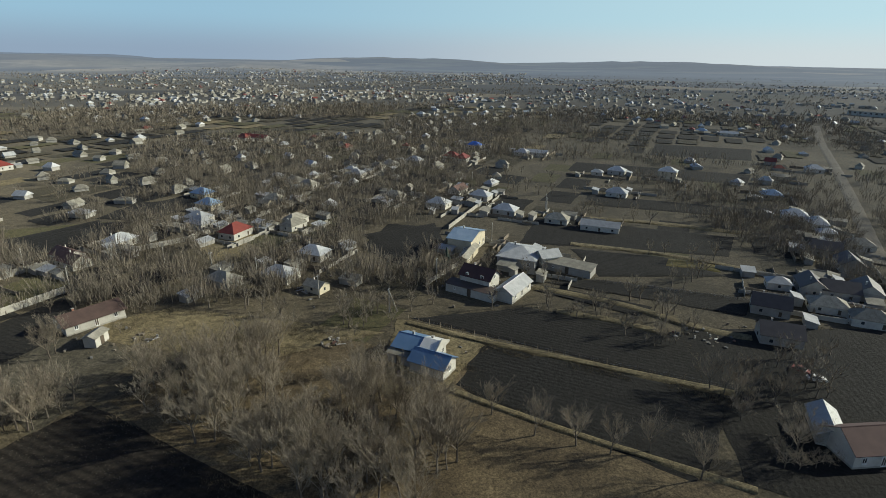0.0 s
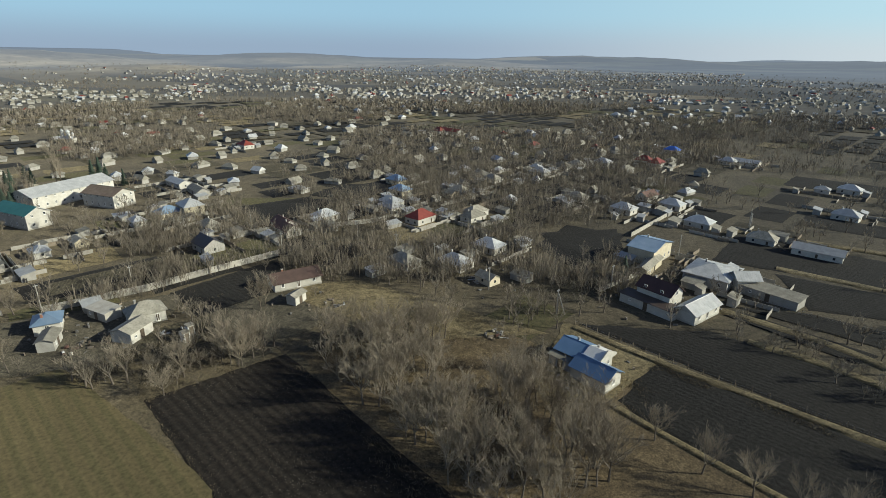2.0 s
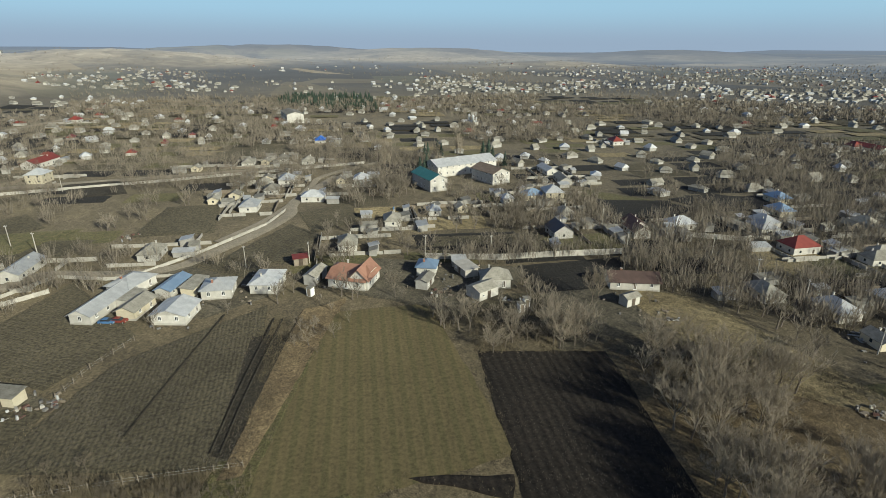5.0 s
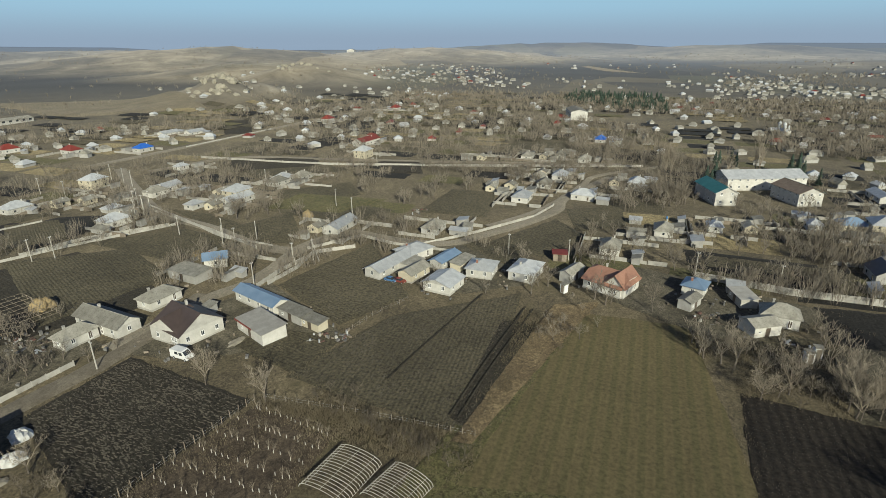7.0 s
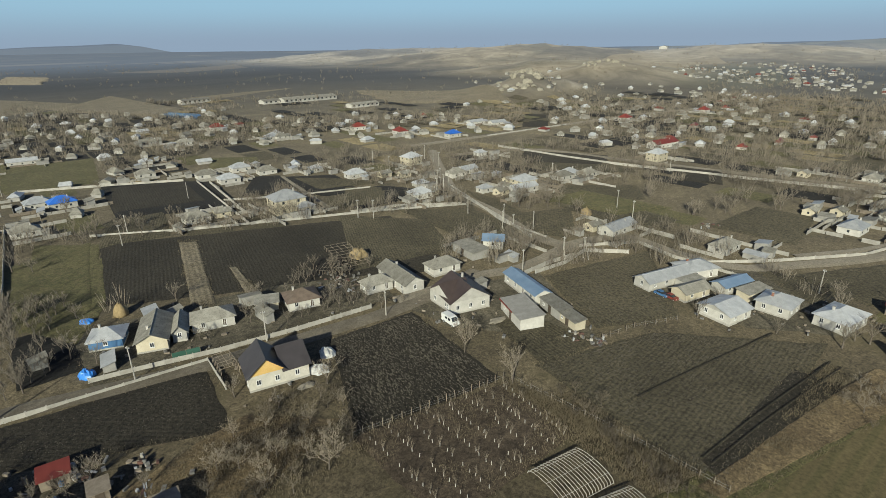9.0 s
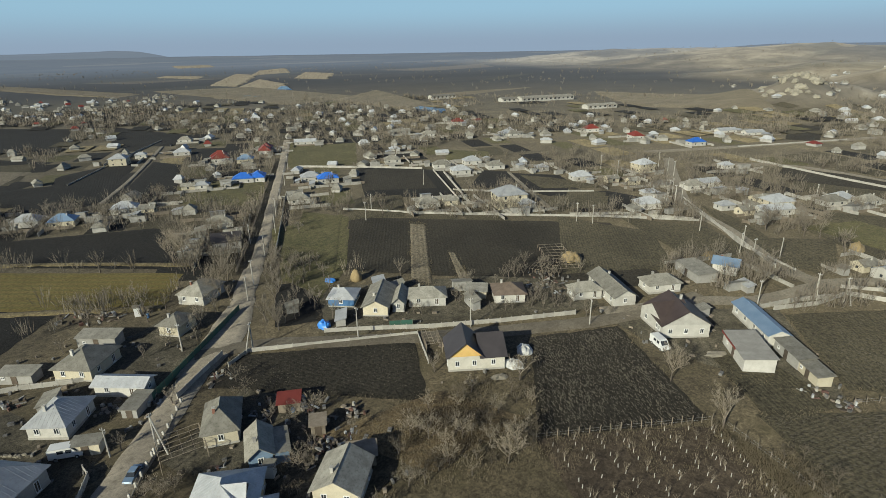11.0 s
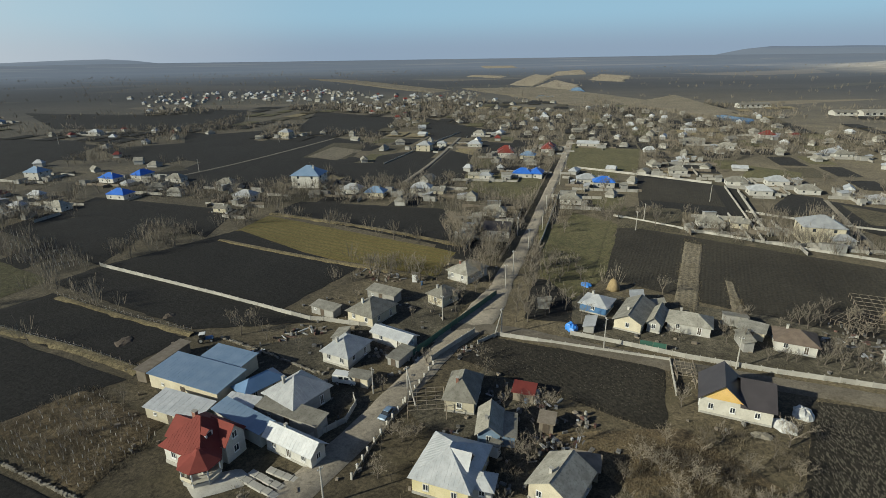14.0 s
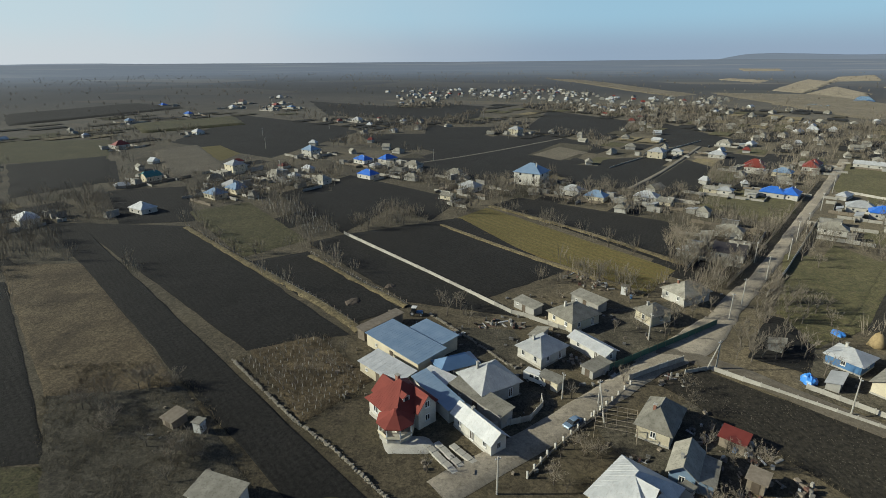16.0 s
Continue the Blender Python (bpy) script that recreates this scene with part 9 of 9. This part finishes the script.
def yard_clutter():
    """Sheds and plot walls round the farther houses, too many and small to tell apart."""
    walls, roofs, rails, planks, sheets = Geo(), Geo(), Geo(), Geo(), Geo()
    for hx, hy in SEEN:
        near = math.hypot(hx, hy) < 140
        if math.hypot(hx, hy) < 92 or (near and any(math.hypot(hx - a, hy - b) < 14 for a, b in ALONE)):
            continue
        for _ in range(rs.choice((0, 1, 1, 2) if near else (2, 3, 3, 4))):
            a, q = rs.uniform(0, 6.28), rs.uniform(6.5, 12)
            px, py = hx + q * math.cos(a), hy + q * math.sin(a)
            if near_house(px, py, 1.2) or on_street(px, py, 2.5) or blocked_soil(px, py):
                continue
            w, d, e = rs.uniform(1.0, 2.8), rs.uniform(0.8, 1.6), rs.uniform(1.4, 2.0)
            t = radians(STREET + rs.choice((0, 90)) + rs.uniform(-8, 8))
            c, s = math.cos(t), math.sin(t)
            z = height(px, py)
            P = [(px + u * c - v * s, py + u * s + v * c) for u, v in ((-w, -d), (w, -d), (w, d), (-w, d))]
            walls.rings([[(*p, z - 0.2) for p in P], [(*P[0], z + e), (*P[1], z + e), (*P[2], z + e + 0.5), (*P[3], z + e + 0.5)]])
            Q = [(px + u * c - v * s, py + u * s + v * c) for u, v in ((-w - 0.25, -d - 0.25), (w + 0.25, -d - 0.25), (w + 0.25, d + 0.25), (-w - 0.25, d + 0.25))]
            slab(roofs if rs.random() < 0.6 else sheets, [(*Q[0], z + e - 0.02), (*Q[1], z + e - 0.02), (*Q[2], z + e + 0.6), (*Q[3], z + e + 0.6)], 0.06)
        t = radians(STREET + rs.choice((0, 90)))
        for k in range(0 if near else 4):
            c, s = math.cos(t + k * math.pi / 2), math.sin(t + k * math.pi / 2)
            o, ln = rs.choice((-1, 1)) * rs.uniform(6, 9), rs.uniform(8, 16)
            px, py = hx - s * o, hy + c * o
            z = height(px, py)
            g = rails if rs.random() < 0.75 else planks
            n = 6
            for i in range(n):
                u0, u1 = -ln + 2 * ln * i / n, -ln + 2 * ln * (i + 0.96) / n
                if rs.random() < 0.12 or near_house(px + c * u0, py + s * u0, 0) or on_street(px + c * u0, py + s * u0, 1.0) or blocked_soil(px + c * u0, py + s * u0):
                    continue
                A = [(px + c * u - s * v, py + s * u + c * v) for u, v in ((u0, -0.05), (u1, -0.05), (u1, 0.05), (u0, 0.05))]
                hh = rs.uniform(0.9, 1.2)
                g.rings([[(*p, z - 0.2) for p in A], [(*p, z + hh) for p in A]])
    tagged(put("yard_shed_walls", walls.mesh("yard_shed_walls", GREYWALL)), "plastered walls of small garden sheds", "sheds", kind="stuff")
    tagged(put("yard_shed_roofs", roofs.mesh("yard_shed_roofs", SLATE)), "grey roofs of small garden sheds", "sheds", kind="stuff")
    tagged(put("yard_shed_roofs", sheets.mesh("yard_shed_roofs", ZINC)), "pale sheet roofs of small garden sheds", "sheds", kind="stuff")
    tagged(put("plot_walls", rails.mesh("plot_walls", CONCRETE)), "low pale walls between village plots", "walls", kind="stuff")
    tagged(put("plank_fences", planks.mesh("plank_fences", WOOD)), "grey plank fences between village plots", "fences", kind="stuff")


yard_clutter()


def far_town():
    """Houses too far to tell apart singly: walls and roofs by the hundred."""
    walls, roofs = (Geo(), Geo()), {"slate": Geo(), "zinc": Geo(), "red": Geo()}
    count = 0
    for _ in range(60000):
        if count >= 3600:
            break
        b = rs.uniform(-42, 236)
        r = math.sqrt(rs.uniform(560.0**2, 1900.0**2)) if rs.random() < 0.55 else rs.uniform(215, 900)
        if rs.random() < 0.07:
            b, r = rs.uniform(82, 160), rs.uniform(215, 520)
        if rs.random() > town_share(b, r):
            continue
        px, py = bearing(b, r)
        cs, sn = math.cos(radians(STREET)), math.sin(radians(STREET))
        along, row = px * cs + py * sn, py * cs - px * sn
        row = round(row / 40.0) * 40.0 + rs.gauss(0, 11.0)
        px, py = along * cs - row * sn, along * sn + row * cs
        if noise.noise((px * 0.006, py * 0.006, 8.0)) < -0.18:
            continue
        if r < 700 and (any((px - a) ** 2 + (py - c) ** 2 < 200 for a, c in placed) or blocked(px, py) or on_street(px, py, 5.0)):
            continue
        placed.append((px, py))
        z = height(px, py) - 0.3
        w, d, e = rs.uniform(1.5, 3.6), rs.uniform(1.3, 2.5), rs.uniform(1.6, 2.5)
        t = radians(STREET + rs.choice((0, 90)) + rs.uniform(-30, 30))
        c, s = math.cos(t), math.sin(t)

        def at(u, v, h):
            return (px + u * c - v * s, py + u * s + v * c, z + h)

        # mostly grey walls and slate roofs, a duller mix imitating distance haze
        g = walls[0] if rs.random() < 0.28 else walls[1]
        n = len(g.v)
        g.v += [at(-w, -d, 0), at(w, -d, 0), at(w, d, 0), at(-w, d, 0), at(-w, -d, e), at(w, -d, e), at(w, d, e), at(-w, d, e)]
        g.f += [(n, n + 1, n + 5, n + 4), (n + 1, n + 2, n + 6, n + 5), (n + 2, n + 3, n + 7, n + 6), (n + 3, n, n + 4, n + 7)]
        k = rs.random()
        g = roofs["slate" if k < 0.68 else "zinc" if k < 0.95 else "red"]
        o, top, rr = 0.4, e + rs.uniform(0.9, 1.9), w * rs.choice((0.35, 0.5, 1.05))
        n = len(g.v)
        g.v += [at(-w - o, -d - o, e - 0.2), at(w + o, -d - o, e - 0.2), at(w + o, d + o, e - 0.2), at(-w - o, d + o, e - 0.2), at(-rr, 0, top), at(rr, 0, top)]
        g.f += [(n, n + 1, n + 5, n + 4), (n + 2, n + 3, n + 4, n + 5), (n + 1, n + 2, n + 5), (n + 3, n, n + 4)]
        count += 1
    for i, (g, m) in enumerate(((walls[0], WHITE), (walls[1], GREYWALL))):
        tagged(put("distant_house_walls", g.mesh("distant_house_walls", m)), "pale walls of many small distant village houses", "houses", kind="stuff")
    for key, m in (("slate", SLATE), ("zinc", ZINC), ("red", RED)):
        tagged(put("distant_roofs", roofs[key].mesh("distant_roofs", m)), "small pitched roofs of the distant village", "roofs", kind="stuff")


far_town()


def garden_plots():
    """The patchwork of small dug, fallow and grass plots round the village houses."""
    kinds = ((soil_at("black", STREET), "dark dug garden plots between village houses"), (soil_at("brown", STREET), "brown dug garden plots between village houses"), (LAWN, "thin grass plots between village houses"), (DRY, "pale dry grass plots between village houses"))
    sheets = [Geo() for _ in kinds]
    c, s = math.cos(radians(STREET)), math.sin(radians(STREET))
    for i in range(-60, 61):
        v0 = rs.uniform(-8, 8)
        for j in range(-34, 35):
            u0 = i * 15.0
            px, py = u0 * c - (j * 28.0 + v0) * s, u0 * s + (j * 28.0 + v0) * c
            r, b = math.hypot(px, py), -math.degrees(math.atan2(px, py))
            b = b + 360 if b < -100 else b
            if not 105 < r < 640 or height(px, py) > 4.5 or not -45 < b < 240 or rs.random() < 0.2 or rs.random() > 0.25 + town_share(b, r):
                continue
            if blocked(px, py) or near_house(px, py, 3.0) or on_street(px, py, 9.0):
                continue
            w, d = rs.uniform(5.0, 7.0), rs.uniform(9.0, 13.0)
            k = noise.noise((px * 0.01, py * 0.01, 50.0)) + rs.uniform(-0.5, 0.5) + (0.12 if 45 < b < 128 else 0.0)
            g = sheets[0 if k < 0.0 else 1 if k < 0.25 else 2 if k < 0.5 else 3]
            n = len(g.v)
            for a in range(5):
                for e in range(5):
                    u, v = (a / 2 - 1) * w + rs.uniform(-0.4, 0.4), (e / 2 - 1) * d + rs.uniform(-0.4, 0.4)
                    qx, qy = px + u * c - v * s, py + u * s + v * c
                    g.v.append((qx, qy, height(qx, qy) + (0.022 if r < 370 else 0.25 + r * 0.0006)))
            g.f += [(n + a * 5 + e, n + a * 5 + 5 + e, n + a * 5 + 6 + e, n + a * 5 + e + 1) for a in range(4) for e in range(4)]
    for g, (mat, label) in zip(sheets, kinds):
        tagged(put("garden_plots", g.mesh("garden_plots", mat, smooth=True)), label, "garden plots", kind="stuff")


garden_plots()


def near_yards():
    """Litter, low scrub and small fruit trees round the nearer houses."""
    bits, boards = Geo(), Geo()
    for hx, hy, hr in list(BUILT):
        if math.hypot(hx, hy) > 135:
            continue
        for _ in range(16):
            a, q = rs.uniform(0, 6.28), hr + rs.uniform(0.8, 6.0)
            px, py = hx + q * math.cos(a), hy + q * math.sin(a)
            if near_house(px, py, 0.3) or blocked_soil(px, py):
                continue
            k = rs.random()
            if k < 0.5:
                tuft(px, py, 0.2, 0.7, 6)
            else:
                g = bits if k < 0.75 else boards
                w, d, h, t = rs.uniform(0.08, 0.5), rs.uniform(0.06, 0.3), rs.uniform(0.1, 0.5), rs.uniform(0, 3.14)
                c, s = math.cos(t), math.sin(t)
                P = [(px + u * c - v * s, py + u * s + v * c) for u, v in ((-w, -d), (w, -d), (w, d), (-w, d))]
                g.rings([[(*p, 0.0) for p in P], [(*p, 0.1 + h) for p in P]])
        for _ in range(2):
            a, q = rs.uniform(0, 6.28), hr + rs.uniform(2.0, 7.0)
            px, py = hx + q * math.cos(a), hy + q * math.sin(a)
            if near_house(px, py, 1.0) or blocked_soil(px, py) or rs.random() < 0.35:
                continue
            tm, cm = tree_pair("far", rs.randrange(6))
            z = rs.uniform(0.35, 0.65)
            m = pose(px, py, 0, 0, 0, rs.uniform(0, 360)) @ Matrix.Diagonal((z, z, z, 1))
            WOOD_TRUNKS.append((tm, m))
            WOOD_CROWNS.append((cm, m))
    tagged(put("yard_litter", bits.mesh("yard_litter", JUNK)), "small grey odds and ends lying in farmyards", "litter", kind="stuff")
    tagged(put("yard_timber", boards.mesh("yard_timber", WOOD)), "short boards and logs lying in farmyards", "timber", kind="stuff")


near_yards()
for i in range(46):  # a line of bare trees across the dark fields
    f = i / 45
    px, py = 142.0 - 58.0 * f + rs.uniform(-4, 4), -312.0 - 225.0 * f + rs.uniform(-4, 4)
    if on_street(px, py, 2.0) or near_house(px, py, 1.0):
        continue
    tm, cm = tree_pair("wisp", rs.randrange(6))
    z = rs.uniform(0.9, 1.4)
    m = pose(px, py, height(px, py) - 0.1, 0, 0, rs.uniform(0, 360)) @ Matrix.Diagonal((z, z, z, 1))
    WOOD_TRUNKS.append((tm, m))
    WOOD_CROWNS.append((cm, m))
wood_trunks, wood_crowns = WOOD_TRUNKS, WOOD_CROWNS
for _ in range(20000):
    if len(wood_crowns) > 1230:
        break
    b, r = rs.uniform(-42, 236), math.sqrt(rs.uniform(115.0**2, 300.0**2)) if rs.random() < 0.5 else rs.uniform(110, 240)
    px, py = bearing(b, r)
    if rs.random() > (0.35 + town_share(b, r)) * (1.0 if b < 78 else 0.5) or noise.noise((px * 0.02, py * 0.02, 15.0)) < -0.05:
        continue
    if blocked(px, py) or near_house(px, py, 1.0) or on_street(px, py, 1.5) or any((px - a) ** 2 + (py - c) ** 2 < 12 for a, c in SEEN):
        continue
    s = rs.uniform(0.6, 1.1)
    tm, cm = tree_pair("far" if r < 210 else "wisp", rs.randrange(6))
    m = pose(px, py, height(px, py) - 0.1, 0, 0, rs.uniform(0, 360)) @ Matrix.Diagonal((s, s, s, 1))
    wood_trunks.append((tm, m))
    wood_crowns.append((cm, m))
tagged(put("soil_clods", CLODS.mesh("soil_clods", CLOD)), "dry pale clods on ploughed earth", "clods", kind="stuff")
tagged(put("dead_weeds", WEEDS.mesh("dead_weeds", WEED)), "dead grass and weed stalks in tufts", "weeds", kind="stuff")
joined("village_tree_trunks", wood_trunks, BARK, "bare tree trunks among the village gardens", "trees")
joined("village_tree_crowns", wood_crowns, TWIGFAR, "leafless brown tree crowns among the village gardens", "trees")


def far_woods():
    """Distant bare trees and scrub between the houses: tufts of thin upright slivers."""
    g = Geo()
    count = 0
    for _ in range(120000):
        if count >= 32000:
            break
        b, r = rs.uniform(-42, 236), math.sqrt(rs.uniform(380.0**2, 1900.0**2)) if rs.random() < 0.4 else rs.uniform(125, 640)
        px, py = bearing(b, r)
        share = town_share(b, r) * (1.0 if b < 78 or r > 480 else 0.5) if r > 260 else 0.9 if b < 78 else 0.45
        if rs.random() > 0.10 + 0.9 * share or noise.noise((px * 0.008, py * 0.008, 21.0)) < -0.16:
            continue
        if r < 600 and (blocked(px, py) or near_house(px, py, 0.5) or on_street(px, py, 1.2)):
            continue
        z, hh = height(px, py) - 0.1, rs.uniform(3.2, 6.8)
        wide, k = (0.045, 32) if r < 300 else (0.085, 18) if r < 520 else (0.2, 9)
        for i in range(k):
            u, v = rs.uniform(0, 6.28), math.acos(rs.uniform(-0.9, 1.0))
            q = rs.uniform(0.35, 1.0)
            cx, cy, cz = px + q * 0.40 * hh * math.sin(v) * math.cos(u), py + q * 0.40 * hh * math.sin(v) * math.sin(u), z + hh * (0.58 + 0.36 * q * math.cos(v))
            a, ln = rs.uniform(0, 6.28), hh * rs.uniform(0.10, 0.26)
            wx, wy = wide * math.cos(a), wide * math.sin(a)
            dx, dy, dz = (cx - px) * 0.5 + rs.uniform(-0.3, 0.3), (cy - py) * 0.5 + rs.uniform(-0.3, 0.3), ln
            n = len(g.v)
            g.v += [(cx - wx - dx * 0.5, cy - wy - dy * 0.5, cz - dz), (cx + wx - dx * 0.5, cy + wy - dy * 0.5, cz - dz), (cx + wx * 0.4 + dx * 0.5, cy + wy * 0.4 + dy * 0.5, cz + dz), (cx - wx * 0.4 + dx * 0.5, cy - wy * 0.4 + dy * 0.5, cz + dz)]
            g.f.append((n, n + 1, n + 2, n + 3))
        n = len(g.v)
        g.v += [(px - 0.06, py, z), (px + 0.06, py, z), (px + 0.03, py, z + hh * 0.45), (px - 0.03, py, z + hh * 0.45)]
        g.f.append((n, n + 1, n + 2, n + 3))
        count += 1
    tagged(put("distant_trees", g.mesh("distant_trees", TWIGFAR)), "grey-brown bare trees among the distant houses", "trees", kind="stuff")


far_woods()
